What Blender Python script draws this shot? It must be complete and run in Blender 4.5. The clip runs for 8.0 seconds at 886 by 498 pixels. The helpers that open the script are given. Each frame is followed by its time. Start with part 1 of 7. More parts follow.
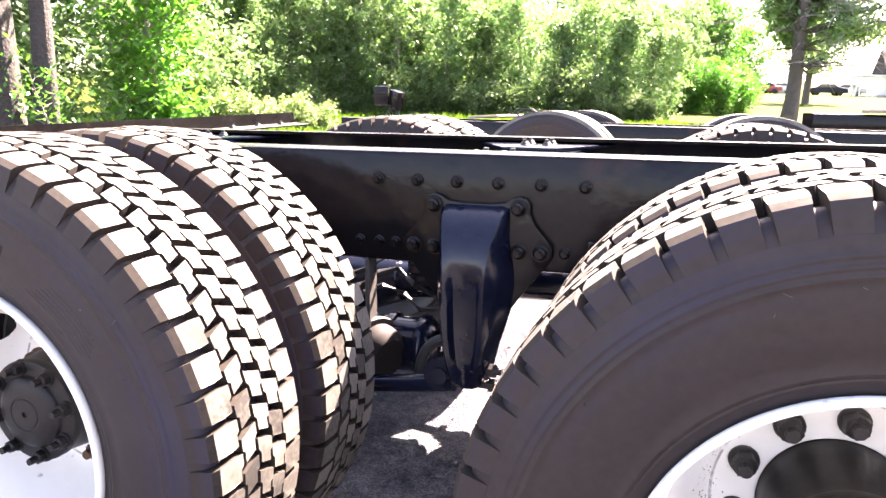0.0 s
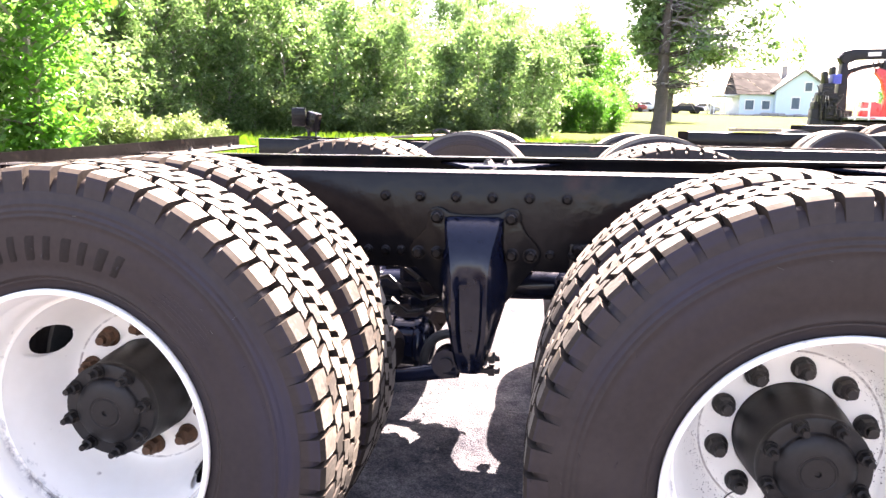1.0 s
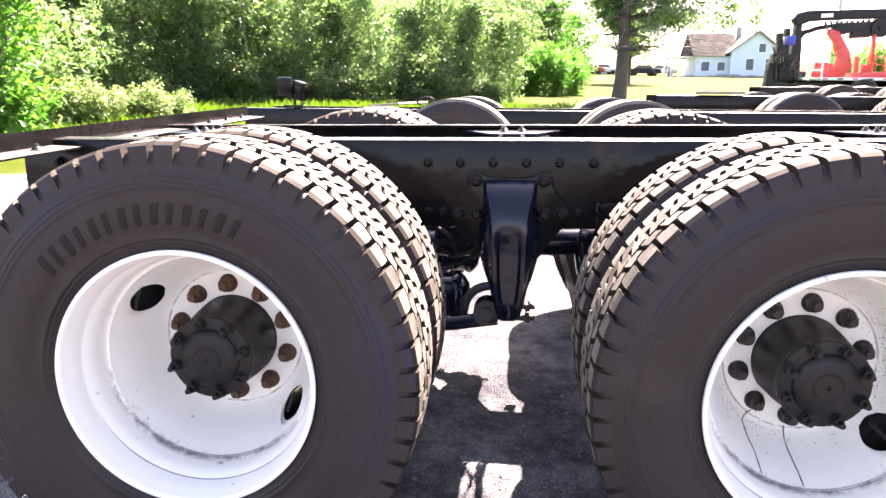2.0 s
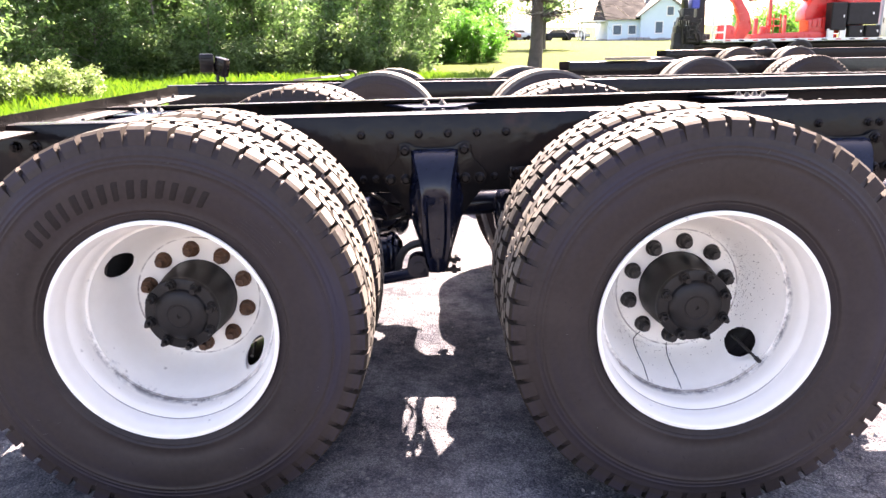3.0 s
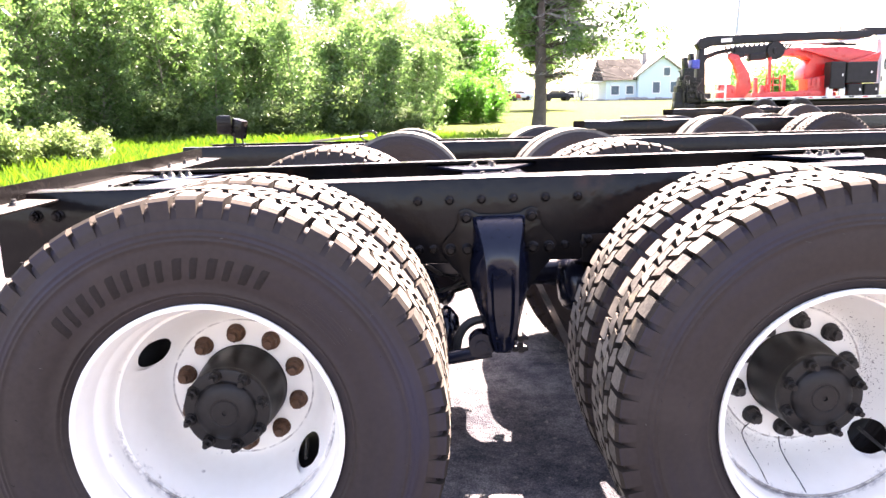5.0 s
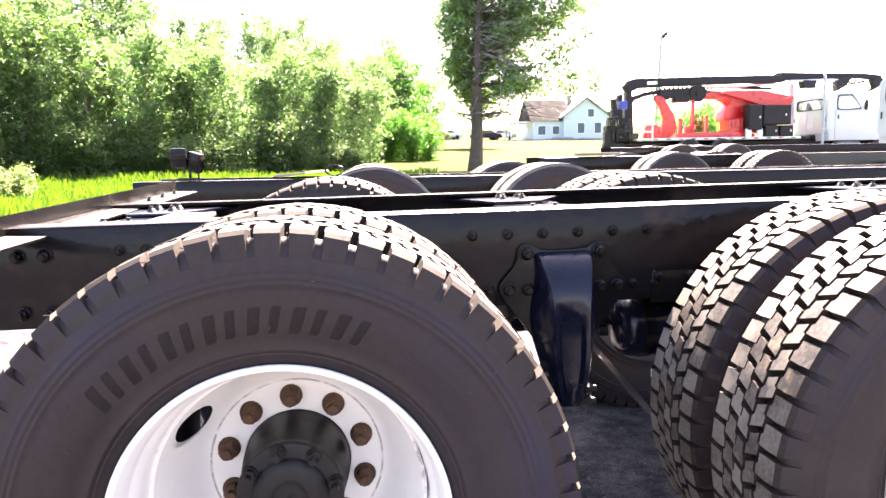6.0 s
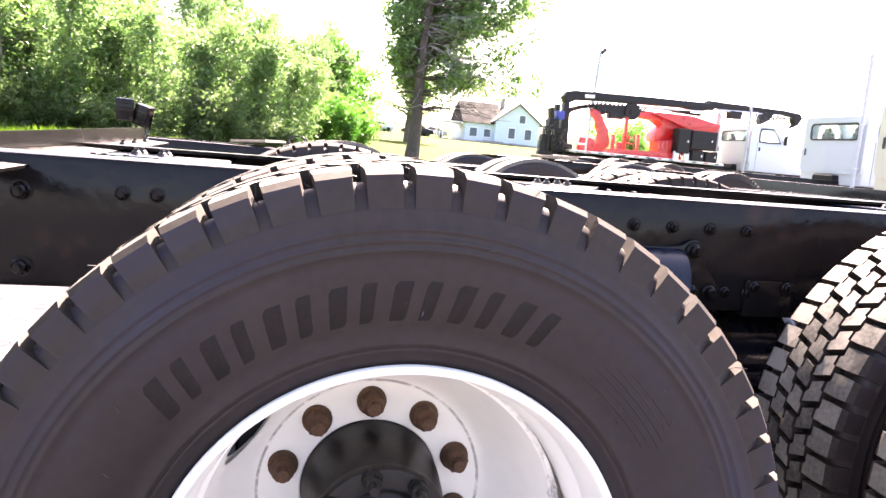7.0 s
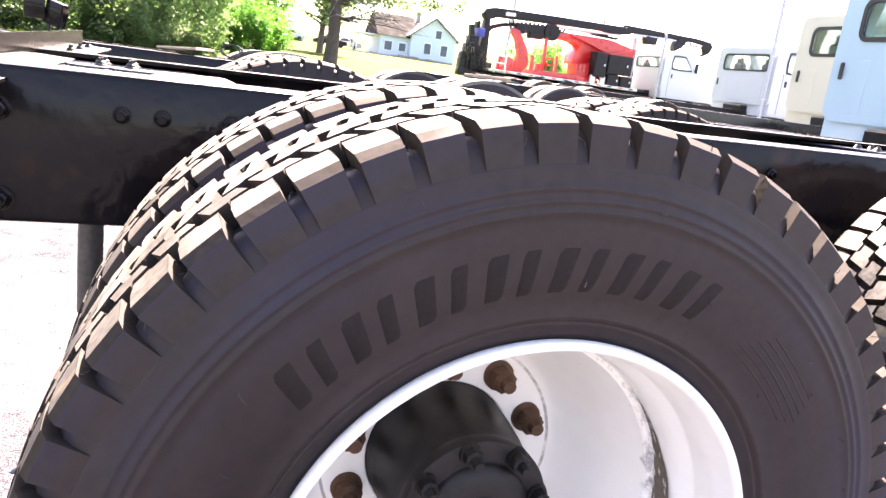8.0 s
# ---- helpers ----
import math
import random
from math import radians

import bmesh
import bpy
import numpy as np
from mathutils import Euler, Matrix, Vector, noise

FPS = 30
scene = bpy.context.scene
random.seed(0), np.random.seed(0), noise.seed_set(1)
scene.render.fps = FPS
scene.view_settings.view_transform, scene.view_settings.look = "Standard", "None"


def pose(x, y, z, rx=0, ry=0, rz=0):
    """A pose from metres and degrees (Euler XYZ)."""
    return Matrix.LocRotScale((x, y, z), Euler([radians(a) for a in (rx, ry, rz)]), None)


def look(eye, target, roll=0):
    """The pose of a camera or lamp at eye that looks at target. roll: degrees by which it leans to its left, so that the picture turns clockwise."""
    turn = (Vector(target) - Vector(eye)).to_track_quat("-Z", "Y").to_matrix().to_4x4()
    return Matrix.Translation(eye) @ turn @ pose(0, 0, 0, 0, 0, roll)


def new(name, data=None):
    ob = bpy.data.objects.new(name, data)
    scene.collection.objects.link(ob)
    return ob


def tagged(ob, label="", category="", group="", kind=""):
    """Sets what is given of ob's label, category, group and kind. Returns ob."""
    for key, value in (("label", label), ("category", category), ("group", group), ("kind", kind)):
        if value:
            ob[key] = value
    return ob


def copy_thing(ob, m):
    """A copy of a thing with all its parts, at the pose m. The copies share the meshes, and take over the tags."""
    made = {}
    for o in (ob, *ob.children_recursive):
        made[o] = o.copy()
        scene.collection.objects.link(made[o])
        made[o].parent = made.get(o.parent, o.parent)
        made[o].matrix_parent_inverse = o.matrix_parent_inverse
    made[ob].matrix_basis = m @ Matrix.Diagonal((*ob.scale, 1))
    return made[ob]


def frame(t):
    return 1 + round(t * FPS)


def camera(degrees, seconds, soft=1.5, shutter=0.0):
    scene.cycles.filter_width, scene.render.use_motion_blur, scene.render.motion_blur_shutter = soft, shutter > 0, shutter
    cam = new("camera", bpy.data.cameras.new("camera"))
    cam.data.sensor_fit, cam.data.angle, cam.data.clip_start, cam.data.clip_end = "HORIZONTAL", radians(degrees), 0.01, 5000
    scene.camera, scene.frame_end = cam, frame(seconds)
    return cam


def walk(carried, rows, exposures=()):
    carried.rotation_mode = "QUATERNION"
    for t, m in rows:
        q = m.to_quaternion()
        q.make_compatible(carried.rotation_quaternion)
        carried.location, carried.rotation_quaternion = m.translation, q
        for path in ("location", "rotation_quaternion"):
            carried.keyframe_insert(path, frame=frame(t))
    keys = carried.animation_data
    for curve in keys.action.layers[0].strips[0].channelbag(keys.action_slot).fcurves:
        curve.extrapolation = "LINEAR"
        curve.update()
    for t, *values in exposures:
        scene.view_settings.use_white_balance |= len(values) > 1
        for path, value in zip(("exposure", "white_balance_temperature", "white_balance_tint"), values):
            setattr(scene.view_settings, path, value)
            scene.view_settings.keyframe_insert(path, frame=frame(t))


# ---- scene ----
cam = camera(62.3, 8.0)
PATH = [
    (0, (1.136, -1.127, 1.099), (0.531, 0.740, 0.710), 1.3),
    (0.5, (1.005, -1.337, 1.110), (0.487, 0.564, 0.768), 1.5),
    (1, (0.911, -1.464, 1.115), (0.608, 0.484, 0.780), 1.1),
    (1.5, (0.743, -1.540, 1.109), (0.542, 0.428, 0.810), 0.6),
    (1.7, (0.713, -1.599, 1.114), (0.498, 0.359, 0.768), 0.7),
    (2.8, (0.708, -1.973, 1.183), (0.677, -0.037, 0.683), -0.9),
    (3, (0.706, -2.013, 1.173), (0.713, -0.078, 0.667), -0.9),
    (3.5, (0.707, -2.062, 1.165), (0.729, -0.141, 0.607), -0.1),
    (4, (0.708, -2.061, 1.161), (0.691, -0.148, 0.581), 0.4),
    (4.5, (0.655, -1.997, 1.167), (0.650, -0.072, 0.626), 0.7),
    (5, (0.508, -1.752, 1.171), (0.516, 0.217, 0.819), -1.3),
    (5.2, (0.452, -1.674, 1.149), (0.480, 0.309, 0.887), -1.9),
    (6.3, (0.052, -1.386, 1.130), (0.341, 0.579, 0.889), 0.9),
    (6.5, (-0.010, -1.318, 1.113), (0.322, 0.642, 0.886), 2.7),
    (7, (-0.158, -1.078, 1.047), (0.267, 0.859, 0.788), 5.2),
    (7.5, (-0.236, -0.943, 1.025), (0.281, 0.953, 0.654), 6.7),
    (8, (-0.373, -0.892, 1.044), (0.299, 0.937, 0.593), 7.7),
]
walk(cam, [(t, look(e, g, r)) for t, e, g, r in PATH], exposures=[(0, 4.12, 7500, 30), (1.7, 3.75, 7500, 30), (3.0, 3.64, 7500, 30), (4.0, 3.73, 7500, 30), (4.5, 3.93, 7500, 30), (5.0, 3.95, 7500, 30), (6.5, 3.84, 7500, 30), (8, 3.84, 7500, 30)])

# ---- daylight: high sun behind the trucks, clear sky ----
SUN_WAY = Vector((0.30, 0.836, 1.0)).normalized()
world = bpy.data.worlds.new("sky")
scene.world = world
world.use_nodes = True
wn = world.node_tree.nodes
sky = wn.new("ShaderNodeTexSky")
sky.sky_type = "NISHITA"
sky.sun_disc = False
sky.sun_elevation = math.asin(SUN_WAY.z)
sky.sun_rotation = math.atan2(SUN_WAY.x, SUN_WAY.y)
sky.dust_density = 2.0
wn["Background"].inputs[1].default_value = 0.061
world.node_tree.links.new(sky.outputs[0], wn["Background"].inputs[0])
lamp = bpy.data.lights.new("sun", "SUN")
lamp.energy, lamp.angle, lamp.color = 5.0, radians(0.55), (1.0, 0.95, 0.86)
sun = new("sun", lamp)
sun.matrix_world = look(SUN_WAY * 60, (0, 0, 0))


# ---- materials ----
def material(name, dark, light, scale=6.0, fine=60.0, rough=(0.4, 0.6), metal=0.0, bump=0.1, depth=0.002, shift=0.0,
             island=0.0, spec=0.5, coat=0.0, spots=None, spot_scale=9.0, spot_cut=(0.62, 0.72)):
    """Two scales of colour noise, uneven gloss and fine relief; spots: a second colour in patches."""
    m = bpy.data.materials.new(name)
    m.use_nodes = True
    nt = m.node_tree
    n, ln = nt.nodes, nt.links
    b = n["Principled BSDF"]
    co = n.new("ShaderNodeTexCoord")
    vec = co.outputs["Object"]
    if shift:
        oi = n.new("ShaderNodeObjectInfo")
        ad = n.new("ShaderNodeVectorMath")
        ad.operation = "ADD"
        mu = n.new("ShaderNodeMath")
        mu.operation = "MULTIPLY"
        mu.inputs[1].default_value = shift
        ln.new(oi.outputs["Random"], mu.inputs[0])
        ln.new(vec, ad.inputs[0])
        ln.new(mu.outputs[0], ad.inputs[1])
        vec = ad.outputs[0]

    def tex(s, detail):
        t = n.new("ShaderNodeTexNoise")
        t.inputs["Scale"].default_value = s
        t.inputs["Detail"].default_value = detail
        ln.new(vec, t.inputs["Vector"])
        return t

    big, small = tex(scale, 4), tex(fine, 6)
    mix = n.new("ShaderNodeMath")
    mix.operation = "MULTIPLY_ADD"
    mix.inputs[1].default_value = 0.45
    ln.new(small.outputs["Fac"], mix.inputs[0])
    half = n.new("ShaderNodeMath")
    half.operation = "MULTIPLY"
    half.inputs[1].default_value = 0.55
    ln.new(big.outputs["Fac"], half.inputs[0])
    ln.new(half.outputs[0], mix.inputs[2])
    fac = mix.outputs[0]
    if island:
        gi = n.new("ShaderNodeNewGeometry")
        im = n.new("ShaderNodeMath")
        im.operation = "MULTIPLY_ADD"
        im.inputs[1].default_value = island
        ln.new(gi.outputs["Random Per Island"], im.inputs[0])
        sub = n.new("ShaderNodeMath")
        sub.operation = "SUBTRACT"
        sub.inputs[1].default_value = island / 2
        ln.new(fac, sub.inputs[0])
        ln.new(sub.outputs[0], im.inputs[2])
        fac = im.outputs[0]
    ramp = n.new("ShaderNodeValToRGB")
    ramp.color_ramp.elements[0].position, ramp.color_ramp.elements[1].position = 0.3, 0.7
    ramp.color_ramp.elements[0].color, ramp.color_ramp.elements[1].color = (*dark, 1), (*light, 1)
    ln.new(fac, ramp.inputs[0])
    colour = ramp.outputs[0]
    if spots:
        st = tex(spot_scale, 8)
        sr = n.new("ShaderNodeMapRange")
        sr.inputs["From Min"].default_value, sr.inputs["From Max"].default_value = spot_cut
        ln.new(st.outputs["Fac"], sr.inputs["Value"])
        mx = n.new("ShaderNodeMix")
        mx.data_type = "RGBA"
        ln.new(sr.outputs[0], mx.inputs["Factor"])
        ln.new(colour, mx.inputs["A"])
        mx.inputs["B"].default_value = (*spots, 1)
        colour = mx.outputs["Result"]
    ln.new(colour, b.inputs["Base Color"])
    rr = n.new("ShaderNodeMapRange")
    rr.inputs["From Min"].default_value, rr.inputs["From Max"].default_value = 0.3, 0.7
    rr.inputs["To Min"].default_value, rr.inputs["To Max"].default_value = rough
    ln.new(big.outputs["Fac"], rr.inputs["Value"])
    ln.new(rr.outputs[0], b.inputs["Roughness"])
    b.inputs["Metallic"].default_value = metal
    b.inputs["Specular IOR Level"].default_value = spec
    b.inputs["Coat Weight"].default_value = coat
    b.inputs["Coat Roughness"].default_value = 0.08
    if bump:
        bp = n.new("ShaderNodeBump")
        bp.inputs["Strength"].default_value, bp.inputs["Distance"].default_value = bump, depth
        ln.new(small.outputs["Fac"], bp.inputs["Height"])
        ln.new(bp.outputs[0], b.inputs["Normal"])
    return m


def leaf_material(name, dark, light, glow):
    """Thin leaves: diffuse and light passing through, a tone for each leaf."""
    m = bpy.data.materials.new(name)
    m.use_nodes = True
    nt = m.node_tree
    n, ln = nt.nodes, nt.links
    n.remove(n["Principled BSDF"])
    gi = n.new("ShaderNodeNewGeometry")
    oi = n.new("ShaderNodeObjectInfo")
    ad = n.new("ShaderNodeMath")
    ad.operation = "MULTIPLY_ADD"
    ad.inputs[1].default_value = 0.35
    ln.new(oi.outputs["Random"], ad.inputs[0])
    sc = n.new("ShaderNodeMath")
    sc.operation = "MULTIPLY"
    sc.inputs[1].default_value = 0.65
    ln.new(gi.outputs["Random Per Island"], sc.inputs[0])
    ln.new(sc.outputs[0], ad.inputs[2])
    ramp = n.new("ShaderNodeValToRGB")
    ramp.color_ramp.elements[0].color, ramp.color_ramp.elements[1].color = (*dark, 1), (*light, 1)
    ln.new(ad.outputs[0], ramp.inputs[0])
    d, t, g, mx, mg = (
        n.new("ShaderNodeBsdfDiffuse"), n.new("ShaderNodeBsdfTranslucent"), n.new("ShaderNodeBsdfGlossy"),
        n.new("ShaderNodeMixShader"), n.new("ShaderNodeMixShader"))
    g.inputs["Roughness"].default_value = 0.42
    tint = n.new("ShaderNodeMix")
    tint.data_type, tint.blend_type = "RGBA", "MULTIPLY"
    tint.inputs["Factor"].default_value = 1.0
    tint.inputs["B"].default_value = (*glow, 1)
    ln.new(ramp.outputs[0], tint.inputs["A"])
    ln.new(ramp.outputs[0], d.inputs["Color"])
    ln.new(tint.outputs["Result"], t.inputs["Color"])
    mx.inputs[0].default_value, mg.inputs[0].default_value = 0.45, 0.03
    ln.new(d.outputs[0], mx.inputs[1])
    ln.new(t.outputs[0], mx.inputs[2])
    ln.new(mx.outputs[0], mg.inputs[1])
    ln.new(g.outputs[0], mg.inputs[2])
    ln.new(mg.outputs[0], n["Material Output"].inputs["Surface"])
    return m


def glass_material(name, colour, rough=0.02):
    m = bpy.data.materials.new(name)
    m.use_nodes = True
    b = m.node_tree.nodes["Principled BSDF"]
    b.inputs["Base Color"].default_value = (*colour, 1)
    b.inputs["Roughness"].default_value = rough
    b.inputs["Transmission Weight"].default_value = 0.85
    b.inputs["IOR"].default_value = 1.45
    return m


RUBBER = material("tyre_rubber", (0.0115, 0.0079, 0.0074), (0.031, 0.0215, 0.0195), 4, 70, (0.45, 0.72), bump=0.15, depth=0.001, spec=0.33, shift=30, spots=(0.038, 0.028, 0.025), spot_scale=5, spot_cut=(0.56, 0.80))


def ring_tint(m, colour, bands, strength):
    """Bluish tint on a tyre's sidewall, in uneven rings round the axle, stronger outwards."""
    n, ln = m.node_tree.nodes, m.node_tree.links
    b = n["Principled BSDF"]
    src = b.inputs["Base Color"].links[0].from_socket
    co = n.new("ShaderNodeTexCoord")
    flat, size, wide = n.new("ShaderNodeVectorMath"), n.new("ShaderNodeVectorMath"), n.new("ShaderNodeMath")
    flat.operation, size.operation, wide.operation = "MULTIPLY", "LENGTH", "MULTIPLY"
    flat.inputs[1].default_value = (1, 0, 1)
    wide.inputs[1].default_value = bands
    ln.new(co.outputs["Object"], flat.inputs[0])
    ln.new(flat.outputs[0], size.inputs[0])
    ln.new(size.outputs["Value"], wide.inputs[0])
    ring, patch = n.new("ShaderNodeTexNoise"), n.new("ShaderNodeTexNoise")
    ring.noise_dimensions = "1D"
    ring.inputs["Scale"].default_value = 1.0
    ring.inputs["Detail"].default_value = 3.0
    ln.new(wide.outputs[0], ring.inputs["W"])
    patch.inputs["Scale"].default_value = 3.2
    patch.inputs["Detail"].default_value = 3.0
    ln.new(co.outputs["Object"], patch.inputs["Vector"])
    both, ramp, mx = n.new("ShaderNodeMath"), n.new("ShaderNodeMapRange"), n.new("ShaderNodeMix")
    both.operation = "MULTIPLY"
    ln.new(ring.outputs["Fac"], both.inputs[0])
    ln.new(patch.outputs["Fac"], both.inputs[1])
    ramp.inputs["From Min"].default_value, ramp.inputs["From Max"].default_value = 0.20, 0.36
    ramp.inputs["To Max"].default_value = strength
    ln.new(both.outputs[0], ramp.inputs["Value"])
    mx.data_type = "RGBA"
    outer, held = n.new("ShaderNodeMapRange"), n.new("ShaderNodeMath")
    outer.inputs["From Min"].default_value, outer.inputs["From Max"].default_value = 0.385, 0.450
    outer.inputs["To Min"].default_value = 0.25
    held.operation = "MULTIPLY"
    ln.new(size.outputs["Value"], outer.inputs["Value"])
    ln.new(outer.outputs["Result"], held.inputs[0])
    ln.new(ramp.outputs["Result"], held.inputs[1])
    ln.new(held.outputs[0], mx.inputs["Factor"])
    ln.new(src, mx.inputs["A"])
    mx.inputs["B"].default_value = (*colour, 1)
    ln.new(mx.outputs["Result"], b.inputs["Base Color"])


ring_tint(RUBBER, (0.018, 0.0165, 0.035), 26.0, 0.7)
# pale dust, lightened further so that the block tops look sunlit
TREAD = material("dusty_tread_rubber", (0.044, 0.041, 0.037), (0.185, 0.172, 0.148), 14, 120, (0.5, 0.72), bump=0.3, depth=0.001, spec=0.22, shift=30, island=0.35,
                 spots=(0.27, 0.215, 0.135), spot_scale=18, spot_cut=(0.63, 0.78))
# brown dust, darkened to paint in the shade of the grooves
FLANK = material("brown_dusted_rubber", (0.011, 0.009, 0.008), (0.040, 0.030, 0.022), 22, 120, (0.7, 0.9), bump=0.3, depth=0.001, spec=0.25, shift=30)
LETTER = material("moulded_rubber", (0.0084, 0.0064, 0.0061), (0.0195, 0.0142, 0.0132), 9, 150, (0.55, 0.75), bump=0.15, depth=0.001, spec=0.2)
RIM = material("white_wheel_enamel", (0.865, 0.828, 0.755), (0.925, 0.893, 0.825), 3, 30, (0.3, 0.45), bump=0.04, depth=0.001, shift=20,
               spots=(0.42, 0.38, 0.34), spot_scale=26, spot_cut=(0.70, 0.78))
# black that puts the shade behind the wheel openings into the colour
RIM_SHADE = material("black_wheel_enamel", (0.02, 0.02, 0.02), (0.04, 0.04, 0.04), 8, 60, (0.35, 0.5))
HUB = material("satin_black_hub_paint", (0.005, 0.0045, 0.0045), (0.017, 0.0145, 0.0138), 12, 90, (0.36, 0.60), bump=0.3, depth=0.001, shift=20, spec=0.28)
RUST = material("rusty_nut_steel", (0.05, 0.025, 0.014), (0.15, 0.07, 0.035), 40, 220, (0.6, 0.85), metal=0.25, bump=0.5, depth=0.001, shift=20)
SMEAR = material("dried_brown_grease", (0.050, 0.038, 0.026), (0.210, 0.165, 0.115), 26, 160, (0.5, 0.7), bump=0.3, depth=0.0006)
GREASE = material("grimy_black_nut_steel", (0.012, 0.011, 0.011), (0.035, 0.03, 0.028), 40, 220, (0.35, 0.6), metal=0.3, bump=0.4, depth=0.001, shift=20)
FRAME = material("gloss_black_frame_paint", (0.004, 0.004, 0.005), (0.010, 0.009, 0.009), 4, 24, (0.07, 0.22), bump=0.45, depth=0.004, spec=0.16,
                 spots=(0.05, 0.022, 0.015), spot_scale=3.5, spot_cut=(0.66, 0.78))
# black raised in tone; on rail tops it paints in the sky's sheen
SHEEN_BLACK = material("dusty_black_paint", (0.02, 0.0195, 0.021), (0.055, 0.053, 0.056), 9, 80, (0.16, 0.34), bump=0.15, depth=0.001)
# the blue in this black stands in for the sky's reflection
STEEL = material("thick_black_casting_paint", (0.004, 0.0055, 0.0135), (0.009, 0.012, 0.024), 6, 40, (0.12, 0.26), bump=0.2, depth=0.002, spec=0.32)
BOLT = material("worn_black_bolt_steel", (0.004, 0.004, 0.0045), (0.010, 0.009, 0.009), 40, 220, (0.14, 0.26), spec=0.165, bump=0.3, depth=0.001, shift=20)
GALV = material("worn_grey_bar_steel", (0.03, 0.028, 0.027), (0.10, 0.093, 0.085), 5, 70, (0.45, 0.7), metal=0.3, bump=0.25, depth=0.001)
CABLE = material("cable_sheath", (0.012, 0.012, 0.013), (0.03, 0.03, 0.03), 20, 90, (0.4, 0.6))
BOARD = material("weathered_board", (0.16, 0.13, 0.095), (0.34, 0.29, 0.22), 8, 80, (0.7, 0.9), bump=0.3)
BARK = material("grey_bark", (0.045, 0.036, 0.030), (0.135, 0.108, 0.090), 5, 28, (0.8, 0.95), bump=0.9, depth=0.03)
# darker copy of the bark, with the near trunks' shade in its colour
SHADED_BARK = material("dark_old_bark", (0.014, 0.012, 0.011), (0.046, 0.038, 0.034), 5, 28, (0.8, 0.95), bump=0.9, depth=0.03)
TWIG = material("grey_twig_bark", (0.15, 0.135, 0.125), (0.32, 0.29, 0.27), 9, 50, (0.8, 0.95), bump=0.4)
LEAF = leaf_material("leaf_green", (0.056, 0.108, 0.044), (0.260, 0.400, 0.180), (1.0, 1.2, 0.72))
LEAF_SUN = leaf_material("leaf_yellow_green", (0.045, 0.135, 0.026), (0.120, 0.280, 0.070), (1.05, 1.5, 0.55))
LEAF_DARK = leaf_material("leaf_deep_green", (0.050, 0.098, 0.042), (0.225, 0.350, 0.165), (1.0, 1.2, 0.74))
BRAMBLE = leaf_material("bramble_deep_green", (0.052, 0.090, 0.036), (0.180, 0.260, 0.120), (1.1, 1.25, 0.8))
FLOWER = leaf_material("shrub_cream_green", (0.095, 0.175, 0.062), (0.27, 0.34, 0.165), (1.1, 1.2, 0.8))
BLADE = leaf_material("grass_blade", (0.05, 0.11, 0.014), (0.10, 0.19, 0.03), (1.4, 1.5, 0.5))
WHITE = material("white_cab_paint", (0.49, 0.54, 0.57), (0.51, 0.56, 0.59), 1.5, 20, (0.2, 0.24), bump=0.02, coat=0.6)
CREAM = material("cream_cab_paint", (0.515, 0.50, 0.41), (0.535, 0.52, 0.43), 1.5, 20, (0.22, 0.26), bump=0.02, coat=0.6)
ICE = material("ice_blue_cab_paint", (0.37, 0.53, 0.62), (0.39, 0.55, 0.64), 1.5, 20, (0.2, 0.24), bump=0.02, coat=0.6)
BAR = material("weathered_black_bar_paint", (0.004, 0.0038, 0.0038), (0.010, 0.009, 0.009), 6, 60, (0.16, 0.30), bump=0.2, depth=0.001, spec=0.04, spots=(0.018, 0.015, 0.013), spot_scale=22, spot_cut=(0.64, 0.76))
RED = material("red_machine_paint", (0.50, 0.012, 0.012), (0.68, 0.03, 0.025), 3, 30, (0.25, 0.4), bump=0.04, coat=0.4)
BLACK = material("black_machine_paint", (0.008, 0.008, 0.010), (0.020, 0.020, 0.022), 5, 40, (0.3, 0.5), spec=0.22)
BLUE = material("blue_plastic", (0.03, 0.05, 0.35), (0.06, 0.09, 0.5), 5, 40, (0.4, 0.5))
ALU = material("brushed_aluminium", (0.5, 0.5, 0.51), (0.68, 0.68, 0.69), 4, 80, (0.3, 0.45), metal=0.9)
PIPE = material("pale_pipe_enamel", (0.36, 0.40, 0.45), (0.44, 0.48, 0.53), 5, 40, (0.3, 0.45))
SIDING = material("pale_blue_siding", (0.52, 0.64, 0.72), (0.60, 0.71, 0.78), 0.6, 8, (0.5, 0.7), bump=0.05)
SLATE = material("dark_roof_slate", (0.006, 0.006, 0.0075), (0.015, 0.015, 0.0165), 1.2, 14, (0.8, 0.95), bump=0.4, depth=0.02, spec=0.1)
SHINGLE = material("grey_roof_shingle", (0.15, 0.14, 0.13), (0.29, 0.27, 0.24), 1.2, 14, (0.8, 0.95), bump=0.4, depth=0.02)
TRIM = material("white_trim_paint", (0.74, 0.74, 0.73), (0.82, 0.82, 0.81), 2, 20, (0.4, 0.6))
GRIT = material("asphalt_grit", (0.085, 0.085, 0.09), (0.22, 0.21, 0.20), 30, 90, (0.8, 0.95), bump=0.3)
STONE = material("rough_stone", (0.18, 0.17, 0.16), (0.36, 0.35, 0.33), 14, 70, (0.8, 0.95), bump=0.5, shift=40)
GLASS = glass_material("window_glass", (0.75, 0.85, 0.86))
# the dark green stands in for trees reflected in the pane
TINT = glass_material("green_tinted_glass", (0.34, 0.42, 0.38))
DARKGLASS = material("dark_reflecting_glass", (0.02, 0.025, 0.03), (0.035, 0.04, 0.045), 1, 5, (0.03, 0.06), spec=0.8)
PANE = material("dim_blue_window", (0.07, 0.10, 0.13), (0.12, 0.16, 0.20), 1, 5, (0.25, 0.4), spec=0.2)
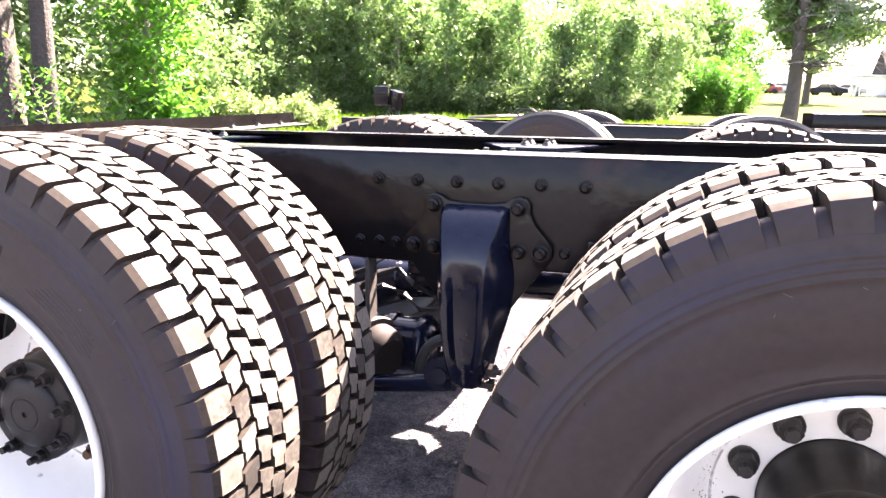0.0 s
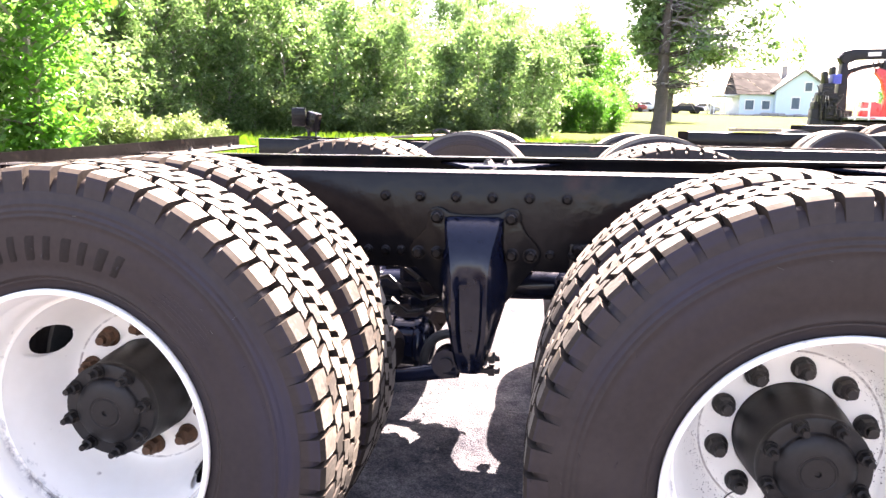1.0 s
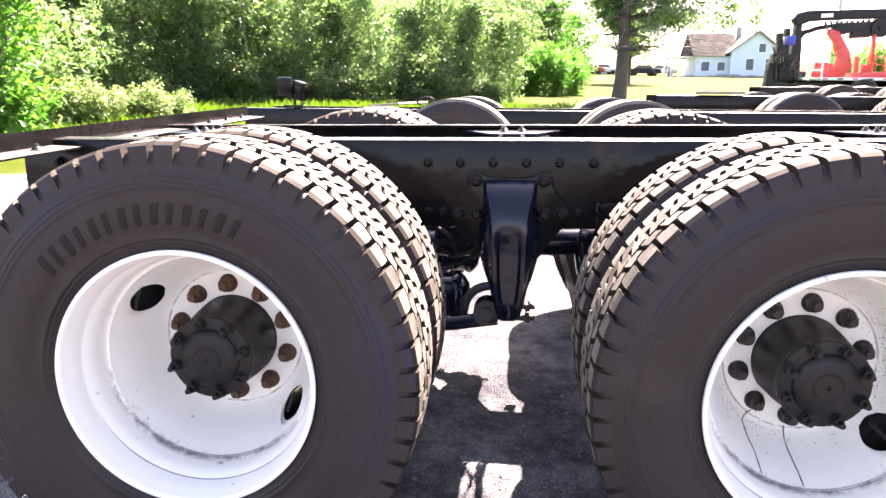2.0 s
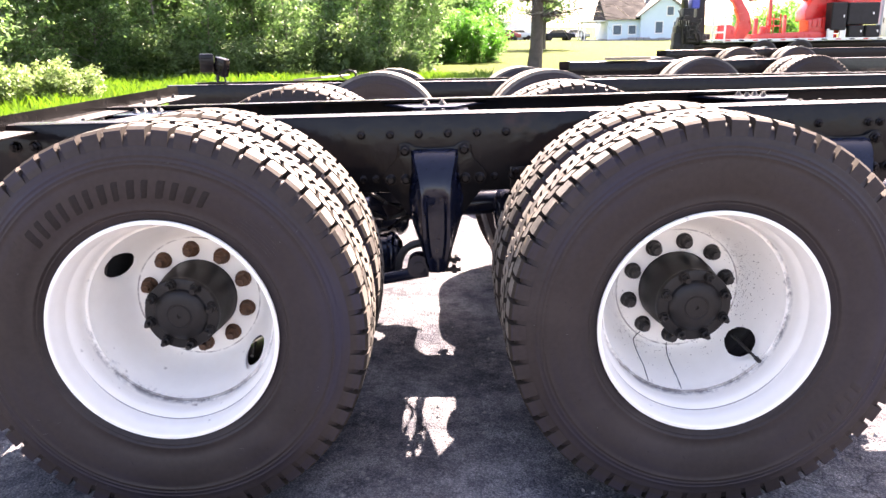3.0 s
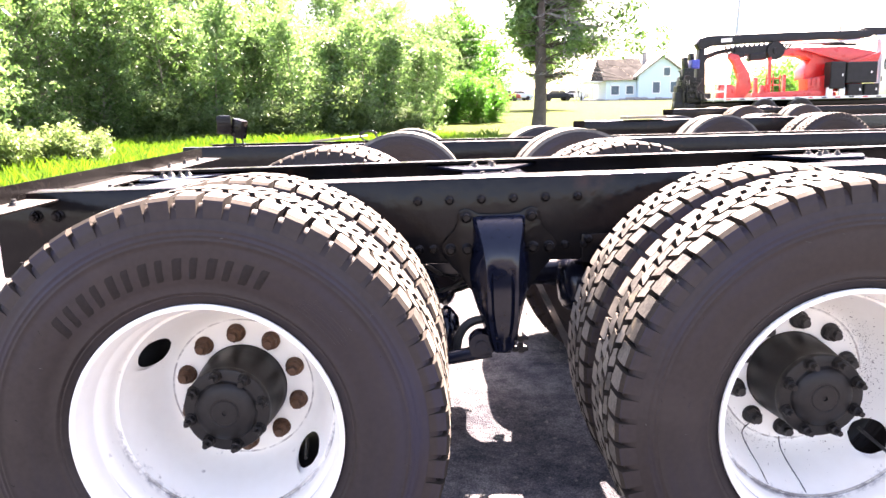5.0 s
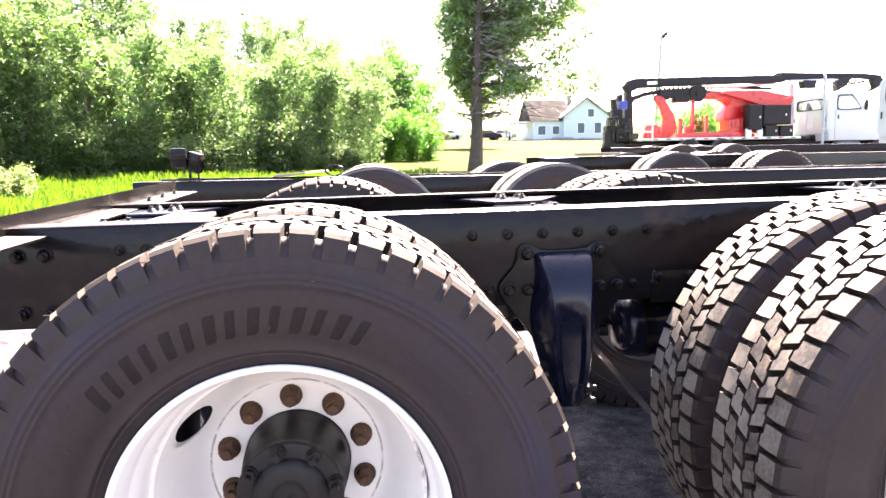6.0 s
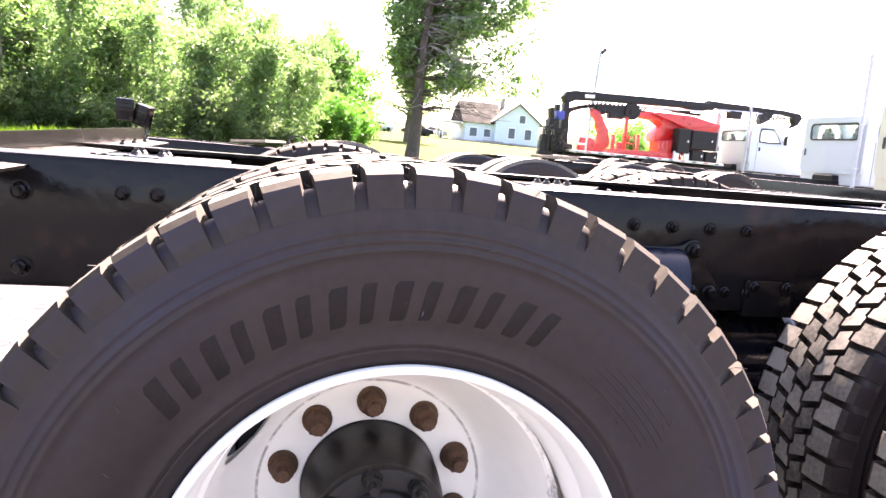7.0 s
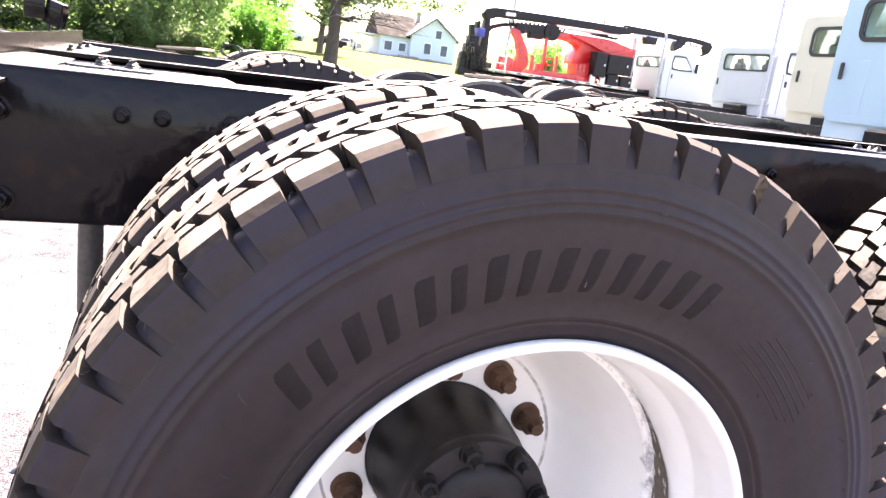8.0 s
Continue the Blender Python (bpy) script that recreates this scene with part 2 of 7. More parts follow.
CAR_GREY = material("silver_car_paint", (0.45, 0.45, 0.46), (0.6, 0.6, 0.61), 1, 10, (0.2, 0.3), metal=0.5)
CAR_RED = material("dark_red_car_paint", (0.22, 0.03, 0.03), (0.32, 0.05, 0.05), 1, 10, (0.2, 0.3))


def add_grime_and_shade(mat, r_in, r_out, colour):
    """Road grime and painted shade in a ragged ring where the dish meets the barrel."""
    nt = mat.node_tree
    n, ln = nt.nodes, nt.links
    b = n["Principled BSDF"]
    old = b.inputs["Base Color"].links[0].from_socket
    co = n.new("ShaderNodeTexCoord")
    sep = n.new("ShaderNodeSeparateXYZ")
    ln.new(co.outputs["Object"], sep.inputs[0])
    flat = n.new("ShaderNodeCombineXYZ")
    ln.new(sep.outputs["X"], flat.inputs["X"])
    ln.new(sep.outputs["Z"], flat.inputs["Z"])
    rad = n.new("ShaderNodeVectorMath")
    rad.operation = "LENGTH"
    ln.new(flat.outputs[0], rad.inputs[0])
    band = n.new("ShaderNodeMapRange")
    band.interpolation_type = "SMOOTHSTEP"
    band.inputs["From Min"].default_value, band.inputs["From Max"].default_value = r_in, r_out
    ln.new(rad.outputs["Value"], band.inputs["Value"])
    deep = n.new("ShaderNodeMapRange")
    deep.interpolation_type = "SMOOTHSTEP"
    deep.inputs["From Min"].default_value, deep.inputs["From Max"].default_value = -0.150, -0.128
    ln.new(sep.outputs["Y"], deep.inputs["Value"])
    speck = n.new("ShaderNodeTexNoise")
    speck.inputs["Scale"].default_value, speck.inputs["Detail"].default_value, speck.inputs["Roughness"].default_value = 42, 8, 0.75
    ln.new(co.outputs["Object"], speck.inputs["Vector"])
    big = n.new("ShaderNodeTexNoise")
    big.inputs["Scale"].default_value = 4.5
    ln.new(co.outputs["Object"], big.inputs["Vector"])
    low = n.new("ShaderNodeMapRange")
    low.inputs["From Min"].default_value, low.inputs["From Max"].default_value = 0.05, -0.22
    ln.new(sep.outputs["Z"], low.inputs["Value"])
    total = None
    for k, (sock, w) in enumerate(((band.outputs[0], 0.34), (speck.outputs["Fac"], 1.0), (big.outputs["Fac"], 0.55), (low.outputs[0], 0.16))):
        m = n.new("ShaderNodeMath")
        m.operation = "MULTIPLY_ADD"
        m.inputs[1].default_value = w
        ln.new(sock, m.inputs[0])
        if total:
            ln.new(total, m.inputs[2])
        else:
            m.inputs[2].default_value = 0.0
        total = m.outputs[0]
    cut = n.new("ShaderNodeMapRange")
    cut.inputs["From Min"].default_value, cut.inputs["From Max"].default_value = 1.13, 1.34
    ln.new(total, cut.inputs["Value"])
    mul = n.new("ShaderNodeMath")
    mul.operation = "MULTIPLY"
    ln.new(cut.outputs[0], mul.inputs[0])
    ln.new(deep.outputs[0], mul.inputs[1])
    mx = n.new("ShaderNodeMix")
    mx.data_type = "RGBA"
    ln.new(mul.outputs[0], mx.inputs["Factor"])
    ln.new(old, mx.inputs["A"])
    mx.inputs["B"].default_value = (*colour, 1)
    # thin dark lines, grime and painted shadow, low on the barrel's two steps
    last = mx.outputs["Result"]
    for depth, wide in ((-0.2012, 0.0016), (-0.1278, 0.0012)):
        seam, part_z, both, tint = n.new("ShaderNodeMath"), n.new("ShaderNodeMapRange"), n.new("ShaderNodeMath"), n.new("ShaderNodeMix")
        seam.operation, both.operation, tint.data_type = "COMPARE", "MULTIPLY", "RGBA"
        seam.inputs[1].default_value, seam.inputs[2].default_value = depth, wide
        ln.new(sep.outputs["Y"], seam.inputs[0])
        part_z.inputs["From Min"].default_value, part_z.inputs["From Max"].default_value = -0.10, -0.22
        part_z.inputs["To Max"].default_value = 0.75
        ln.new(sep.outputs["Z"], part_z.inputs["Value"])
        ln.new(seam.outputs[0], both.inputs[0])
        ln.new(part_z.outputs[0], both.inputs[1])
        ln.new(both.outputs[0], tint.inputs["Factor"])
        ln.new(last, tint.inputs["A"])
        tint.inputs["B"].default_value = (0.10, 0.085, 0.08, 1)
        last = tint.outputs["Result"]
    crease, held, tint = n.new("ShaderNodeMath"), n.new("ShaderNodeMath"), n.new("ShaderNodeMix")
    crease.operation, held.operation, tint.data_type = "COMPARE", "MULTIPLY", "RGBA"
    crease.inputs[1].default_value, crease.inputs[2].default_value = 0.1765, 0.0022
    ln.new(rad.outputs["Value"], crease.inputs[0])
    fade = n.new("ShaderNodeMapRange")
    fade.inputs["From Min"].default_value, fade.inputs["From Max"].default_value, fade.inputs["To Max"].default_value = 0.38, 0.55, 0.75
    ln.new(speck.outputs["Fac"], fade.inputs["Value"])
    ln.new(crease.outputs[0], held.inputs[0])
    ln.new(fade.outputs[0], held.inputs[1])
    ln.new(held.outputs[0], tint.inputs["Factor"])
    ln.new(last, tint.inputs["A"])
    tint.inputs["B"].default_value = (0.22, 0.18, 0.15, 1)
    ln.new(tint.outputs["Result"], b.inputs["Base Color"])


add_grime_and_shade(RIM, 0.236, 0.256, (0.17, 0.155, 0.16))


def ground_material():
    """Old asphalt with gravel and cracks on the yard, meadow grass beyond its crooked edge."""
    m = bpy.data.materials.new("yard_asphalt_and_meadow")
    m.use_nodes = True
    nt = m.node_tree
    n, ln = nt.nodes, nt.links
    b = n["Principled BSDF"]
    co = n.new("ShaderNodeTexCoord")
    P = co.outputs["Object"]

    def noise_tex(s, d=6, rough=0.6):
        t = n.new("ShaderNodeTexNoise")
        t.inputs["Scale"].default_value, t.inputs["Detail"].default_value, t.inputs["Roughness"].default_value = s, d, rough
        ln.new(P, t.inputs["Vector"])
        return t.outputs["Fac"]

    def ramp(fac, *stops):
        r = n.new("ShaderNodeValToRGB")
        while len(r.color_ramp.elements) < len(stops):
            r.color_ramp.elements.new(0.5)
        for e, (p, c) in zip(r.color_ramp.elements, stops):
            e.position, e.color = p, (*c, 1)
        ln.new(fac, r.inputs[0])
        return r.outputs[0]

    def mix(fac, a, bb, kind="MIX"):
        x = n.new("ShaderNodeMix")
        x.data_type, x.blend_type = "RGBA", kind
        for sock, v in (("Factor", fac), ("A", a), ("B", bb)):
            if isinstance(v, float):
                x.inputs[sock].default_value = v
            elif isinstance(v, tuple):
                x.inputs[sock].default_value = (*v, 1)
            else:
                ln.new(v, x.inputs[sock])
        return x.outputs["Result"]

    vor = n.new("ShaderNodeTexVoronoi")
    vor.inputs["Randomness"].default_value = 1.0
    vor.inputs["Scale"].default_value = 150
    ln.new(P, vor.inputs["Vector"])
    crack = n.new("ShaderNodeTexVoronoi")
    crack.feature = "DISTANCE_TO_EDGE"
    crack.inputs["Scale"].default_value = 1.1
    warp = n.new("ShaderNodeTexNoise")
    warp.inputs["Scale"].default_value, warp.inputs["Detail"].default_value = 3.0, 6
    ln.new(P, warp.inputs["Vector"])
    bent = n.new("ShaderNodeVectorMath")
    bent.operation = "MULTIPLY_ADD"
    bent.inputs[1].default_value = (0.5, 0.5, 0.5)
    ln.new(warp.outputs["Color"], bent.inputs[0])
    ln.new(P, bent.inputs[2])
    ln.new(bent.outputs[0], crack.inputs["Vector"])
    grit = ramp(vor.outputs["Distance"], (0.0, (0.290, 0.293, 0.291)), (0.40, (0.176, 0.179, 0.185)), (0.8, (0.110, 0.113, 0.122)))
    patch = ramp(noise_tex(1.7), (0.34, (0.36, 0.37, 0.43)), (0.66, (1.12, 1.10, 1.10)))
    blot = ramp(noise_tex(7.5, 6, 0.7), (0.40, (0.60, 0.61, 0.65)), (0.60, (1.25, 1.24, 1.22)))
    asphalt = mix(1.0, mix(1.0, grit, patch, "MULTIPLY"), blot, "MULTIPLY")
    coarse = ramp(noise_tex(48, 9, 0.85), (0.36, (0.66, 0.67, 0.69)), (0.64, (1.40, 1.39, 1.36)))
    asphalt = mix(1.0, asphalt, coarse, "MULTIPLY")
    speck = ramp(noise_tex(38, 8, 0.75), (0.645, (0, 0, 0)), (0.72, (1, 1, 1)))
    asphalt = mix(speck, asphalt, (0.26, 0.24, 0.22))
    gap = mix(ramp(noise_tex(0.8), (0.50, (0, 0, 0)), (0.60, (1, 1, 1))), (1.0, 1.0, 1.0), ramp(crack.outputs["Distance"], (0.0, (0.45, 0.45, 0.45)), (0.008, (1, 1, 1))))
    asphalt = mix(1.0, asphalt, gap, "MULTIPLY")
    grass = ramp(noise_tex(2.2, 8, 0.7), (0.3, (0.032, 0.052, 0.004)), (0.7, (0.054, 0.074, 0.008)))
    sep = n.new("ShaderNodeSeparateXYZ")
    ln.new(P, sep.inputs[0])
    edge = n.new("ShaderNodeMath")
    edge.operation = "MULTIPLY_ADD"
    edge.inputs[1].default_value = -0.8
    ln.new(sep.outputs["X"], edge.inputs[0])
    ln.new(sep.outputs["Y"], edge.inputs[2])
    wob = n.new("ShaderNodeMath")
    wob.operation = "MULTIPLY_ADD"
    wob.inputs[1].default_value = 2.4
    ln.new(noise_tex(0.9), wob.inputs[0])
    ln.new(edge.outputs[0], wob.inputs[2])
    cut = n.new("ShaderNodeMapRange")
    cut.inputs["From Min"].default_value, cut.inputs["From Max"].default_value = 12.2, 12.9
    ln.new(wob.outputs[0], cut.inputs["Value"])
    ln.new(mix(cut.outputs[0], asphalt, grass), b.inputs["Base Color"])
    b.inputs["Roughness"].default_value = 0.85
    b.inputs["Specular IOR Level"].default_value = 0.04
    bp = n.new("ShaderNodeBump")
    bp.inputs["Strength"].default_value, bp.inputs["Distance"].default_value = 0.9, 0.008
    ln.new(vor.outputs["Distance"], bp.inputs["Height"])
    bp2 = n.new("ShaderNodeBump")
    bp2.inputs["Strength"].default_value, bp2.inputs["Distance"].default_value = 0.6, 0.03
    ln.new(noise_tex(22, 10, 0.75), bp2.inputs["Height"])
    ln.new(bp.outputs[0], bp2.inputs["Normal"])
    ln.new(bp2.outputs[0], b.inputs["Normal"])
    return m


# ---- mesh tools ----
def mesh_of(name, bm, mat, angle=35):
    me = bpy.data.meshes.new(name)
    bm.normal_update()
    bm.to_mesh(me)
    bm.free()
    me.materials.append(mat)
    me.shade_smooth()
    me.set_sharp_from_angle(angle=radians(angle))
    return me


def raw_mesh(name, verts, faces, mat, angle=35):
    me = bpy.data.meshes.new(name)
    me.from_pydata(verts, [], faces)
    me.materials.append(mat)
    me.shade_smooth()
    me.set_sharp_from_angle(angle=radians(angle))
    return me


def part(name, shape, mat, parent, label="", at=None, kind=""):
    """One mesh object under a thing or a part; shape: a bmesh or a ready mesh."""
    me = shape if isinstance(shape, bpy.types.Mesh) else mesh_of(name, shape, mat)
    ob = new(name, me)
    if parent:
        ob.parent = parent
    if at is not None:
        ob.matrix_basis = at
    if label or kind:
        tagged(ob, label, kind=kind)
    return ob


def thing(name, label, category, at=None, group="", kind=""):
    ob = new(name)
    ob.empty_display_size = 0.2
    if at is not None:
        ob.matrix_basis = at
    return tagged(ob, label, category, group, kind)


def single(name, shape, mat, label, category, at=None, group="", kind=""):
    ob = part(name, shape, mat, None, at=at)
    return tagged(ob, label, category, group, kind)


def box(bm, c, s, bevel=0.0, turn=None, seg=1):
    m = Matrix.Translation(c) @ (turn or Matrix()) @ Matrix.Diagonal((*s, 1))
    r = bmesh.ops.create_cube(bm, size=1.0, matrix=m)
    if bevel:
        es = {e for v in r["verts"] for e in v.link_edges}
        bmesh.ops.bevel(bm, geom=list(es), offset=bevel, segments=seg, affect="EDGES", profile=0.6)
    return bm


def rod(bm, a, b, r0, r1=None, n=12):
    a, b = Vector(a), Vector(b)
    m = Matrix.Translation((a + b) / 2) @ (b - a).to_track_quat("Z", "Y").to_matrix().to_4x4()
    bmesh.ops.create_cone(bm, cap_ends=True, segments=n, radius1=r0, radius2=r0 if r1 is None else r1, depth=(b - a).length, matrix=m)
    return bm


def lathe(bm, prof, n=64, closed=False, y0=0.0):
    """Turn a profile of (radius, y) round the y axis."""
    rings = []
    for r, y in prof:
        rings.append([bm.verts.new((r * math.sin(2 * math.pi * i / n), y + y0, r * math.cos(2 * math.pi * i / n))) for i in range(n)])
    if closed:
        rings.append(rings[0])
    for p, q in zip(rings, rings[1:]):
        for i in range(n):
            bm.faces.new((p[i], p[(i + 1) % n], q[(i + 1) % n], q[i]))
    return rings


def prism(bm, outline, axis, a, b, bevel=0.0):
    """A polygon in two coordinates, pushed from a to b along the third axis."""
    def at(p, v):
        return {"x": (v, p[0], p[1]), "y": (p[0], v, p[1]), "z": (p[0], p[1], v)}[axis]
    lo = [bm.verts.new(at(p, a)) for p in outline]
    hi = [bm.verts.new(at(p, b)) for p in outline]
    fs = [bm.faces.new(lo), bm.faces.new(hi)]
    k = len(outline)
    for i in range(k):
        fs.append(bm.faces.new((lo[i], lo[(i + 1) % k], hi[(i + 1) % k], hi[i])))
    bmesh.ops.recalc_face_normals(bm, faces=fs)
    if bevel:
        es = {e for f in fs[:2] for e in f.edges}
        bmesh.ops.bevel(bm, geom=list(es), offset=bevel, segments=2, affect="EDGES", profile=0.6)
    return bm


def tube(bm, pts, r, n=8):
    """A bent pipe or cable through the points."""
    pts = [Vector(p) for p in pts]
    ring0 = None
    for i, p in enumerate(pts):
        d = (pts[min(i + 1, len(pts) - 1)] - pts[max(i - 1, 0)]).normalized()
        q = d.to_track_quat("Z", "Y").to_matrix()
        rr = r[i] if isinstance(r, (list, tuple)) else r
        ring = [bm.verts.new(p + q @ Vector((rr * math.cos(2 * math.pi * k / n), rr * math.sin(2 * math.pi * k / n), 0))) for k in range(n)]
        if ring0:
            best = min(range(n), key=lambda s: (ring[s].co - ring0[0].co).length)
            ring = ring[best:] + ring[:best]
            for k in range(n):
                bm.faces.new((ring0[k], ring0[(k + 1) % n], ring[(k + 1) % n], ring[k]))
        else:
            bm.faces.new(ring[::-1])
        ring0 = ring
    bm.faces.new(ring0)
    return bm


def bend(a, b, c, n=8):
    """Points on a curve from a to c, pulled towards b."""
    a, b, c = Vector(a), Vector(b), Vector(c)
    return [a * (1 - t) ** 2 + b * 2 * t * (1 - t) + c * t * t for t in (i / n for i in range(n + 1))]


# ---- ground ----
def rise(x, y):
    """The yard is level under the near truck and climbs gently beyond it, the meadow a little more."""
    d = max(0.0, y - 0.8 * min(max(x, -6.0), 20.0) - 14.0)
    s = max(0.0, y - 4.0)
    return 0.0078 * min(max(y, -3.0), 2.6) + 0.02 * s * s / (s + 1.0) + 0.018 * d * d / (d + 12.0)


def build_ground():
    xs = [-900, -400, -200, -120] + [-80 + 4 * i for i in range(41)] + [120, 200, 400, 900]
    ys = [-900, -300, -100, -40, -12, -6] + [-3 + 0.7 * i for i in range(20)] + [11.5 + 1.5 * i for i in range(12)] + [30 + 5 * i for i in range(24)] + [180, 300, 500, 900]
    verts = [(x, y, rise(x, y)) for y in ys for x in xs]
    w = len(xs)
    faces = [(j * w + i, j * w + i + 1, (j + 1) * w + i + 1, (j + 1) * w + i) for j in range(len(ys) - 1) for i in range(w - 1)]
    me = raw_mesh("ground", verts, faces, ground_material(), 60)
    tagged(new("ground", me), "grey gravelly asphalt yard running into a sunlit meadow", "ground", kind="structure")


build_ground()

# ---- wheels ----
TYRE_R, PITCHES, AXLE_Z, TANDEM = 0.525, 58, 0.51, 1.394


def tyre_mesh():
    """The carcass: beads, rounded sidewalls with fine rings, shoulders."""
    side = [(0.288, 0.092), (0.291, 0.106), (0.300, 0.111), (0.309, 0.1145), (0.3105, 0.1165), (0.3135, 0.1175), (0.3150, 0.1168), (0.318, 0.1190),
            (0.3195, 0.1208), (0.3225, 0.1218), (0.324, 0.1210), (0.345, 0.1285), (0.370, 0.1345), (0.400, 0.1380), (0.420, 0.1388),
            (0.4300, 0.1385), (0.4312, 0.1395), (0.4345, 0.1394), (0.4357, 0.1382), (0.4400, 0.1377), (0.4412, 0.1387), (0.4445, 0.1384), (0.4457, 0.1371),
            (0.4520, 0.1359), (0.4532, 0.1368), (0.4565, 0.1362), (0.4577, 0.1350), (0.468, 0.1334), (0.4745, 0.1328), (0.4765, 0.1322), (0.4785, 0.1304), (0.4850, 0.1278), (0.4940, 0.1240), (0.5020, 0.1175), (0.5055, 0.1080), (0.5040, 0.095), (0.5000, 0.070), (0.5000, 0.04)]
    prof = [(r, -y) for r, y in side] + [(r, y) for r, y in reversed(side)]
    bm = bmesh.new()
    lathe(bm, prof, 112)
    bmesh.ops.recalc_face_normals(bm, faces=bm.faces)
    return mesh_of("tyre", bm, RUBBER, 50)


def tread_mesh():
    """Five rows of interlocking blocks with tapered flanks; the outer rows wrap down the shoulders."""
    pitch = 2 * math.pi / PITCHES
    rnd = random.Random(5)
    verts, faces, shade = [], [], []

    def block(u0, top, low, wall=-1):
        """top, low: the same number of (u, v, radius); u along the running direction in pitches; wall: the flank flush with the sidewall, with a sloping face above it."""
        k, o = len(top), len(verts)
        for u, v, r in top + low:
            a = (u0 + u) * pitch
            verts.append((r * math.sin(a), v, r * math.cos(a)))
        if wall < 0:
            faces.append(tuple(range(o, o + k)))
            shade.append(0)
        else:
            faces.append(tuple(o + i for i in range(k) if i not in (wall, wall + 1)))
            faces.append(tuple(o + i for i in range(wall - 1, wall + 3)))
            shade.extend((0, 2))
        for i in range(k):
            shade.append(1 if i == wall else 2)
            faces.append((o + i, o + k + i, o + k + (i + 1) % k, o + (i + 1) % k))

    rows = ((-0.040, 0.0145, 0.5), (0.0, 0.0135, 0.0), (0.040, 0.0145, 0.5))
    step = 0.006
    for p in range(PITCHES):
        for c, h, off in rows:
            j = rnd.uniform(-0.0006, 0.0006)
            outline = [(-0.37, -h - step), (-0.03, -h - step), (0.05, -h), (0.38, -h), (0.36, h - 0.001), (0.05, h - 0.001), (-0.03, h + step), (-0.38, h + step)]
            skew = 0.16 if c >= 0 else -0.16
            top = [(u + skew * v / h * 0.5, c + v, TYRE_R - abs(c) * 0.03 + j) for u, v in outline]
            low = [(u * 1.09 + skew * v / h * 0.5, c + v * 1.10, 0.499) for u, v in outline]
            block(p + off, top, low)
        for s in (-1, 1):
            j = rnd.uniform(-0.0006, 0.0006)
            u_w = rnd.uniform(0.355, 0.380)
            outline = [(-0.37, 0.0605), (-0.40, 0.088), (-0.380, 0.117), (-u_w, 0.1285), (u_w, 0.1285), (0.380, 0.117), (0.40, 0.088), (0.38, 0.0670), (0.05, 0.0670), (-0.03, 0.0605)]
            top = [(u, s * v, (0.5225 if v < 0.11 else 0.5205 if v < 0.12 else 0.5135) + j) for u, v in outline]
            low = [(u * 1.01, s * (v if v < 0.12 else 0.1322), 0.497 if v < 0.12 else 0.4740) for u, v in outline]
            block(p, top, low, 3)
    me = bpy.data.meshes.new("tread")
    me.from_pydata(verts, [], faces)
    bm = bmesh.new()
    bm.from_mesh(me)
    bmesh.ops.recalc_face_normals(bm, faces=bm.faces)
    bm.to_mesh(me)
    bm.free()
    # block tops carry the sunlit tone, flanks the groove shade
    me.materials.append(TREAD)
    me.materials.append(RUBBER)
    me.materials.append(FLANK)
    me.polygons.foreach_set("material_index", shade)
    return me


def rib_tread_mesh():
    """A highway tyre's tread: five plain ribs between grooves."""
    bm = bmesh.new()
    prof = [(0.498, -0.1235), (0.512, -0.120), (0.519, -0.113)]
    for c in (-0.096, -0.048, 0.0, 0.048, 0.096):
        prof += [(0.5225, c - 0.019), (0.5235, c), (0.5225, c + 0.019), (0.509, c + 0.0205), (0.509, c + 0.0275)]
    prof = prof[:-2] + [(0.519, 0.117), (0.512, 0.120), (0.498, 0.1235)]
    lathe(bm, prof, 96)
    bmesh.ops.recalc_face_normals(bm, faces=bm.faces)
    return mesh_of("tread", bm, TREAD, 40)


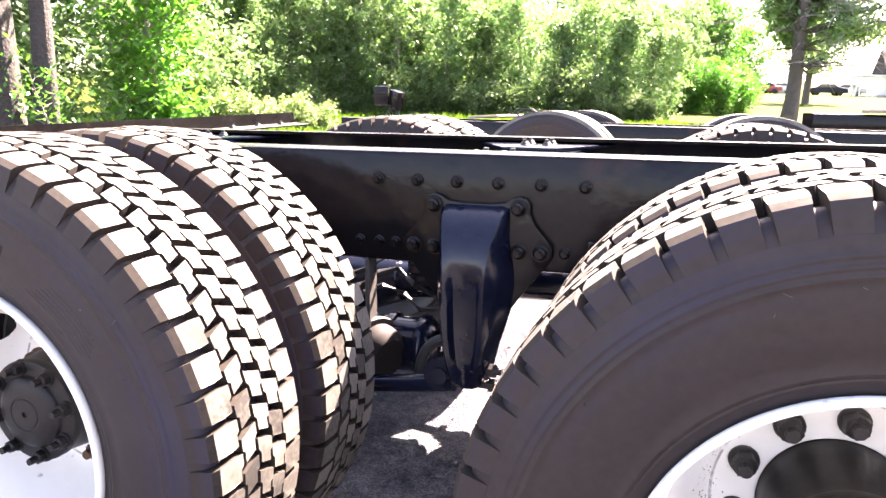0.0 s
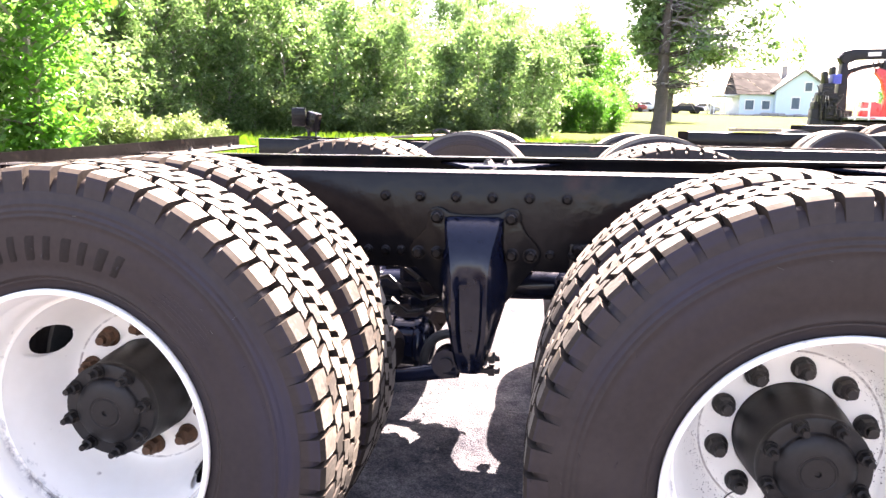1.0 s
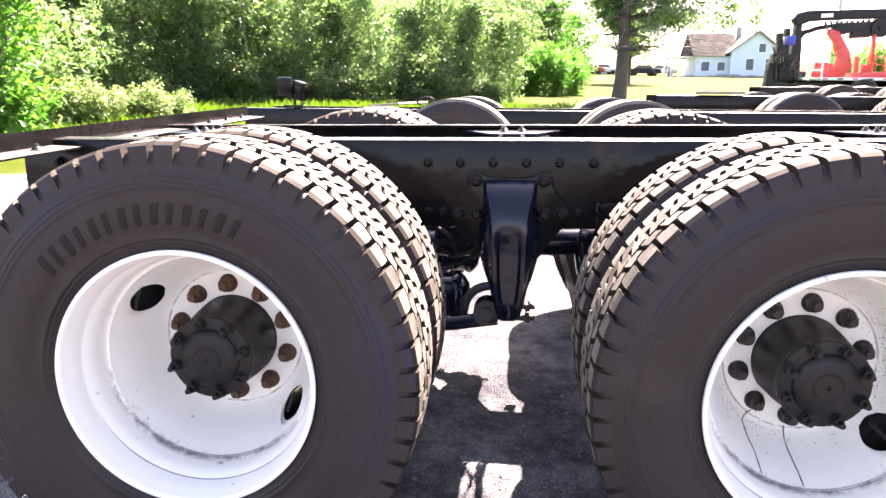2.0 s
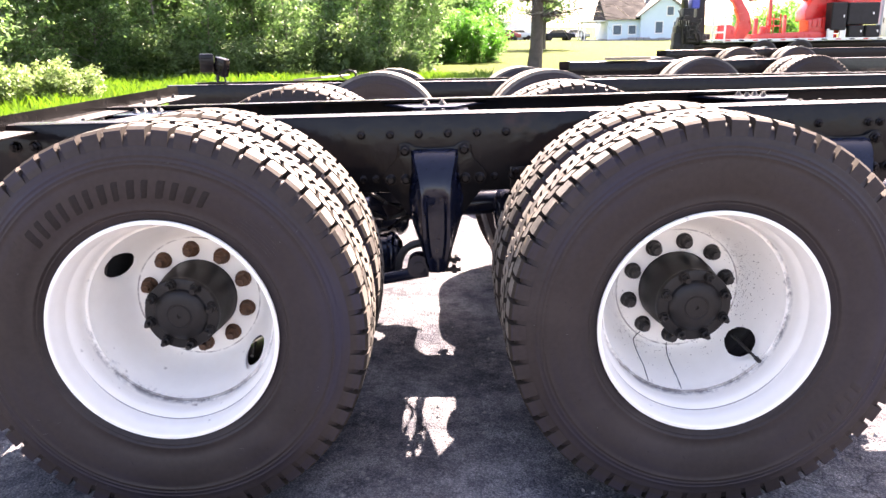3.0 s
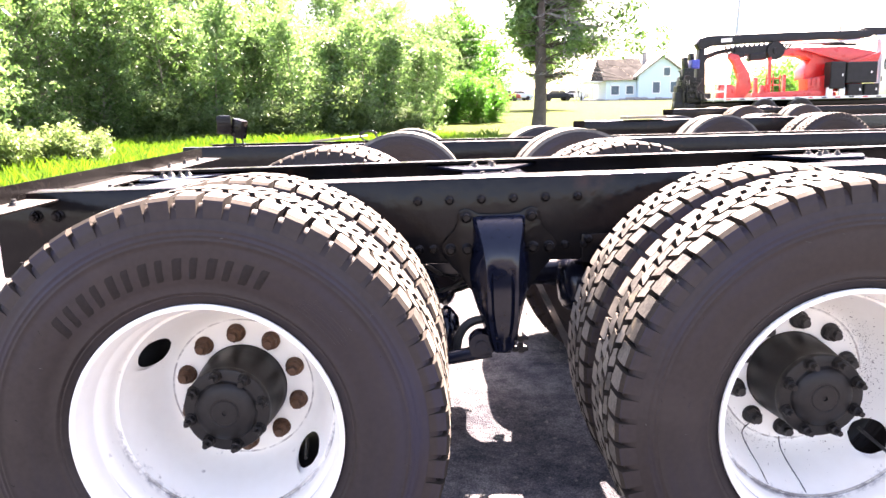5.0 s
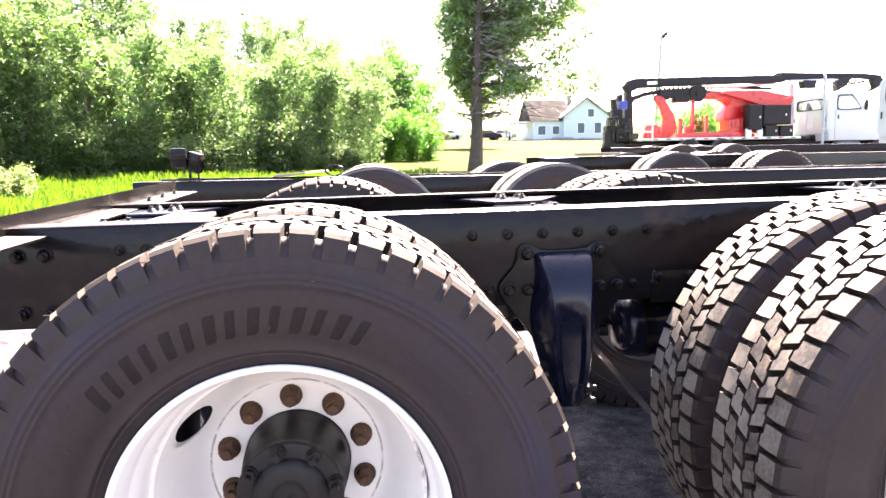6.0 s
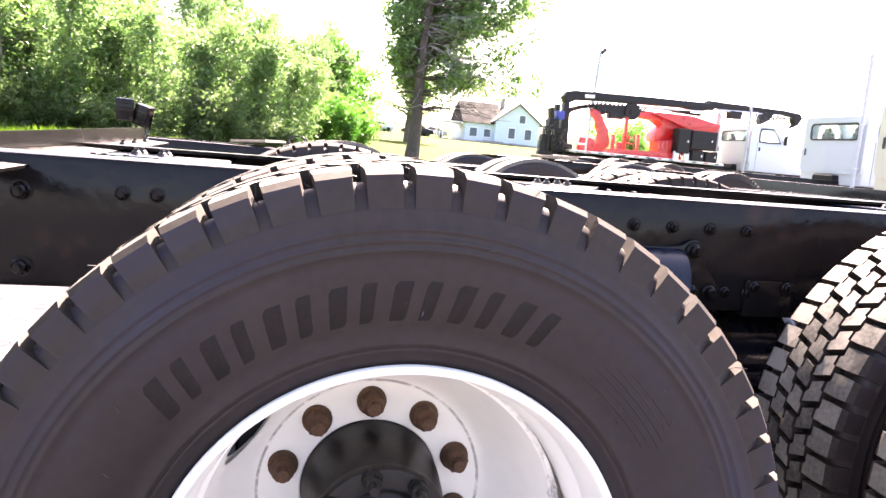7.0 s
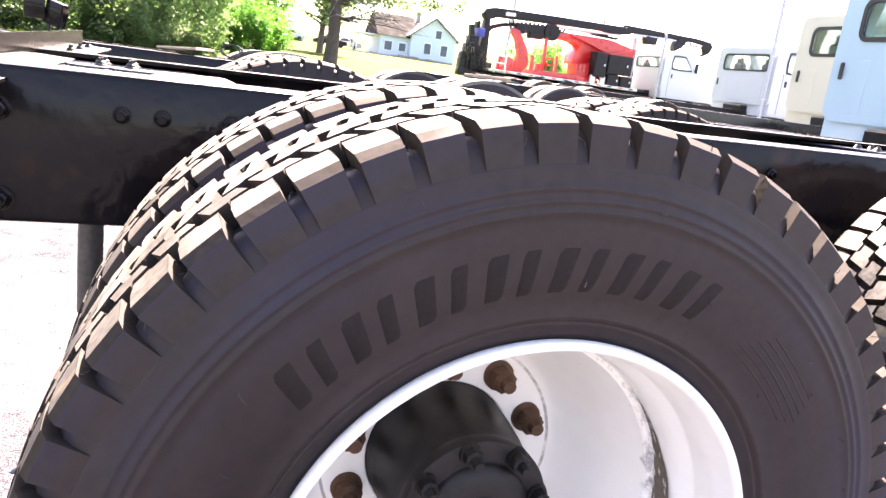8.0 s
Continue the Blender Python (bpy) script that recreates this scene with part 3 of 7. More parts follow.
def disc_wheel_mesh(holes=(-58, 130)):
    """A deep-dished steel wheel: rolled flange, stepped barrel, cone with two round openings, bolt face."""
    bm = bmesh.new()
    n = 160
    front = [(0.2905, -0.252), (0.2942, -0.262), (0.2945, -0.2685), (0.2930, -0.2708), (0.2855, -0.2712), (0.2838, -0.2698), (0.2822, -0.264), (0.2808, -0.255), (0.2770, -0.243), (0.2735, -0.226),
             (0.2728, -0.2065), (0.2722, -0.2030), (0.2706, -0.2000), (0.2672, -0.1930), (0.2640, -0.1860), (0.2605, -0.176), (0.2592, -0.160), (0.2585, -0.1440), (0.2575, -0.1330), (0.2560, -0.1280), (0.2530, -0.1265), (0.2500, -0.1275),
             (0.2485, -0.1270), (0.2472, -0.1200), (0.2440, -0.1085), (0.2400, -0.0960), (0.2360, -0.0835), (0.2320, -0.0705), (0.2280, -0.0570), (0.2240, -0.0440), (0.2195, -0.0310), (0.2145, -0.0180), (0.2090, -0.0060),
             (0.2030, 0.0050), (0.1965, 0.0150), (0.1900, 0.0230), (0.1830, 0.0285), (0.1770, 0.0312), (0.1700, 0.0325), (0.1120, 0.0325), (0.1100, 0.0345)]
    back = [(0.1100, 0.0435), (0.1780, 0.0425), (0.1870, 0.0385), (0.1955, 0.0310), (0.2030, 0.0225), (0.2100, 0.0120), (0.2160, 0.0000), (0.2215, -0.0130), (0.2265, -0.0270), (0.2310, -0.0410),
            (0.2355, -0.0560), (0.2400, -0.0710), (0.2445, -0.0870), (0.2490, -0.1040), (0.2530, -0.1170), (0.2640, -0.1185), (0.2680, -0.140), (0.2720, -0.180), (0.2840, -0.200), (0.2850, -0.248)]
    prof = front + back
    rings = lathe(bm, prof, n, closed=True)
    # round openings: pull the cone's grid round each hole onto a circle and drop what lies inside
    hole_r, hole_w, mid_r = 0.0205, 0.0455, 0.2225
    for bm_v in bm.verts:
        bm_v.tag = False
    doomed = set()
    for deg in holes:
        ang = radians(deg)
        cx, cz = mid_r * math.sin(ang), mid_r * math.cos(ang)
        for f in bm.faces:
            c = f.calc_center_median()
            if -0.112 < c.y < 0.030 and 0.200 < math.hypot(c.x, c.z) < 0.246 and math.hypot(((c.x - cx) * math.sin(ang) + (c.z - cz) * math.cos(ang)) / hole_r, ((c.x - cx) * math.cos(ang) - (c.z - cz) * math.sin(ang)) / hole_w) < 0.97:
                doomed.add(f)
    edge_vs = {v for f in doomed for v in f.verts if any(g not in doomed for g in v.link_faces)}
    bmesh.ops.delete(bm, geom=list(doomed), context="FACES")
    for v in edge_vs:
        if not v.is_valid:
            continue
        ang = min((radians(d) for d in holes), key=lambda a: math.hypot(v.co.x - mid_r * math.sin(a), v.co.z - mid_r * math.cos(a)))
        c = Vector((mid_r * math.sin(ang), 0, mid_r * math.cos(ang)))
        d = Vector((v.co.x - c.x, 0, v.co.z - c.z))
        if d.length > 1e-5:
            out, along = d.x * math.sin(ang) + d.z * math.cos(ang), d.x * math.cos(ang) - d.z * math.sin(ang)
            new_d = d / math.hypot(out / hole_r, along / hole_w)
            old = math.hypot(v.co.x, v.co.z)
            v.co.x, v.co.z = c.x + new_d.x, c.z + new_d.z
            v.co.y += -(math.hypot(v.co.x, v.co.z) - old) * 3.0
    bmesh.ops.recalc_face_normals(bm, faces=bm.faces)
    return mesh_of("wheel", bm, RIM, 38)


def inner_rim_mesh():
    bm = bmesh.new()
    lathe(bm, [(0.297, -0.112), (0.284, -0.112), (0.272, -0.08), (0.256, -0.05), (0.256, 0.06), (0.275, 0.09), (0.290, 0.112), (0.298, 0.112),
               (0.300, 0.118), (0.282, 0.112), (0.248, 0.07), (0.248, -0.06), (0.266, -0.10), (0.284, -0.118)], 48, closed=True)
    bmesh.ops.recalc_face_normals(bm, faces=bm.faces)
    return mesh_of("inner_wheel", bm, RIM_SHADE, 38)


def nut_mesh(mat):
    """A two-piece lug nut: coned washer, stubby hex with a rounded crown, stud end."""
    bm = bmesh.new()
    rod(bm, (0, 0.0125, 0), (0, 0.007, 0), 0.0235, 0.0232, 20)
    rod(bm, (0, 0.0072, 0), (0, 0.0030, 0), 0.0232, 0.0195, 20)
    rod(bm, (0, 0.0050, 0), (0, -0.0150, 0), 0.0200, 0.0188, 6)
    rod(bm, (0, -0.0145, 0), (0, -0.0200, 0), 0.0178, 0.0130, 12)
    rod(bm, (0, -0.0180, 0), (0, -0.0330, 0), 0.0112, 0.0100, 10)
    return mesh_of("lug_nut", bm, mat, 30)


def hub_mesh():
    """A drive hub: tapering barrel, flat axle flange, low domed centre with a ring and a punched centre."""
    bm = bmesh.new()
    lathe(bm, [(0.1085, 0.040), (0.1085, 0.000), (0.1075, -0.015), (0.1040, -0.050), (0.0990, -0.084), (0.0965, -0.096), (0.0970, -0.101), (0.0998, -0.1025),
               (0.1005, -0.106), (0.1005, -0.1185), (0.0990, -0.1215), (0.0965, -0.1225), (0.0735, -0.1235), (0.0715, -0.1250), (0.0700, -0.1290), (0.0680, -0.1315),
               (0.0560, -0.1370), (0.0420, -0.1395), (0.0345, -0.1400), (0.0330, -0.1385), (0.0300, -0.1385), (0.0285, -0.1402), (0.0062, -0.1408), (0.0050, -0.1365), (0.0002, -0.1360)], 72)
    bmesh.ops.recalc_face_normals(bm, faces=bm.faces)
    return mesh_of("hub", bm, HUB, 28)


def hub_bolt_mesh():
    """A flange stud: cone washer, hex nut and the long bare thread end."""
    bm = bmesh.new()
    rod(bm, (0, 0.003, 0), (0, -0.005, 0), 0.0165, 0.0140, 14)
    rod(bm, (0, -0.004, 0), (0, -0.019, 0), 0.0128, 0.0122, 6)
    rod(bm, (0, -0.018, 0), (0, -0.021, 0), 0.0115, 0.0085, 10)
    rod(bm, (0, -0.019, 0), (0, -0.036, 0), 0.0078, 0.0066, 10)
    return mesh_of("axle_stud", bm, HUB, 30)


def lettering(parent, start, end, count, r0, r1, y, slant=0.25, paint=None):
    """Moulded sidewall marks as plain slanted pads along an arc."""
    step = (end - start) / count
    for i in range(count):
        bm = bmesh.new()
        a0, a1 = start + step * (i + 0.12), start + step * (i + (0.62 if i % 2 else 0.74))
        n, m = 5, 7
        grid = []
        for q in range(m + 1):
            f = q / m
            r = r0 + (r1 - r0) * f
            proud = -0.0004 if q in (0, m) else 0.0014
            row = []
            for k in range(n + 1):
                a = radians(a0 + (a1 - a0) * k / n + step * slant * f)
                row.append(bm.verts.new((r * math.sin(a), y(r) - (proud if 0 < k < n else -0.0004), r * math.cos(a))))
            grid.append(row)
        for q in range(m):
            for k in range(n):
                bm.faces.new((grid[q][k], grid[q][k + 1], grid[q + 1][k + 1], grid[q + 1][k]))
        bmesh.ops.recalc_face_normals(bm, faces=bm.faces)
        part("sidewall_mark", bm, paint or LETTER, parent)


def sidewall_y(r):
    """How far the outer sidewall stands out at a radius."""
    table = ((0.300, 0.111), (0.324, 0.121), (0.345, 0.1285), (0.370, 0.1345), (0.400, 0.1380), (0.420, 0.1388), (0.440, 0.1380), (0.468, 0.1325))
    for (ra, ya), (rb, yb) in zip(table, table[1:]):
        if ra <= r <= rb:
            return -(ya + (yb - ya) * (r - ra) / (rb - ra))
    return -0.12


TYRE_ME, TREAD_ME, RIB_ME, DISC_ME, INNER_ME = tyre_mesh(), tread_mesh(), rib_tread_mesh(), disc_wheel_mesh(), inner_rim_mesh()
NUT_RUST, NUT_BLACK, HUB_ME, STUD_ME = nut_mesh(RUST), nut_mesh(GREASE), hub_mesh(), hub_bolt_mesh()
OUT_Y, IN_Y = -0.150, 0.188


def outer_wheel(parent, at, tread, nuts, phase, spin=0.0, detail=True):
    w = part("wheel", DISC_ME, RIM, parent, "white enamelled steel disc wheel, lightly stained", at=at)
    turn = pose(0, OUT_Y, 0, 0, spin, 0)
    t = part("tyre", TYRE_ME, RUBBER, w, "black truck tyre with matt dusty sidewall", at=turn)
    part("tread", tread, TREAD, w, "dusty block tread, pale with dried dirt and painted sunlight", at=turn)
    part("hub", HUB_ME, HUB, w, "satin black drive hub", at=pose(0, 0, 0))
    if detail:
        for k in range(10):
            a = radians(phase + 36 * k)
            part("lug_nut", nuts, RUST, w, at=pose(0.142875 * math.sin(a), 0.0195, 0.142875 * math.cos(a), 0, 11 * k, 0))
        for k in range(8):
            a = radians((32 if phase < 0 else 23) + 45 * k)
            part("axle_stud", STUD_ME, HUB, w, at=pose(0.0868 * math.sin(a), -0.1225, 0.0868 * math.cos(a), 0, 17 * k, 0))
    return w


def inner_wheel(parent, at, tread, spin=0.0):
    w = part("inner_wheel", INNER_ME, RIM, parent, "inner dual rim, blackened as in deep shade", at=at)
    part("tyre", TYRE_ME, RUBBER, w, "black truck tyre", at=pose(0, 0, 0, 0, spin, 0))
    part("tread", tread, TREAD, w, "dusty block tread", at=pose(0, 0, 0, 0, spin, 0))
    return w


# ---- frames ----
RAIL_Y, RAIL_FAR, RAIL_TOP, RAIL_H, FLANGE = 0.508, 1.372, 0.987, 0.270, 0.088


def rail_bmesh(x0, x1, y, inward):
    """A pressed channel rail with rounded corners; inward: +1 when the flanges point to +y."""
    bm = bmesh.new()
    t, s = 0.010, inward
    o = [(0, 0.012), (0.0035, 0.0035), (0.012, 0), (FLANGE, 0), (FLANGE, t), (0.016, t), (t + 0.002, t + 0.002), (t, 0.016)]
    sec = o + [(a, RAIL_H - b) for a, b in reversed(o)]
    z0 = RAIL_TOP - RAIL_H
    pts = [(y + s * a, z0 + b) for a, b in sec]
    prism(bm, pts, "x", x0, x1)
    me = mesh_of("frame_rail", bm, FRAME)
    me.materials.append(SHEEN_BLACK)
    # upward faces get the lighter black, a painted-in sky sheen
    for f in me.polygons:
        if f.normal.z > 0.6 and f.center.z > RAIL_TOP - 0.02:
            f.material_index = 1
    return me


def bolt_mesh(name, r, h, mat, washer=True):
    """A hex bolt head on a washer, facing -y."""
    bm = bmesh.new()
    if washer:
        rod(bm, (0, 0.001, 0), (0, -0.003, 0), r * 1.45, r * 1.42, 16)
    rod(bm, (0, -0.002, 0), (0, -0.006, 0), r * 1.30, r * 0.98, 16)
    rod(bm, (0, -0.003, 0), (0, -h * 0.8, 0), r, r * 0.97, 6)
    rod(bm, (0, -h * 0.79, 0), (0, -h, 0), r * 0.92, r * 0.70, 12)
    rod(bm, (0, -h + 0.001, 0), (0, -h - 0.008, 0), r * 0.55, r * 0.5, 10)
    return mesh_of(name, bm, mat, 30)


BOLT_ME = bolt_mesh("frame_bolt", 0.0112, 0.014, BOLT)
BIG_BOLT_ME = bolt_mesh("hanger_bolt", 0.0150, 0.022, BOLT)
TOP_BOLT_ME = bolt_mesh("gusset_bolt", 0.013, 0.012, CABLE)


def hanger_bmesh():
    """The cast suspension hanger: tapering channelled leg, forked foot."""
    bm = bmesh.new()
    # the leg: sections from top to foot, wider in front at the top, with two ribs and a sunk channel lower down
    levels = [(0.869, 0.070, 0.014, 0.0), (0.862, 0.075, 0.030, 0.0), (0.848, 0.075, 0.050, 0.0), (0.825, 0.070, 0.074, 0.0), (0.790, 0.062, 0.095, 0.0), (0.755, 0.057, 0.107, 0.0),
              (0.720, 0.054, 0.112, 0.004), (0.690, 0.053, 0.114, 0.016), (0.640, 0.053, 0.116, 0.022), (0.580, 0.051, 0.116, 0.022), (0.540, 0.047, 0.112, 0.018),
              (0.515, 0.043, 0.108, 0.010), (0.490, 0.038, 0.104, 0.012), (0.465, 0.032, 0.098, 0.006), (0.452, 0.026, 0.090, 0.0)]
    back = [(0.082, 0.869), (0.082, 0.84), (0.080, 0.80), (0.090, 0.75), (0.098, 0.70), (0.094, 0.65), (0.080, 0.60), (0.062, 0.54), (0.050, 0.49), (0.040, 0.45)]

    def back_w(z):
        for (wa, za), (wb, zb) in zip(back, back[1:]):
            if zb <= z <= za:
                return wb + (wa - wb) * (z - zb) / (za - zb)
        return 0.04
    rings = []
    for z, w, dep, sunk in levels:
        yb, yf = RAIL_Y - 0.010, RAIL_Y - dep - 0.004
        wb = back_w(z)
        rib = max(w - 0.020, 0.008)
        xs = [(-wb, yb), (-(wb * 0.55 + w * 0.45), (yb + yf) / 2), (-w - 0.002, yf + 0.012), (-w + 0.006, yf), (-rib - 0.003, yf + 0.001), (-rib + 0.006, yf + sunk), (0, yf + sunk * 1.05),
              (rib - 0.006, yf + sunk), (rib + 0.003, yf + 0.001), (w - 0.006, yf), (w + 0.002, yf + 0.012), (wb * 0.55 + w * 0.45, (yb + yf) / 2), (wb, yb)]
        rings.append([bm.verts.new((x, y, z)) for x, y in xs])
    for a, b in zip(rings, rings[1:]):
        k = len(a)
        for i in range(k):
            bm.faces.new((a[i], a[(i + 1) % k], b[(i + 1) % k], b[i]))
    bm.faces.new(rings[0][::-1])
    bm.faces.new(rings[-1])
    bmesh.ops.recalc_face_normals(bm, faces=bm.faces)
    return mesh_of("suspension_hanger", bm, STEEL, 42)


HANGER_ME = hanger_bmesh()


def lobed_plate(bm):
    """The bolt plate behind the leg, with a lobe round each bolt."""
    half = [(0.030, 0.873), (0.068, 0.877), (0.084, 0.888), (0.101, 0.893), (0.118, 0.888), (0.128, 0.872), (0.127, 0.856), (0.138, 0.828), (0.167, 0.796), (0.180, 0.778),
            (0.178, 0.752), (0.160, 0.725), (0.130, 0.690), (0.095, 0.640), (0.060, 0.590)]
    prism(bm, half + [(-x, z) for x, z in reversed(half)], "y", RAIL_Y - 0.016, RAIL_Y - 0.002, bevel=0.004)
    return bm


PLATE_ME = mesh_of("bolt_plate", lobed_plate(bmesh.new()), FRAME)


def hanger(parent, x, y_flip=False):
    at = pose(x, 0, 0) if not y_flip else pose(x, RAIL_Y + RAIL_FAR, 0, 0, 0, 180)
    h = part("suspension_hanger", HANGER_ME, STEEL, parent, "glossy black cast suspension hanger", at=at)
    part("bolt_plate", PLATE_ME, FRAME, h)
    for bx, bz in ((-0.101, 0.866), (0.100, 0.866), (-0.100, 0.767), (0.103, 0.767), (-0.152, 0.767), (0.153, 0.767)):
        part("hanger_bolt", BIG_BOLT_ME, STEEL, h, at=pose(bx, RAIL_Y - 0.016, bz, 0, 20 * bx * 100, 0))
    for bz in (0.488, 0.452):
        bm = bmesh.new()
        rod(bm, (-0.05, RAIL_Y - 0.055, bz), (0.060, RAIL_Y - 0.055, bz), 0.010, n=10)
        rod(bm, (0.050, RAIL_Y - 0.055, bz), (0.066, RAIL_Y - 0.055, bz), 0.017, 0.0165, 6)
        rod(bm, (0.064, RAIL_Y - 0.055, bz), (0.080, RAIL_Y - 0.055, bz), 0.010, 0.009, 10)
        part("clamp_bolt", bm, GREASE, h)
    return h


def crossmember(parent, x, name="crossmember", wide=0.09):
    """A pressed cross beam with flared gusset plates bolted on top of it."""
    bm = bmesh.new()
    prism(bm, [(x - wide, 0.745), (x + 0.105, 0.745), (x + 0.105, 0.755), (x - wide + 0.01, 0.755), (x - wide + 0.01, 0.945), (x + 0.14, 0.945), (x + 0.14, 0.955), (x - wide, 0.955)],
          "y", RAIL_Y + 0.012, RAIL_FAR - 0.012)
    cm = part(name, bm, STEEL, parent, "black pressed frame crossmember")
    for y0, y1 in ((RAIL_Y + 0.02, RAIL_Y + 0.30), (RAIL_FAR - 0.02, RAIL_FAR - 0.30)):
        bm = bmesh.new()
        prism(bm, [(x - 0.23, y0), (x + 0.23, y0), (x + 0.085, y1), (x - 0.085, y1)], "z", 0.958, 0.968, bevel=0.002)
        part("gusset", bm, STEEL, cm)
        for k in (-1, 1):
            for m in (0.30, 0.62):
                part("gusset_bolt", TOP_BOLT_ME, STEEL, cm, at=pose(x + k * 0.035, y0 + (y1 - y0) * m, 0.967, -90, 0, 0))
    return cm


def axle(parent, x):
    """Drive axle: tapered housing tube with the round differential bowl."""
    bm = bmesh.new()
    c = (RAIL_Y + RAIL_FAR) / 2
    prof = [(0.060, -0.62), (0.062, -0.45), (0.075, -0.30), (0.120, -0.20), (0.185, -0.10), (0.205, 0.0), (0.185, 0.10), (0.120, 0.20), (0.075, 0.30), (0.062, 0.45), (0.060, 0.62)]
    lathe(bm, [(0.001, -0.62)] + prof + [(0.001, 0.62)], 28)
    for v in bm.verts:
        v.co += Vector((x, c, AXLE_Z))
    bmesh.ops.recalc_face_normals(bm, faces=bm.faces)
    a = part("drive_axle", bm, STEEL, parent, "black drive axle housing")
    bm = bmesh.new()
    rod(bm, (x + 0.10, c, AXLE_Z + 0.02), (x + 0.34, c, AXLE_Z + 0.05), 0.13, 0.07, 20)
    rod(bm, (x + 0.33, c, AXLE_Z + 0.05), (x + 0.40, c, AXLE_Z + 0.055), 0.055, 0.055, 14)
    part("differential_nose", bm, STEEL, a)
    for y in (RAIL_Y - 0.06, RAIL_FAR + 0.06):
        s = 1 if y < c else -1
        # drum added behind the wheel's openings to keep them dark
        drum = bmesh.new()
        lathe(drum, [(0.10, 0.052), (0.205, 0.056), (0.213, 0.08), (0.213, 0.22), (0.222, 0.225), (0.222, 0.245), (0.10, 0.250)], 40)
        bmesh.ops.recalc_face_normals(drum, faces=drum.faces)
        part("brake_drum", drum, RIM_SHADE, a, "added black brake drum that darkens the wheel openings", at=pose(x, 0, AXLE_Z) if s > 0 else pose(x, RAIL_Y + RAIL_FAR, AXLE_Z, 0, 0, 180))
        for dz, h in ((0.085, 0.05), (-0.085, 0.04)):
            bm = bmesh.new()
            box(bm, (x, y + 0.09 * s, AXLE_Z + dz), (0.20, 0.12, h), 0.008)
            part("axle_seat", bm, STEEL, a)
    w = 1 if x < 0.7 else -1
    # the far-side chambers are added to block sun from the ground below
    for y in (RAIL_Y + 0.12, RAIL_FAR - 0.12, RAIL_FAR + 0.02):
        z = AXLE_Z - 0.045 if y < RAIL_FAR else AXLE_Z + 0.08
        if w < 0:
            continue
        bm = bmesh.new()
        prof = [(0.001, 0.0), (0.05, 0.0), (0.068, 0.02), (0.072, 0.06), (0.080, 0.065), (0.083, 0.075), (0.080, 0.085), (0.072, 0.09), (0.072, 0.15), (0.080, 0.155), (0.083, 0.165), (0.080, 0.175), (0.066, 0.19), (0.045, 0.205), (0.001, 0.21)]
        lathe(bm, prof, 26)
        bmesh.ops.recalc_face_normals(bm, faces=bm.faces)
        bmesh.ops.transform(bm, matrix=pose(x + w * 0.36, y, z, 0, 0, -90 * w), verts=bm.verts)
        part("brake_chamber", bm, STEEL, a, "glossy black brake chamber with clamp rings")
    return a


def chassis(name, label, at, x_rear, x_front, treads, far=True, bolts=True, group=""):
    """A tandem-axle truck frame on dual wheels. treads: near rear, near front."""
    c = thing(name, label, "truck chassis" if name == "truck_chassis" else "truck", at=at, group=group)
    part("frame_rail", rail_bmesh(x_rear, x_front, RAIL_Y, 1), FRAME, c, "glossy black painted steel channel rail")
    part("frame_rail", rail_bmesh(x_rear, x_front, RAIL_FAR, -1), FRAME, c, "glossy black painted steel channel rail")
    mirror_y = RAIL_Y + RAIL_FAR
    for i, x in enumerate((0.0, TANDEM)):
        nuts, phase = ((NUT_RUST, -3.2), (NUT_BLACK, 5.0))[i]
        outer_wheel(c, pose(x, 0, AXLE_Z), treads[i], nuts, phase, (0.0, 2.1)[i], detail=bolts)
        inner_wheel(c, pose(x, IN_Y, AXLE_Z), treads[i], 1.5 + i)
        if far:
            outer_wheel(c, pose(x, mirror_y, AXLE_Z, 0, 0, 180), treads[i], NUT_BLACK, 8, 3.0, detail=False)
            inner_wheel(c, pose(x, mirror_y - IN_Y, AXLE_Z, 0, 0, 180), treads[i], 0.7 + i)
        axle(c, x)
    for x in (-0.55, 0.69, 2.06):
        if x > x_rear:
            crossmember(c, x)
    return c

# ---- the near truck chassis ----
near = chassis("truck_chassis", "bare black tandem-axle truck chassis with dusty dual tyres, parked on asphalt", pose(0, 0, 0), -0.86, 7.2, (TREAD_ME, TREAD_ME), group="parked truck chassis")
for x in (0.69, 2.09):
    hanger(near, x)
    hanger(near, x, y_flip=True)
for bx in (0.442, 0.540, 0.638, 0.737, 0.836, 0.935, -0.482, -0.416, 1.90, 2.00, 2.17, 2.21, 2.33, -0.30, 3.0, 3.1):
    part("frame_bolt", BOLT_ME, FRAME, near, at=pose(bx, RAIL_Y, 0.918 if bx > 0 else 0.917, 0, bx * 90, 0))
for bx in (0.392, 0.442, 0.486, 0.895, 0.955):
    part("frame_bolt", BOLT_ME, FRAME, near, at=pose(bx, RAIL_Y, 0.767, 0, bx * 70, 0))


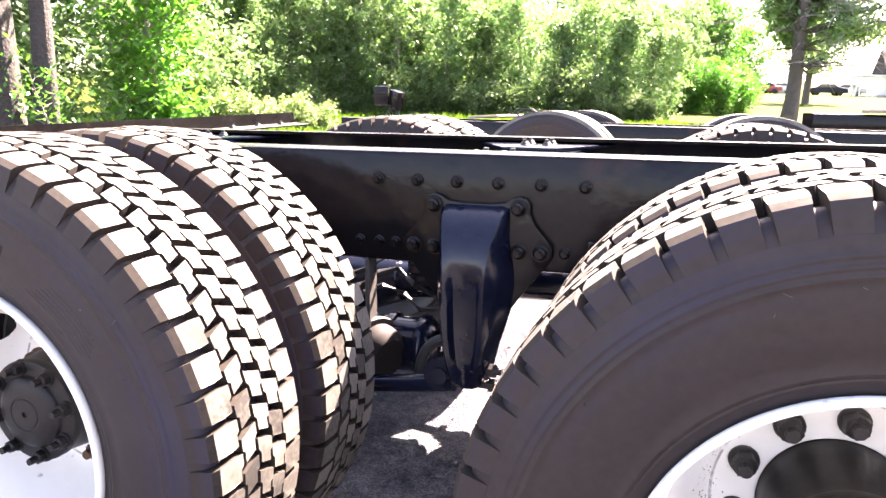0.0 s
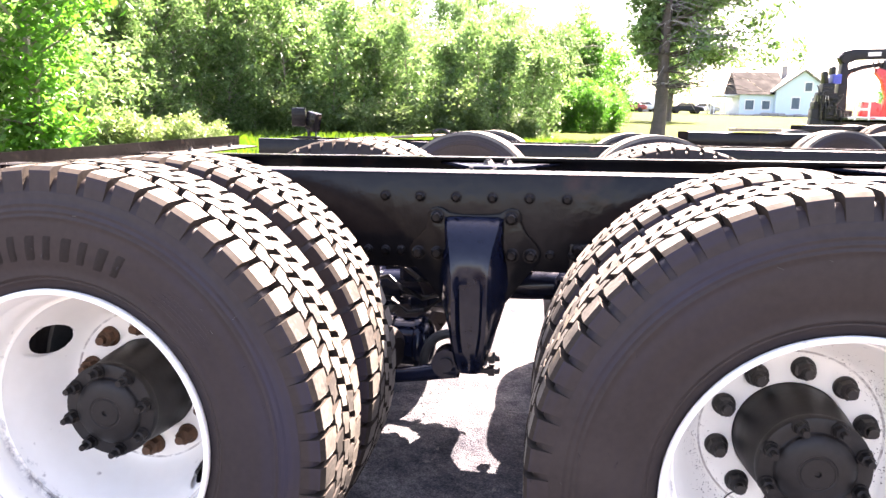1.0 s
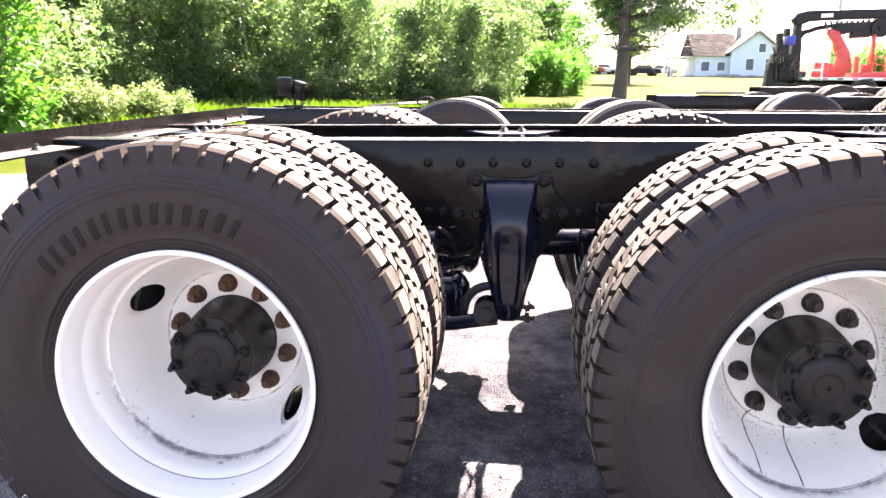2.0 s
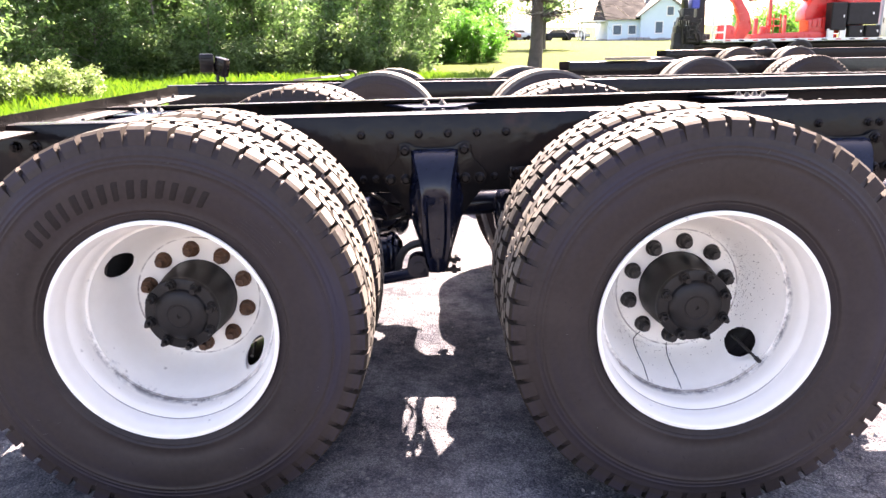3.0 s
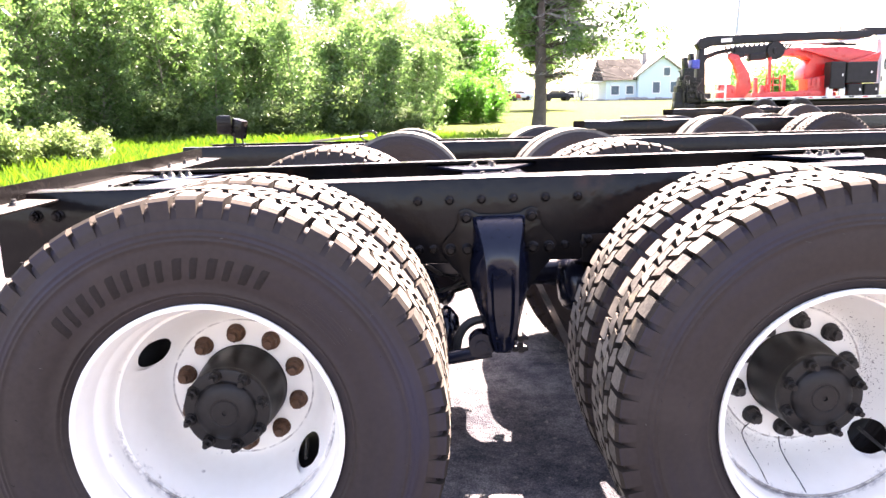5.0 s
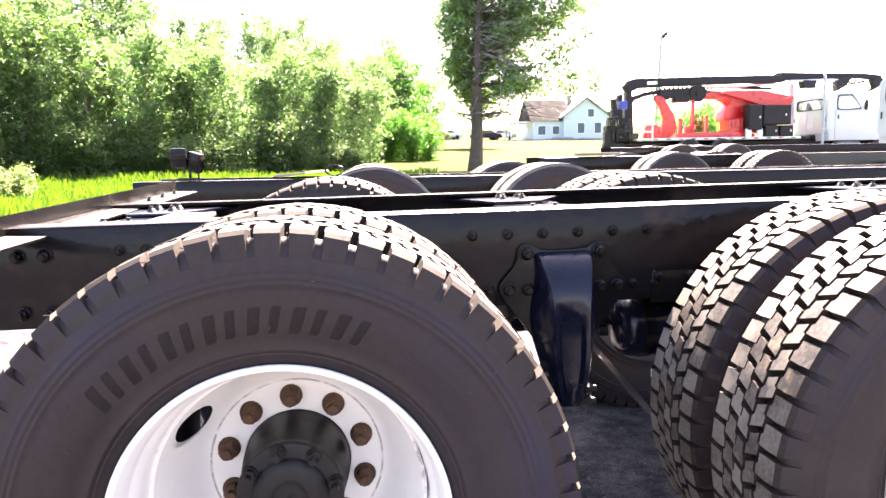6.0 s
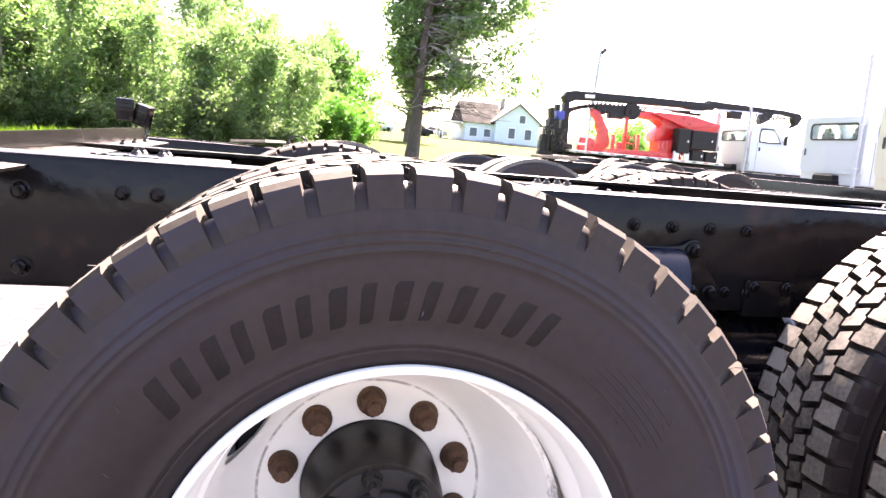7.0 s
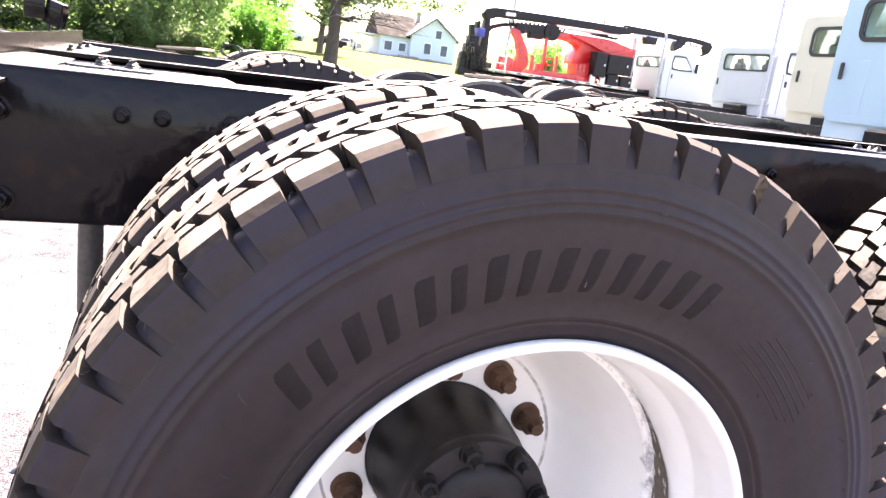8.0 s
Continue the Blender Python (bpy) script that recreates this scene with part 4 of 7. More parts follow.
def torque_rods(parent):
    """Lower rods from the hanger's foot back to the axle, with a rubber-bushed eye and a curved stop."""
    for y in (RAIL_Y - 0.055, RAIL_FAR + 0.055):
        bm = bmesh.new()
        tube(bm, [(0.66, y, 0.450), (0.54, y + 0.01, 0.425), (0.30, y + 0.02, 0.385), (0.06, y + 0.03, 0.365)], [0.024, 0.022, 0.022, 0.026], 12)
        rod(bm, (0.630, y - 0.020, 0.468), (0.630, y + 0.045, 0.468), 0.040, 0.040, 22)
        rod(bm, (0.630, y - 0.030, 0.468), (0.630, y + 0.055, 0.468), 0.020, 0.020, 14)
        part("torque_rod", bm, STEEL, parent, "black torque rod with bushed eye")
        bm = bmesh.new()
        tube(bm, bend((0.555, y + 0.05, 0.425), (0.555, y + 0.05, 0.545), (0.66, y + 0.05, 0.535), 9), 0.014, 10)
        part("brake_hose", bm, CABLE, parent, "black bent air hose")
    bm = bmesh.new()
    box(bm, (0.545, RAIL_Y + 0.30, 0.665), (0.22, 0.20, 0.070), 0.012)
    part("spring_seat", bm, STEEL, parent)
    bm = bmesh.new()
    rod(bm, (0.53, RAIL_Y + 0.30, 0.63), (0.53, RAIL_Y + 0.30, 0.57), 0.06, 0.035, 18)
    part("rubber_stop", bm, RUBBER, parent)


torque_rods(near)


def drive_shaft(parent):
    bm = bmesh.new()
    c = (RAIL_Y + RAIL_FAR) / 2
    rod(bm, (0.40, c, 0.57), (1.16, c, 0.60), 0.048, 0.048, 16)
    rod(bm, (1.80, c, 0.58), (6.5, c, 0.72), 0.05, 0.05, 16)
    part("drive_shaft", bm, STEEL, parent)


drive_shaft(near)


def air_bags(parent):
    """A far-side rubber cushion below the rail, added to block the sun, and the suspension beams."""
    for x in (0.36,):
        for y in (RAIL_FAR - 0.13,):
            bm = bmesh.new()
            lathe(bm, [(0.001, 0.115), (0.10, 0.115), (0.105, 0.10), (0.115, 0.095), (0.132, 0.06), (0.134, 0.02), (0.125, -0.02), (0.105, -0.045), (0.108, -0.10), (0.09, -0.115), (0.001, -0.115)], 32)
            bmesh.ops.recalc_face_normals(bm, faces=bm.faces)
            bmesh.ops.transform(bm, matrix=pose(x, y, 0.64, 90, 0, 0), verts=bm.verts)
            a = part("air_spring", bm, LETTER, parent, "black rubber air spring, added to block the sun")
            bm = bmesh.new()
            rod(bm, (x, y, 0.752), (x, y, 0.765), 0.115, 0.115, 28)
            box(bm, (x, y - 0.02, 0.775), (0.16, 0.12, 0.03), 0.004)
            part("mount_plate", bm, STEEL, a)
    for x0, x1 in ((-0.35, 0.50), (1.02, 1.75)):
        for y in (RAIL_Y + 0.13, RAIL_FAR - 0.13):
            bm = bmesh.new()
            box(bm, ((x0 + x1) / 2, y, 0.455), (x1 - x0, 0.085, 0.05), 0.012)
            part("spring_beam", bm, STEEL, parent, "black suspension beam")


air_bags(near)


def brake_chamber(parent, x, y, z):
    """A pressed steel brake canister with two clamp rings, lying along the frame, and its strap brackets."""
    bm = bmesh.new()
    lathe(bm, [(0.001, -0.105), (0.050, -0.105), (0.066, -0.090), (0.072, -0.070), (0.074, -0.040), (0.078, -0.036), (0.078, 0.030), (0.074, 0.034), (0.070, 0.075), (0.055, 0.095), (0.001, 0.098)], 32)
    bmesh.ops.recalc_face_normals(bm, faces=bm.faces)
    bmesh.ops.transform(bm, matrix=pose(x, y, z, 8, 0, 62), verts=bm.verts)
    c = part("brake_chamber", bm, LETTER, parent, "black brake canister with bright clamp rings")
    for o in (-0.038, 0.032):
        bm = bmesh.new()
        lathe(bm, [(0.076, o - 0.010), (0.087, o - 0.008), (0.089, o), (0.087, o + 0.008), (0.076, o + 0.010)], 32)
        bmesh.ops.recalc_face_normals(bm, faces=bm.faces)
        bmesh.ops.transform(bm, matrix=pose(x, y, z, 8, 0, 62), verts=bm.verts)
        part("clamp_ring", bm, GALV, c, "bare steel clamp ring")
    for dx, top in ((-0.075, 0.20), (0.035, 0.21)):
        bm = bmesh.new()
        box(bm, (x + dx, y - 0.03, z + top / 2 + 0.03), (0.012, 0.05, top), 0.003)
        part("strap_bracket", bm, GALV, c, "narrow steel strap")
    bm = bmesh.new()
    tube(bm, [(x - 0.16, y - 0.06, z + 0.17), (x - 0.08, y - 0.07, z + 0.11), (x, y - 0.06, z + 0.075), (x + 0.04, y - 0.02, z + 0.07)], 0.006, 6)
    part("air_line", bm, GALV, c)


brake_chamber(near, 0.37, RAIL_Y + 0.06, 0.475)


def air_lines(parent):
    rnd = random.Random(3)
    for k in range(5):
        bm = bmesh.new()
        y = RAIL_Y + 0.10 + 0.05 * k
        pts = []
        for i in range(9):
            pts.append((0.16 + 0.056 * i, y + rnd.uniform(-0.02, 0.02), 0.78 - 0.06 * k + 0.035 * math.sin(i * 1.3 + k)))
        tube(bm, pts, 0.008, 6)
        part("air_line", bm, CABLE, parent)


air_lines(near)


def valve_bracket(parent):
    """Added plates that shape the sun patch, and hoses between the rails behind the hanger."""
    for poly in ([(1.012, 0.83), (0.932, 0.67), (0.932, 0.52), (1.012, 0.52)], [(0.887, 0.87), (0.929, 0.68), (0.929, 0.52), (0.880, 0.52)]):
        bm = bmesh.new()
        prism(bm, poly, "z", 0.797, 0.804, bevel=0.002)
        part("valve_bracket", bm, FRAME, parent, "added black plate that shapes the sun patch")
    rnd = random.Random(13)
    for k in range(4):
        bm = bmesh.new()
        x = 0.80 + 0.026 * k
        pts = [(x + rnd.gauss(0, 0.010), 0.532 + 0.062 * i, 0.80 + rnd.gauss(0, 0.012)) for i in range(12)]
        tube(bm, pts, 0.0085 + 0.003 * (k == 3), 7)
        part("frame_hose", bm, CABLE, parent, "black brake hose")


valve_bracket(near)


def shock(parent, x, y):
    bm = bmesh.new()
    rod(bm, (x, y, 0.74), (x + 0.11, y, 0.40), 0.024, 0.024, 14)
    rod(bm, (x + 0.06, y, 0.56), (x + 0.12, y, 0.38), 0.033, 0.033, 14)
    part("shock_absorber", bm, STEEL, parent, "black shock absorber")


shock(near, -0.42, RAIL_Y + 0.14)


def air_tank(parent, at):
    """A black air tank lying along the frame ahead of the hanger, with domed ends and two straps."""
    bm = bmesh.new()
    lathe(bm, [(0.001, -0.175), (0.030, -0.174), (0.060, -0.168), (0.082, -0.156), (0.094, -0.140), (0.098, -0.120), (0.098, 0.120), (0.094, 0.140), (0.082, 0.156), (0.060, 0.168), (0.001, 0.175)], 36)
    bmesh.ops.recalc_face_normals(bm, faces=bm.faces)
    tank = part("air_tank", bm, STEEL, parent, "glossy black air tank with domed ends", at=pose(*at, 0, 0, 90))
    for o in (-0.085, 0.085):
        bm = bmesh.new()
        lathe(bm, [(0.0985, o - 0.016), (0.1015, o - 0.014), (0.1015, o + 0.014), (0.0985, o + 0.016)], 36)
        bmesh.ops.recalc_face_normals(bm, faces=bm.faces)
        box(bm, (0, o, 0.118), (0.03, 0.028, 0.05), 0.003)
        part("tank_strap", bm, FRAME, tank)


air_tank(near, (1.078, 0.712, 0.595))
air_tank(near, (1.10, 1.27, 0.55))


def strap_bar(parent):
    """A flat steel link running down across the frame to the front axle, beside the tyre."""
    bm = bmesh.new()
    a, b = Vector(BRACE_TOP), Vector(BRACE_FOOT)
    turn = (b - a).to_track_quat("Z", "X").to_matrix().to_4x4()
    box(bm, (a + b) / 2, (0.006, 0.024, (b - a).length), 0.002, turn)
    bar = part("strap_bar", bm, GALV, parent, "thin bare steel link")
    for p in (a, b):
        bm = bmesh.new()
        box(bm, p, (0.036, 0.030, 0.040), 0.006)
        part("bar_clevis", bm, STEEL, bar)


BRACE_TOP, BRACE_FOOT = (0.872, 1.26, 0.553), (0.922, 0.315, 0.398)
strap_bar(near)


def rail_patch(parent):
    """A small plate bolted to the lower part of the rail's web."""
    bm = bmesh.new()
    box(bm, (1.012, RAIL_Y - 0.005, 0.755), (0.132, 0.012, 0.092), 0.005, seg=2)
    plate = part("rail_plate", bm, FRAME, parent, "small black plate bolted to the rail")
    for bx in (0.966, 1.056):
        part("frame_bolt", BOLT_ME, FRAME, plate, at=pose(bx, RAIL_Y - 0.011, 0.785, 0, bx * 60, 0))


rail_patch(near)


def rear_end(parent):
    """The rear bar across the frame, bolted side plates, lamps bracket stubs and the flap post."""
    bm = bmesh.new()
    prism(bm, [(-0.655, 0.985), (-0.655, 0.991), (-0.755, 0.995), (-0.755, 1.046), (-0.763, 1.046), (-0.763, 0.985)], "y", -0.34, 2.22)
    for v in bm.verts:
        v.co.z -= 0.008 + 0.012 * (2.2 - v.co.y)
    bar_me = mesh_of("rear_bar", bm, BAR)
    bar_me.materials.append(GALV)
    # sunlight on the upward flange is put in as a lighter grey
    for f in bar_me.polygons:
        if f.normal.z > 0.6 and f.center.x > -0.75:
            f.material_index = 1
    bar = part("rear_bar", bar_me, BAR, parent, "worn black steel angle bar across the frame end, upward flange coloured as sunlit")
    for y in (0.12, 0.36, 1.62, 1.82, 2.02):
        part("bar_bolt", TOP_BOLT_ME, STEEL, bar, at=pose(-0.712, y, 0.984 - 0.012 * (2.2 - y), -90, 0, 0))
    for bx, bz in ((-0.668, 0.911), (-0.668, 0.760), (-0.735, 0.911), (-0.735, 0.760)):
        part("frame_bolt", BIG_BOLT_ME, FRAME, parent, at=pose(bx, RAIL_Y, bz, 0, bx * 80, 0))
    bm = bmesh.new()
    prism(bm, [(-0.80, 0.720), (-0.745, 0.720), (-0.745, 0.730), (-0.790, 0.730), (-0.790, 0.972), (-0.745, 0.972), (-0.745, 0.982), (-0.80, 0.982)], "y", RAIL_Y + 0.012, RAIL_FAR - 0.012)
    part("end_crossmember", bm, FRAME, parent, "black pressed channel closing the frame end")
    bm = bmesh.new()
    rod(bm, (-0.575, 0.95, 0.93), (-0.580, 0.95, 0.40), 0.028, 0.028, 16)
    box(bm, (-0.575, 0.95, 0.925), (0.10, 0.09, 0.012), 0.002)
    part("flap_post", bm, GALV, parent, "grey steel post below the rail")
    bm = bmesh.new()
    prism(bm, [(-0.45, RAIL_Y + 0.10), (-0.28, RAIL_Y + 0.10), (-0.30, RAIL_Y + 0.34), (-0.43, RAIL_Y + 0.34)], "z", 0.972, 0.984, bevel=0.003)
    part("top_plate", bm, GALV, parent)


rear_end(near)


def wheel_extras(parent):
    """Moulded sidewall marks, the valve stem and dark runs of grease on the two near wheels."""
    outer = [o for o in parent.children if o.name.startswith("wheel") and o.matrix_basis.translation.y < 0.1]
    outer.sort(key=lambda o: o.matrix_basis.translation.x)
    left, right = outer
    lettering(left, -50, 25, 14, 0.349, 0.399, lambda r: sidewall_y(r) + OUT_Y)
    lettering(right, 112, 140, 6, 0.392, 0.428, lambda r: sidewall_y(r) + OUT_Y, paint=RUBBER)
    bm = bmesh.new()
    rod(bm, (0.150, -0.03, -0.125), (0.187, -0.127, -0.161), 0.0045, 0.004, 8)
    rod(bm, (0.184, -0.119, -0.158), (0.190, -0.135, -0.164), 0.0062, 0.0062, 8)
    part("valve_stem", bm, GREASE, right, "thin dark valve stem")
    bm = bmesh.new()
    rod(bm, (0.160, 0.0, -0.135), (0.172, -0.09, -0.140), 0.0045, 0.004, 8)
    part("valve_stem", bm, GREASE, left, "thin dark valve stem")

    def dish_y(r):
        table = ((0.150, 0.0322), (0.177, 0.0310), (0.190, 0.0228), (0.203, 0.0048), (0.2145, -0.0182), (0.224, -0.0442), (0.236, -0.0837), (0.2472, -0.1202), (0.2540, -0.1270))
        for (ra, ya), (rb, yb) in zip(table, table[1:]):
            if ra <= r <= rb:
                return ya + (yb - ya) * (r - ra) / (rb - ra)
        return -0.127

    def run(w, path, width):
        """A dried run of grease down the dish, a thin raised streak; path: (degrees, radius)."""
        bm = bmesh.new()
        pts = []
        for (da, ra), (db, rb) in zip(path, path[1:]):
            for i in range(5):
                f = i / 5
                a, r = radians(da + (db - da) * f), ra + (rb - ra) * f
                pts.append((r * math.sin(a), dish_y(r) - 0.0002, r * math.cos(a)))
        tube(bm, pts, [width * (0.7 + 0.5 * ((i * 7) % 5) / 5) for i in range(len(pts))], 6)
        part("grease_run", bm, GREASE, w, "dark dried grease run")

    run(right, [(216, 0.165), (219, 0.196), (209, 0.228), (206, 0.2535)], 0.0016)
    run(right, [(186, 0.172), (186, 0.200), (184, 0.235), (184, 0.2535)], 0.0016)


wheel_extras(near)


def cross_beam(parent):
    """A deep box beam across the two rails, added to keep sun off the ground."""
    bm = bmesh.new()
    box(bm, (1.095, (RAIL_Y + RAIL_FAR) / 2, 0.725), (0.25, RAIL_FAR - RAIL_Y - 0.03, 0.045), 0.01)
    part("cross_beam", bm, STEEL, parent, "added black box beam that blocks the sun")


cross_beam(near)
# the frame sits slightly low at its rear end; the whole truck leans with the yard
settle = Matrix.Translation((0.69, 0, 0.987)) @ pose(0, 0, 0, 0, -0.63, 0) @ Matrix.Translation((-0.69, 0, -0.987))
for ob in near.children:
    if not ob.name.startswith(("wheel", "inner_wheel", "drive_axle", "air_spring", "spring_beam", "torque_rod", "brake_hose", "drive_shaft")):
        ob.matrix_basis = settle @ ob.matrix_basis
near.matrix_basis = pose(0, 0, 0, 0.45, 0, 0)


def whiskers(parent):
    """Fine rubber moulding hairs left on the sidewall and in the shoulder slots of the rear tyre."""
    rnd = random.Random(19)
    outer = [o for o in parent.children if o.name.startswith("wheel") and o.matrix_basis.translation.y < 0.1]
    for w in outer:
        bm = bmesh.new()
        for k in range(58):
            a = 2 * math.pi * (k + 0.5 + rnd.uniform(-0.12, 0.12)) / 58
            for r, y, n in ((0.512, -0.108, 2), (0.500, -0.122, 1)):
                if rnd.random() < 0.45:
                    continue
                for q in range(n):
                    c = Vector((r * math.sin(a), OUT_Y + y, r * math.cos(a)))
                    d = Vector((rnd.gauss(0, 1), -abs(rnd.gauss(0, 0.6)), rnd.gauss(0, 1))).normalized() * rnd.uniform(0.006, 0.016)
                    e = d + Vector((rnd.gauss(0, 0.006), rnd.gauss(0, 0.003), rnd.gauss(0, 0.006)))
                    tube(bm, [c, c + d * 0.6, c + e], 0.0005, 3)
        for k in range(46):
            a, r = rnd.uniform(0, 6.283), rnd.uniform(0.335, 0.468)
            c = Vector((r * math.sin(a), OUT_Y + sidewall_y(r), r * math.cos(a)))
            d = Vector((rnd.gauss(0, 1), -0.25, rnd.gauss(0, 1))).normalized() * rnd.uniform(0.004, 0.013)
            tube(bm, [c, c + d * 0.5 + Vector((0, -0.001, 0)), c + d], 0.0005, 3)
        part("rubber_hair", bm, SHEEN_BLACK, w, "fine pale rubber moulding hairs", kind="stuff")


whiskers(near)


def smear(parent):
    """A brown grease smear inside the rear wheel's barrel."""
    w = [o for o in parent.children if o.name.startswith("wheel") and o.matrix_basis.translation.y < 0.1 and abs(o.matrix_basis.translation.x) < 0.1][0]
    rnd = random.Random(29)
    bm = bmesh.new()
    rows, n, grid = 10, 28, []
    for j in range(rows + 1):
        f = j / rows
        start, end = 50 + 24 * f ** 1.6 + rnd.uniform(-1.5, 1.5), 101 - 5 * f + rnd.uniform(-3, 3)
        row = []
        for i in range(n + 1):
            a = radians(start + (end - start) * i / n)
            y = -0.1365 - 0.036 * f * math.sin(math.pi * min(1.0, 0.12 + i / n)) ** 0.7 + rnd.uniform(-0.0006, 0.0006)
            row.append(bm.verts.new((0.2574 * math.sin(a), y, 0.2574 * math.cos(a))))
        grid.append(row)
    for p, q in zip(grid, grid[1:]):
        for i in range(n):
            if rnd.random() > 0.10 + 0.25 * (i > n * 0.7):
                bm.faces.new((p[i], p[i + 1], q[i + 1], q[i]))
    part("grease_smear", bm, SMEAR, w, "dried brown grease smear")
    for k in range(6):
        bm = bmesh.new()
        r0, lo, hi = 0.352 + 0.0085 * k, 33 + 1.2 * k, 57 - 1.0 * abs(k - 2)
        prev = None
        for i in range(19):
            f = i / 18
            a, wide = radians(lo + (hi - lo) * f), 0.0022 * math.sin(math.pi * (0.06 + 0.88 * f))
            ring = [bm.verts.new((r * math.sin(a), OUT_Y + sidewall_y(r) - h, r * math.cos(a))) for r, h in ((r0 - wide, -0.0004), (r0, 0.0007), (r0 + wide, -0.0004))]
            if prev:
                for m in range(2):
                    bm.faces.new((prev[m], prev[m + 1], ring[m + 1], ring[m]))
            prev = ring
        bmesh.ops.recalc_face_normals(bm, faces=bm.faces)
        part("sidewall_rib", bm, RUBBER, w)


smear(near)


def rust_flecks(parent):
    """Fine brown flecks thrown over the dish of the front wheel."""
    w = [o for o in parent.children if o.name.startswith("wheel") and o.matrix_basis.translation.y < 0.1 and o.matrix_basis.translation.x > 1.0][0]
    rnd = random.Random(47)
    def bowl(r):
        return 0.0322 if r < 0.172 else 0.0322 - 0.1530 * ((r - 0.172) / 0.0752) ** 1.75

    verts, faces = [], []
    for i in range(1500):
        a = radians(rnd.choice((rnd.gauss(75, 22), rnd.gauss(75, 22), rnd.gauss(235, 26), rnd.uniform(0, 360))))
        r = min(max(rnd.gauss(0.186, 0.013) if rnd.random() < 0.8 else rnd.gauss(0.205, 0.02), 0.135), 0.243)
        s = 0.0003 + 0.0010 * rnd.random() ** 3.5
        o = len(verts)
        for k in range(5):
            b = 1.2566 * k + rnd.uniform(-0.3, 0.3)
            rr, aa = r + s * math.cos(b), a + s * math.sin(b) * rnd.uniform(0.7, 1.6) / r
            verts.append((rr * math.sin(aa), bowl(rr) - 0.0008, rr * math.cos(aa)))
        faces.append(tuple(range(o, o + 5)))
    part("rust_fleck", raw_mesh("rust_fleck", verts, faces, RUST, 30), RUST, w, "fine brown rust flecks", kind="stuff")


rust_flecks(near)

# ---- the trucks parked beyond ----
def loft_y(bm, outline, y0, y1, inset, bevel=0.03):
    """A closed side outline (x, z) pushed across in y, its two ends drawn in a little at the top."""
    lo = [bm.verts.new((x, y0 + inset(z), z)) for x, z in outline]
    hi = [bm.verts.new((x, y1 - inset(z), z)) for x, z in outline]
    k = len(outline)
    fs = [bm.faces.new(lo), bm.faces.new(hi)]
    for i in range(k):
        fs.append(bm.faces.new((lo[i], lo[(i + 1) % k], hi[(i + 1) % k], hi[i])))
    bmesh.ops.recalc_face_normals(bm, faces=fs)
    es = {e for f in fs[:2] for e in f.edges}
    bmesh.ops.bevel(bm, geom=list(es), offset=bevel, segments=3, affect="EDGES", profile=0.5)
    return bm


def rounded(w, h, r, n=4):
    """A rounded rectangle's outline round the origin."""
    pts = []
    for cx, cz, a0 in ((w / 2 - r, h / 2 - r, 0), (-w / 2 + r, h / 2 - r, 90), (-w / 2 + r, -h / 2 + r, 180), (w / 2 - r, -h / 2 + r, 270)):
        for i in range(n + 1):
            a = radians(a0 + 90 * i / n)
            pts.append((cx + r * math.cos(a), cz + r * math.sin(a)))
    return pts


def framed(bm, outer, inner, axis, a, b):
    """A plate with a window in it: two loops of as many points, pushed from a to b."""
    def at(p, v):
        return (v, p[0], p[1]) if axis == "x" else (p[0], v, p[1])
    k = len(outer)
    loops = [[bm.verts.new(at(p, v)) for p in ring] for ring, v in ((outer, a), (inner, a), (inner, b), (outer, b))]
    fs = []
    for p, q in zip(loops, loops[1:] + loops[:1]):
        for i in range(k):
            fs.append(bm.faces.new((p[i], p[(i + 1) % k], q[(i + 1) % k], q[i])))
    bmesh.ops.recalc_face_normals(bm, faces=fs)
    return bm


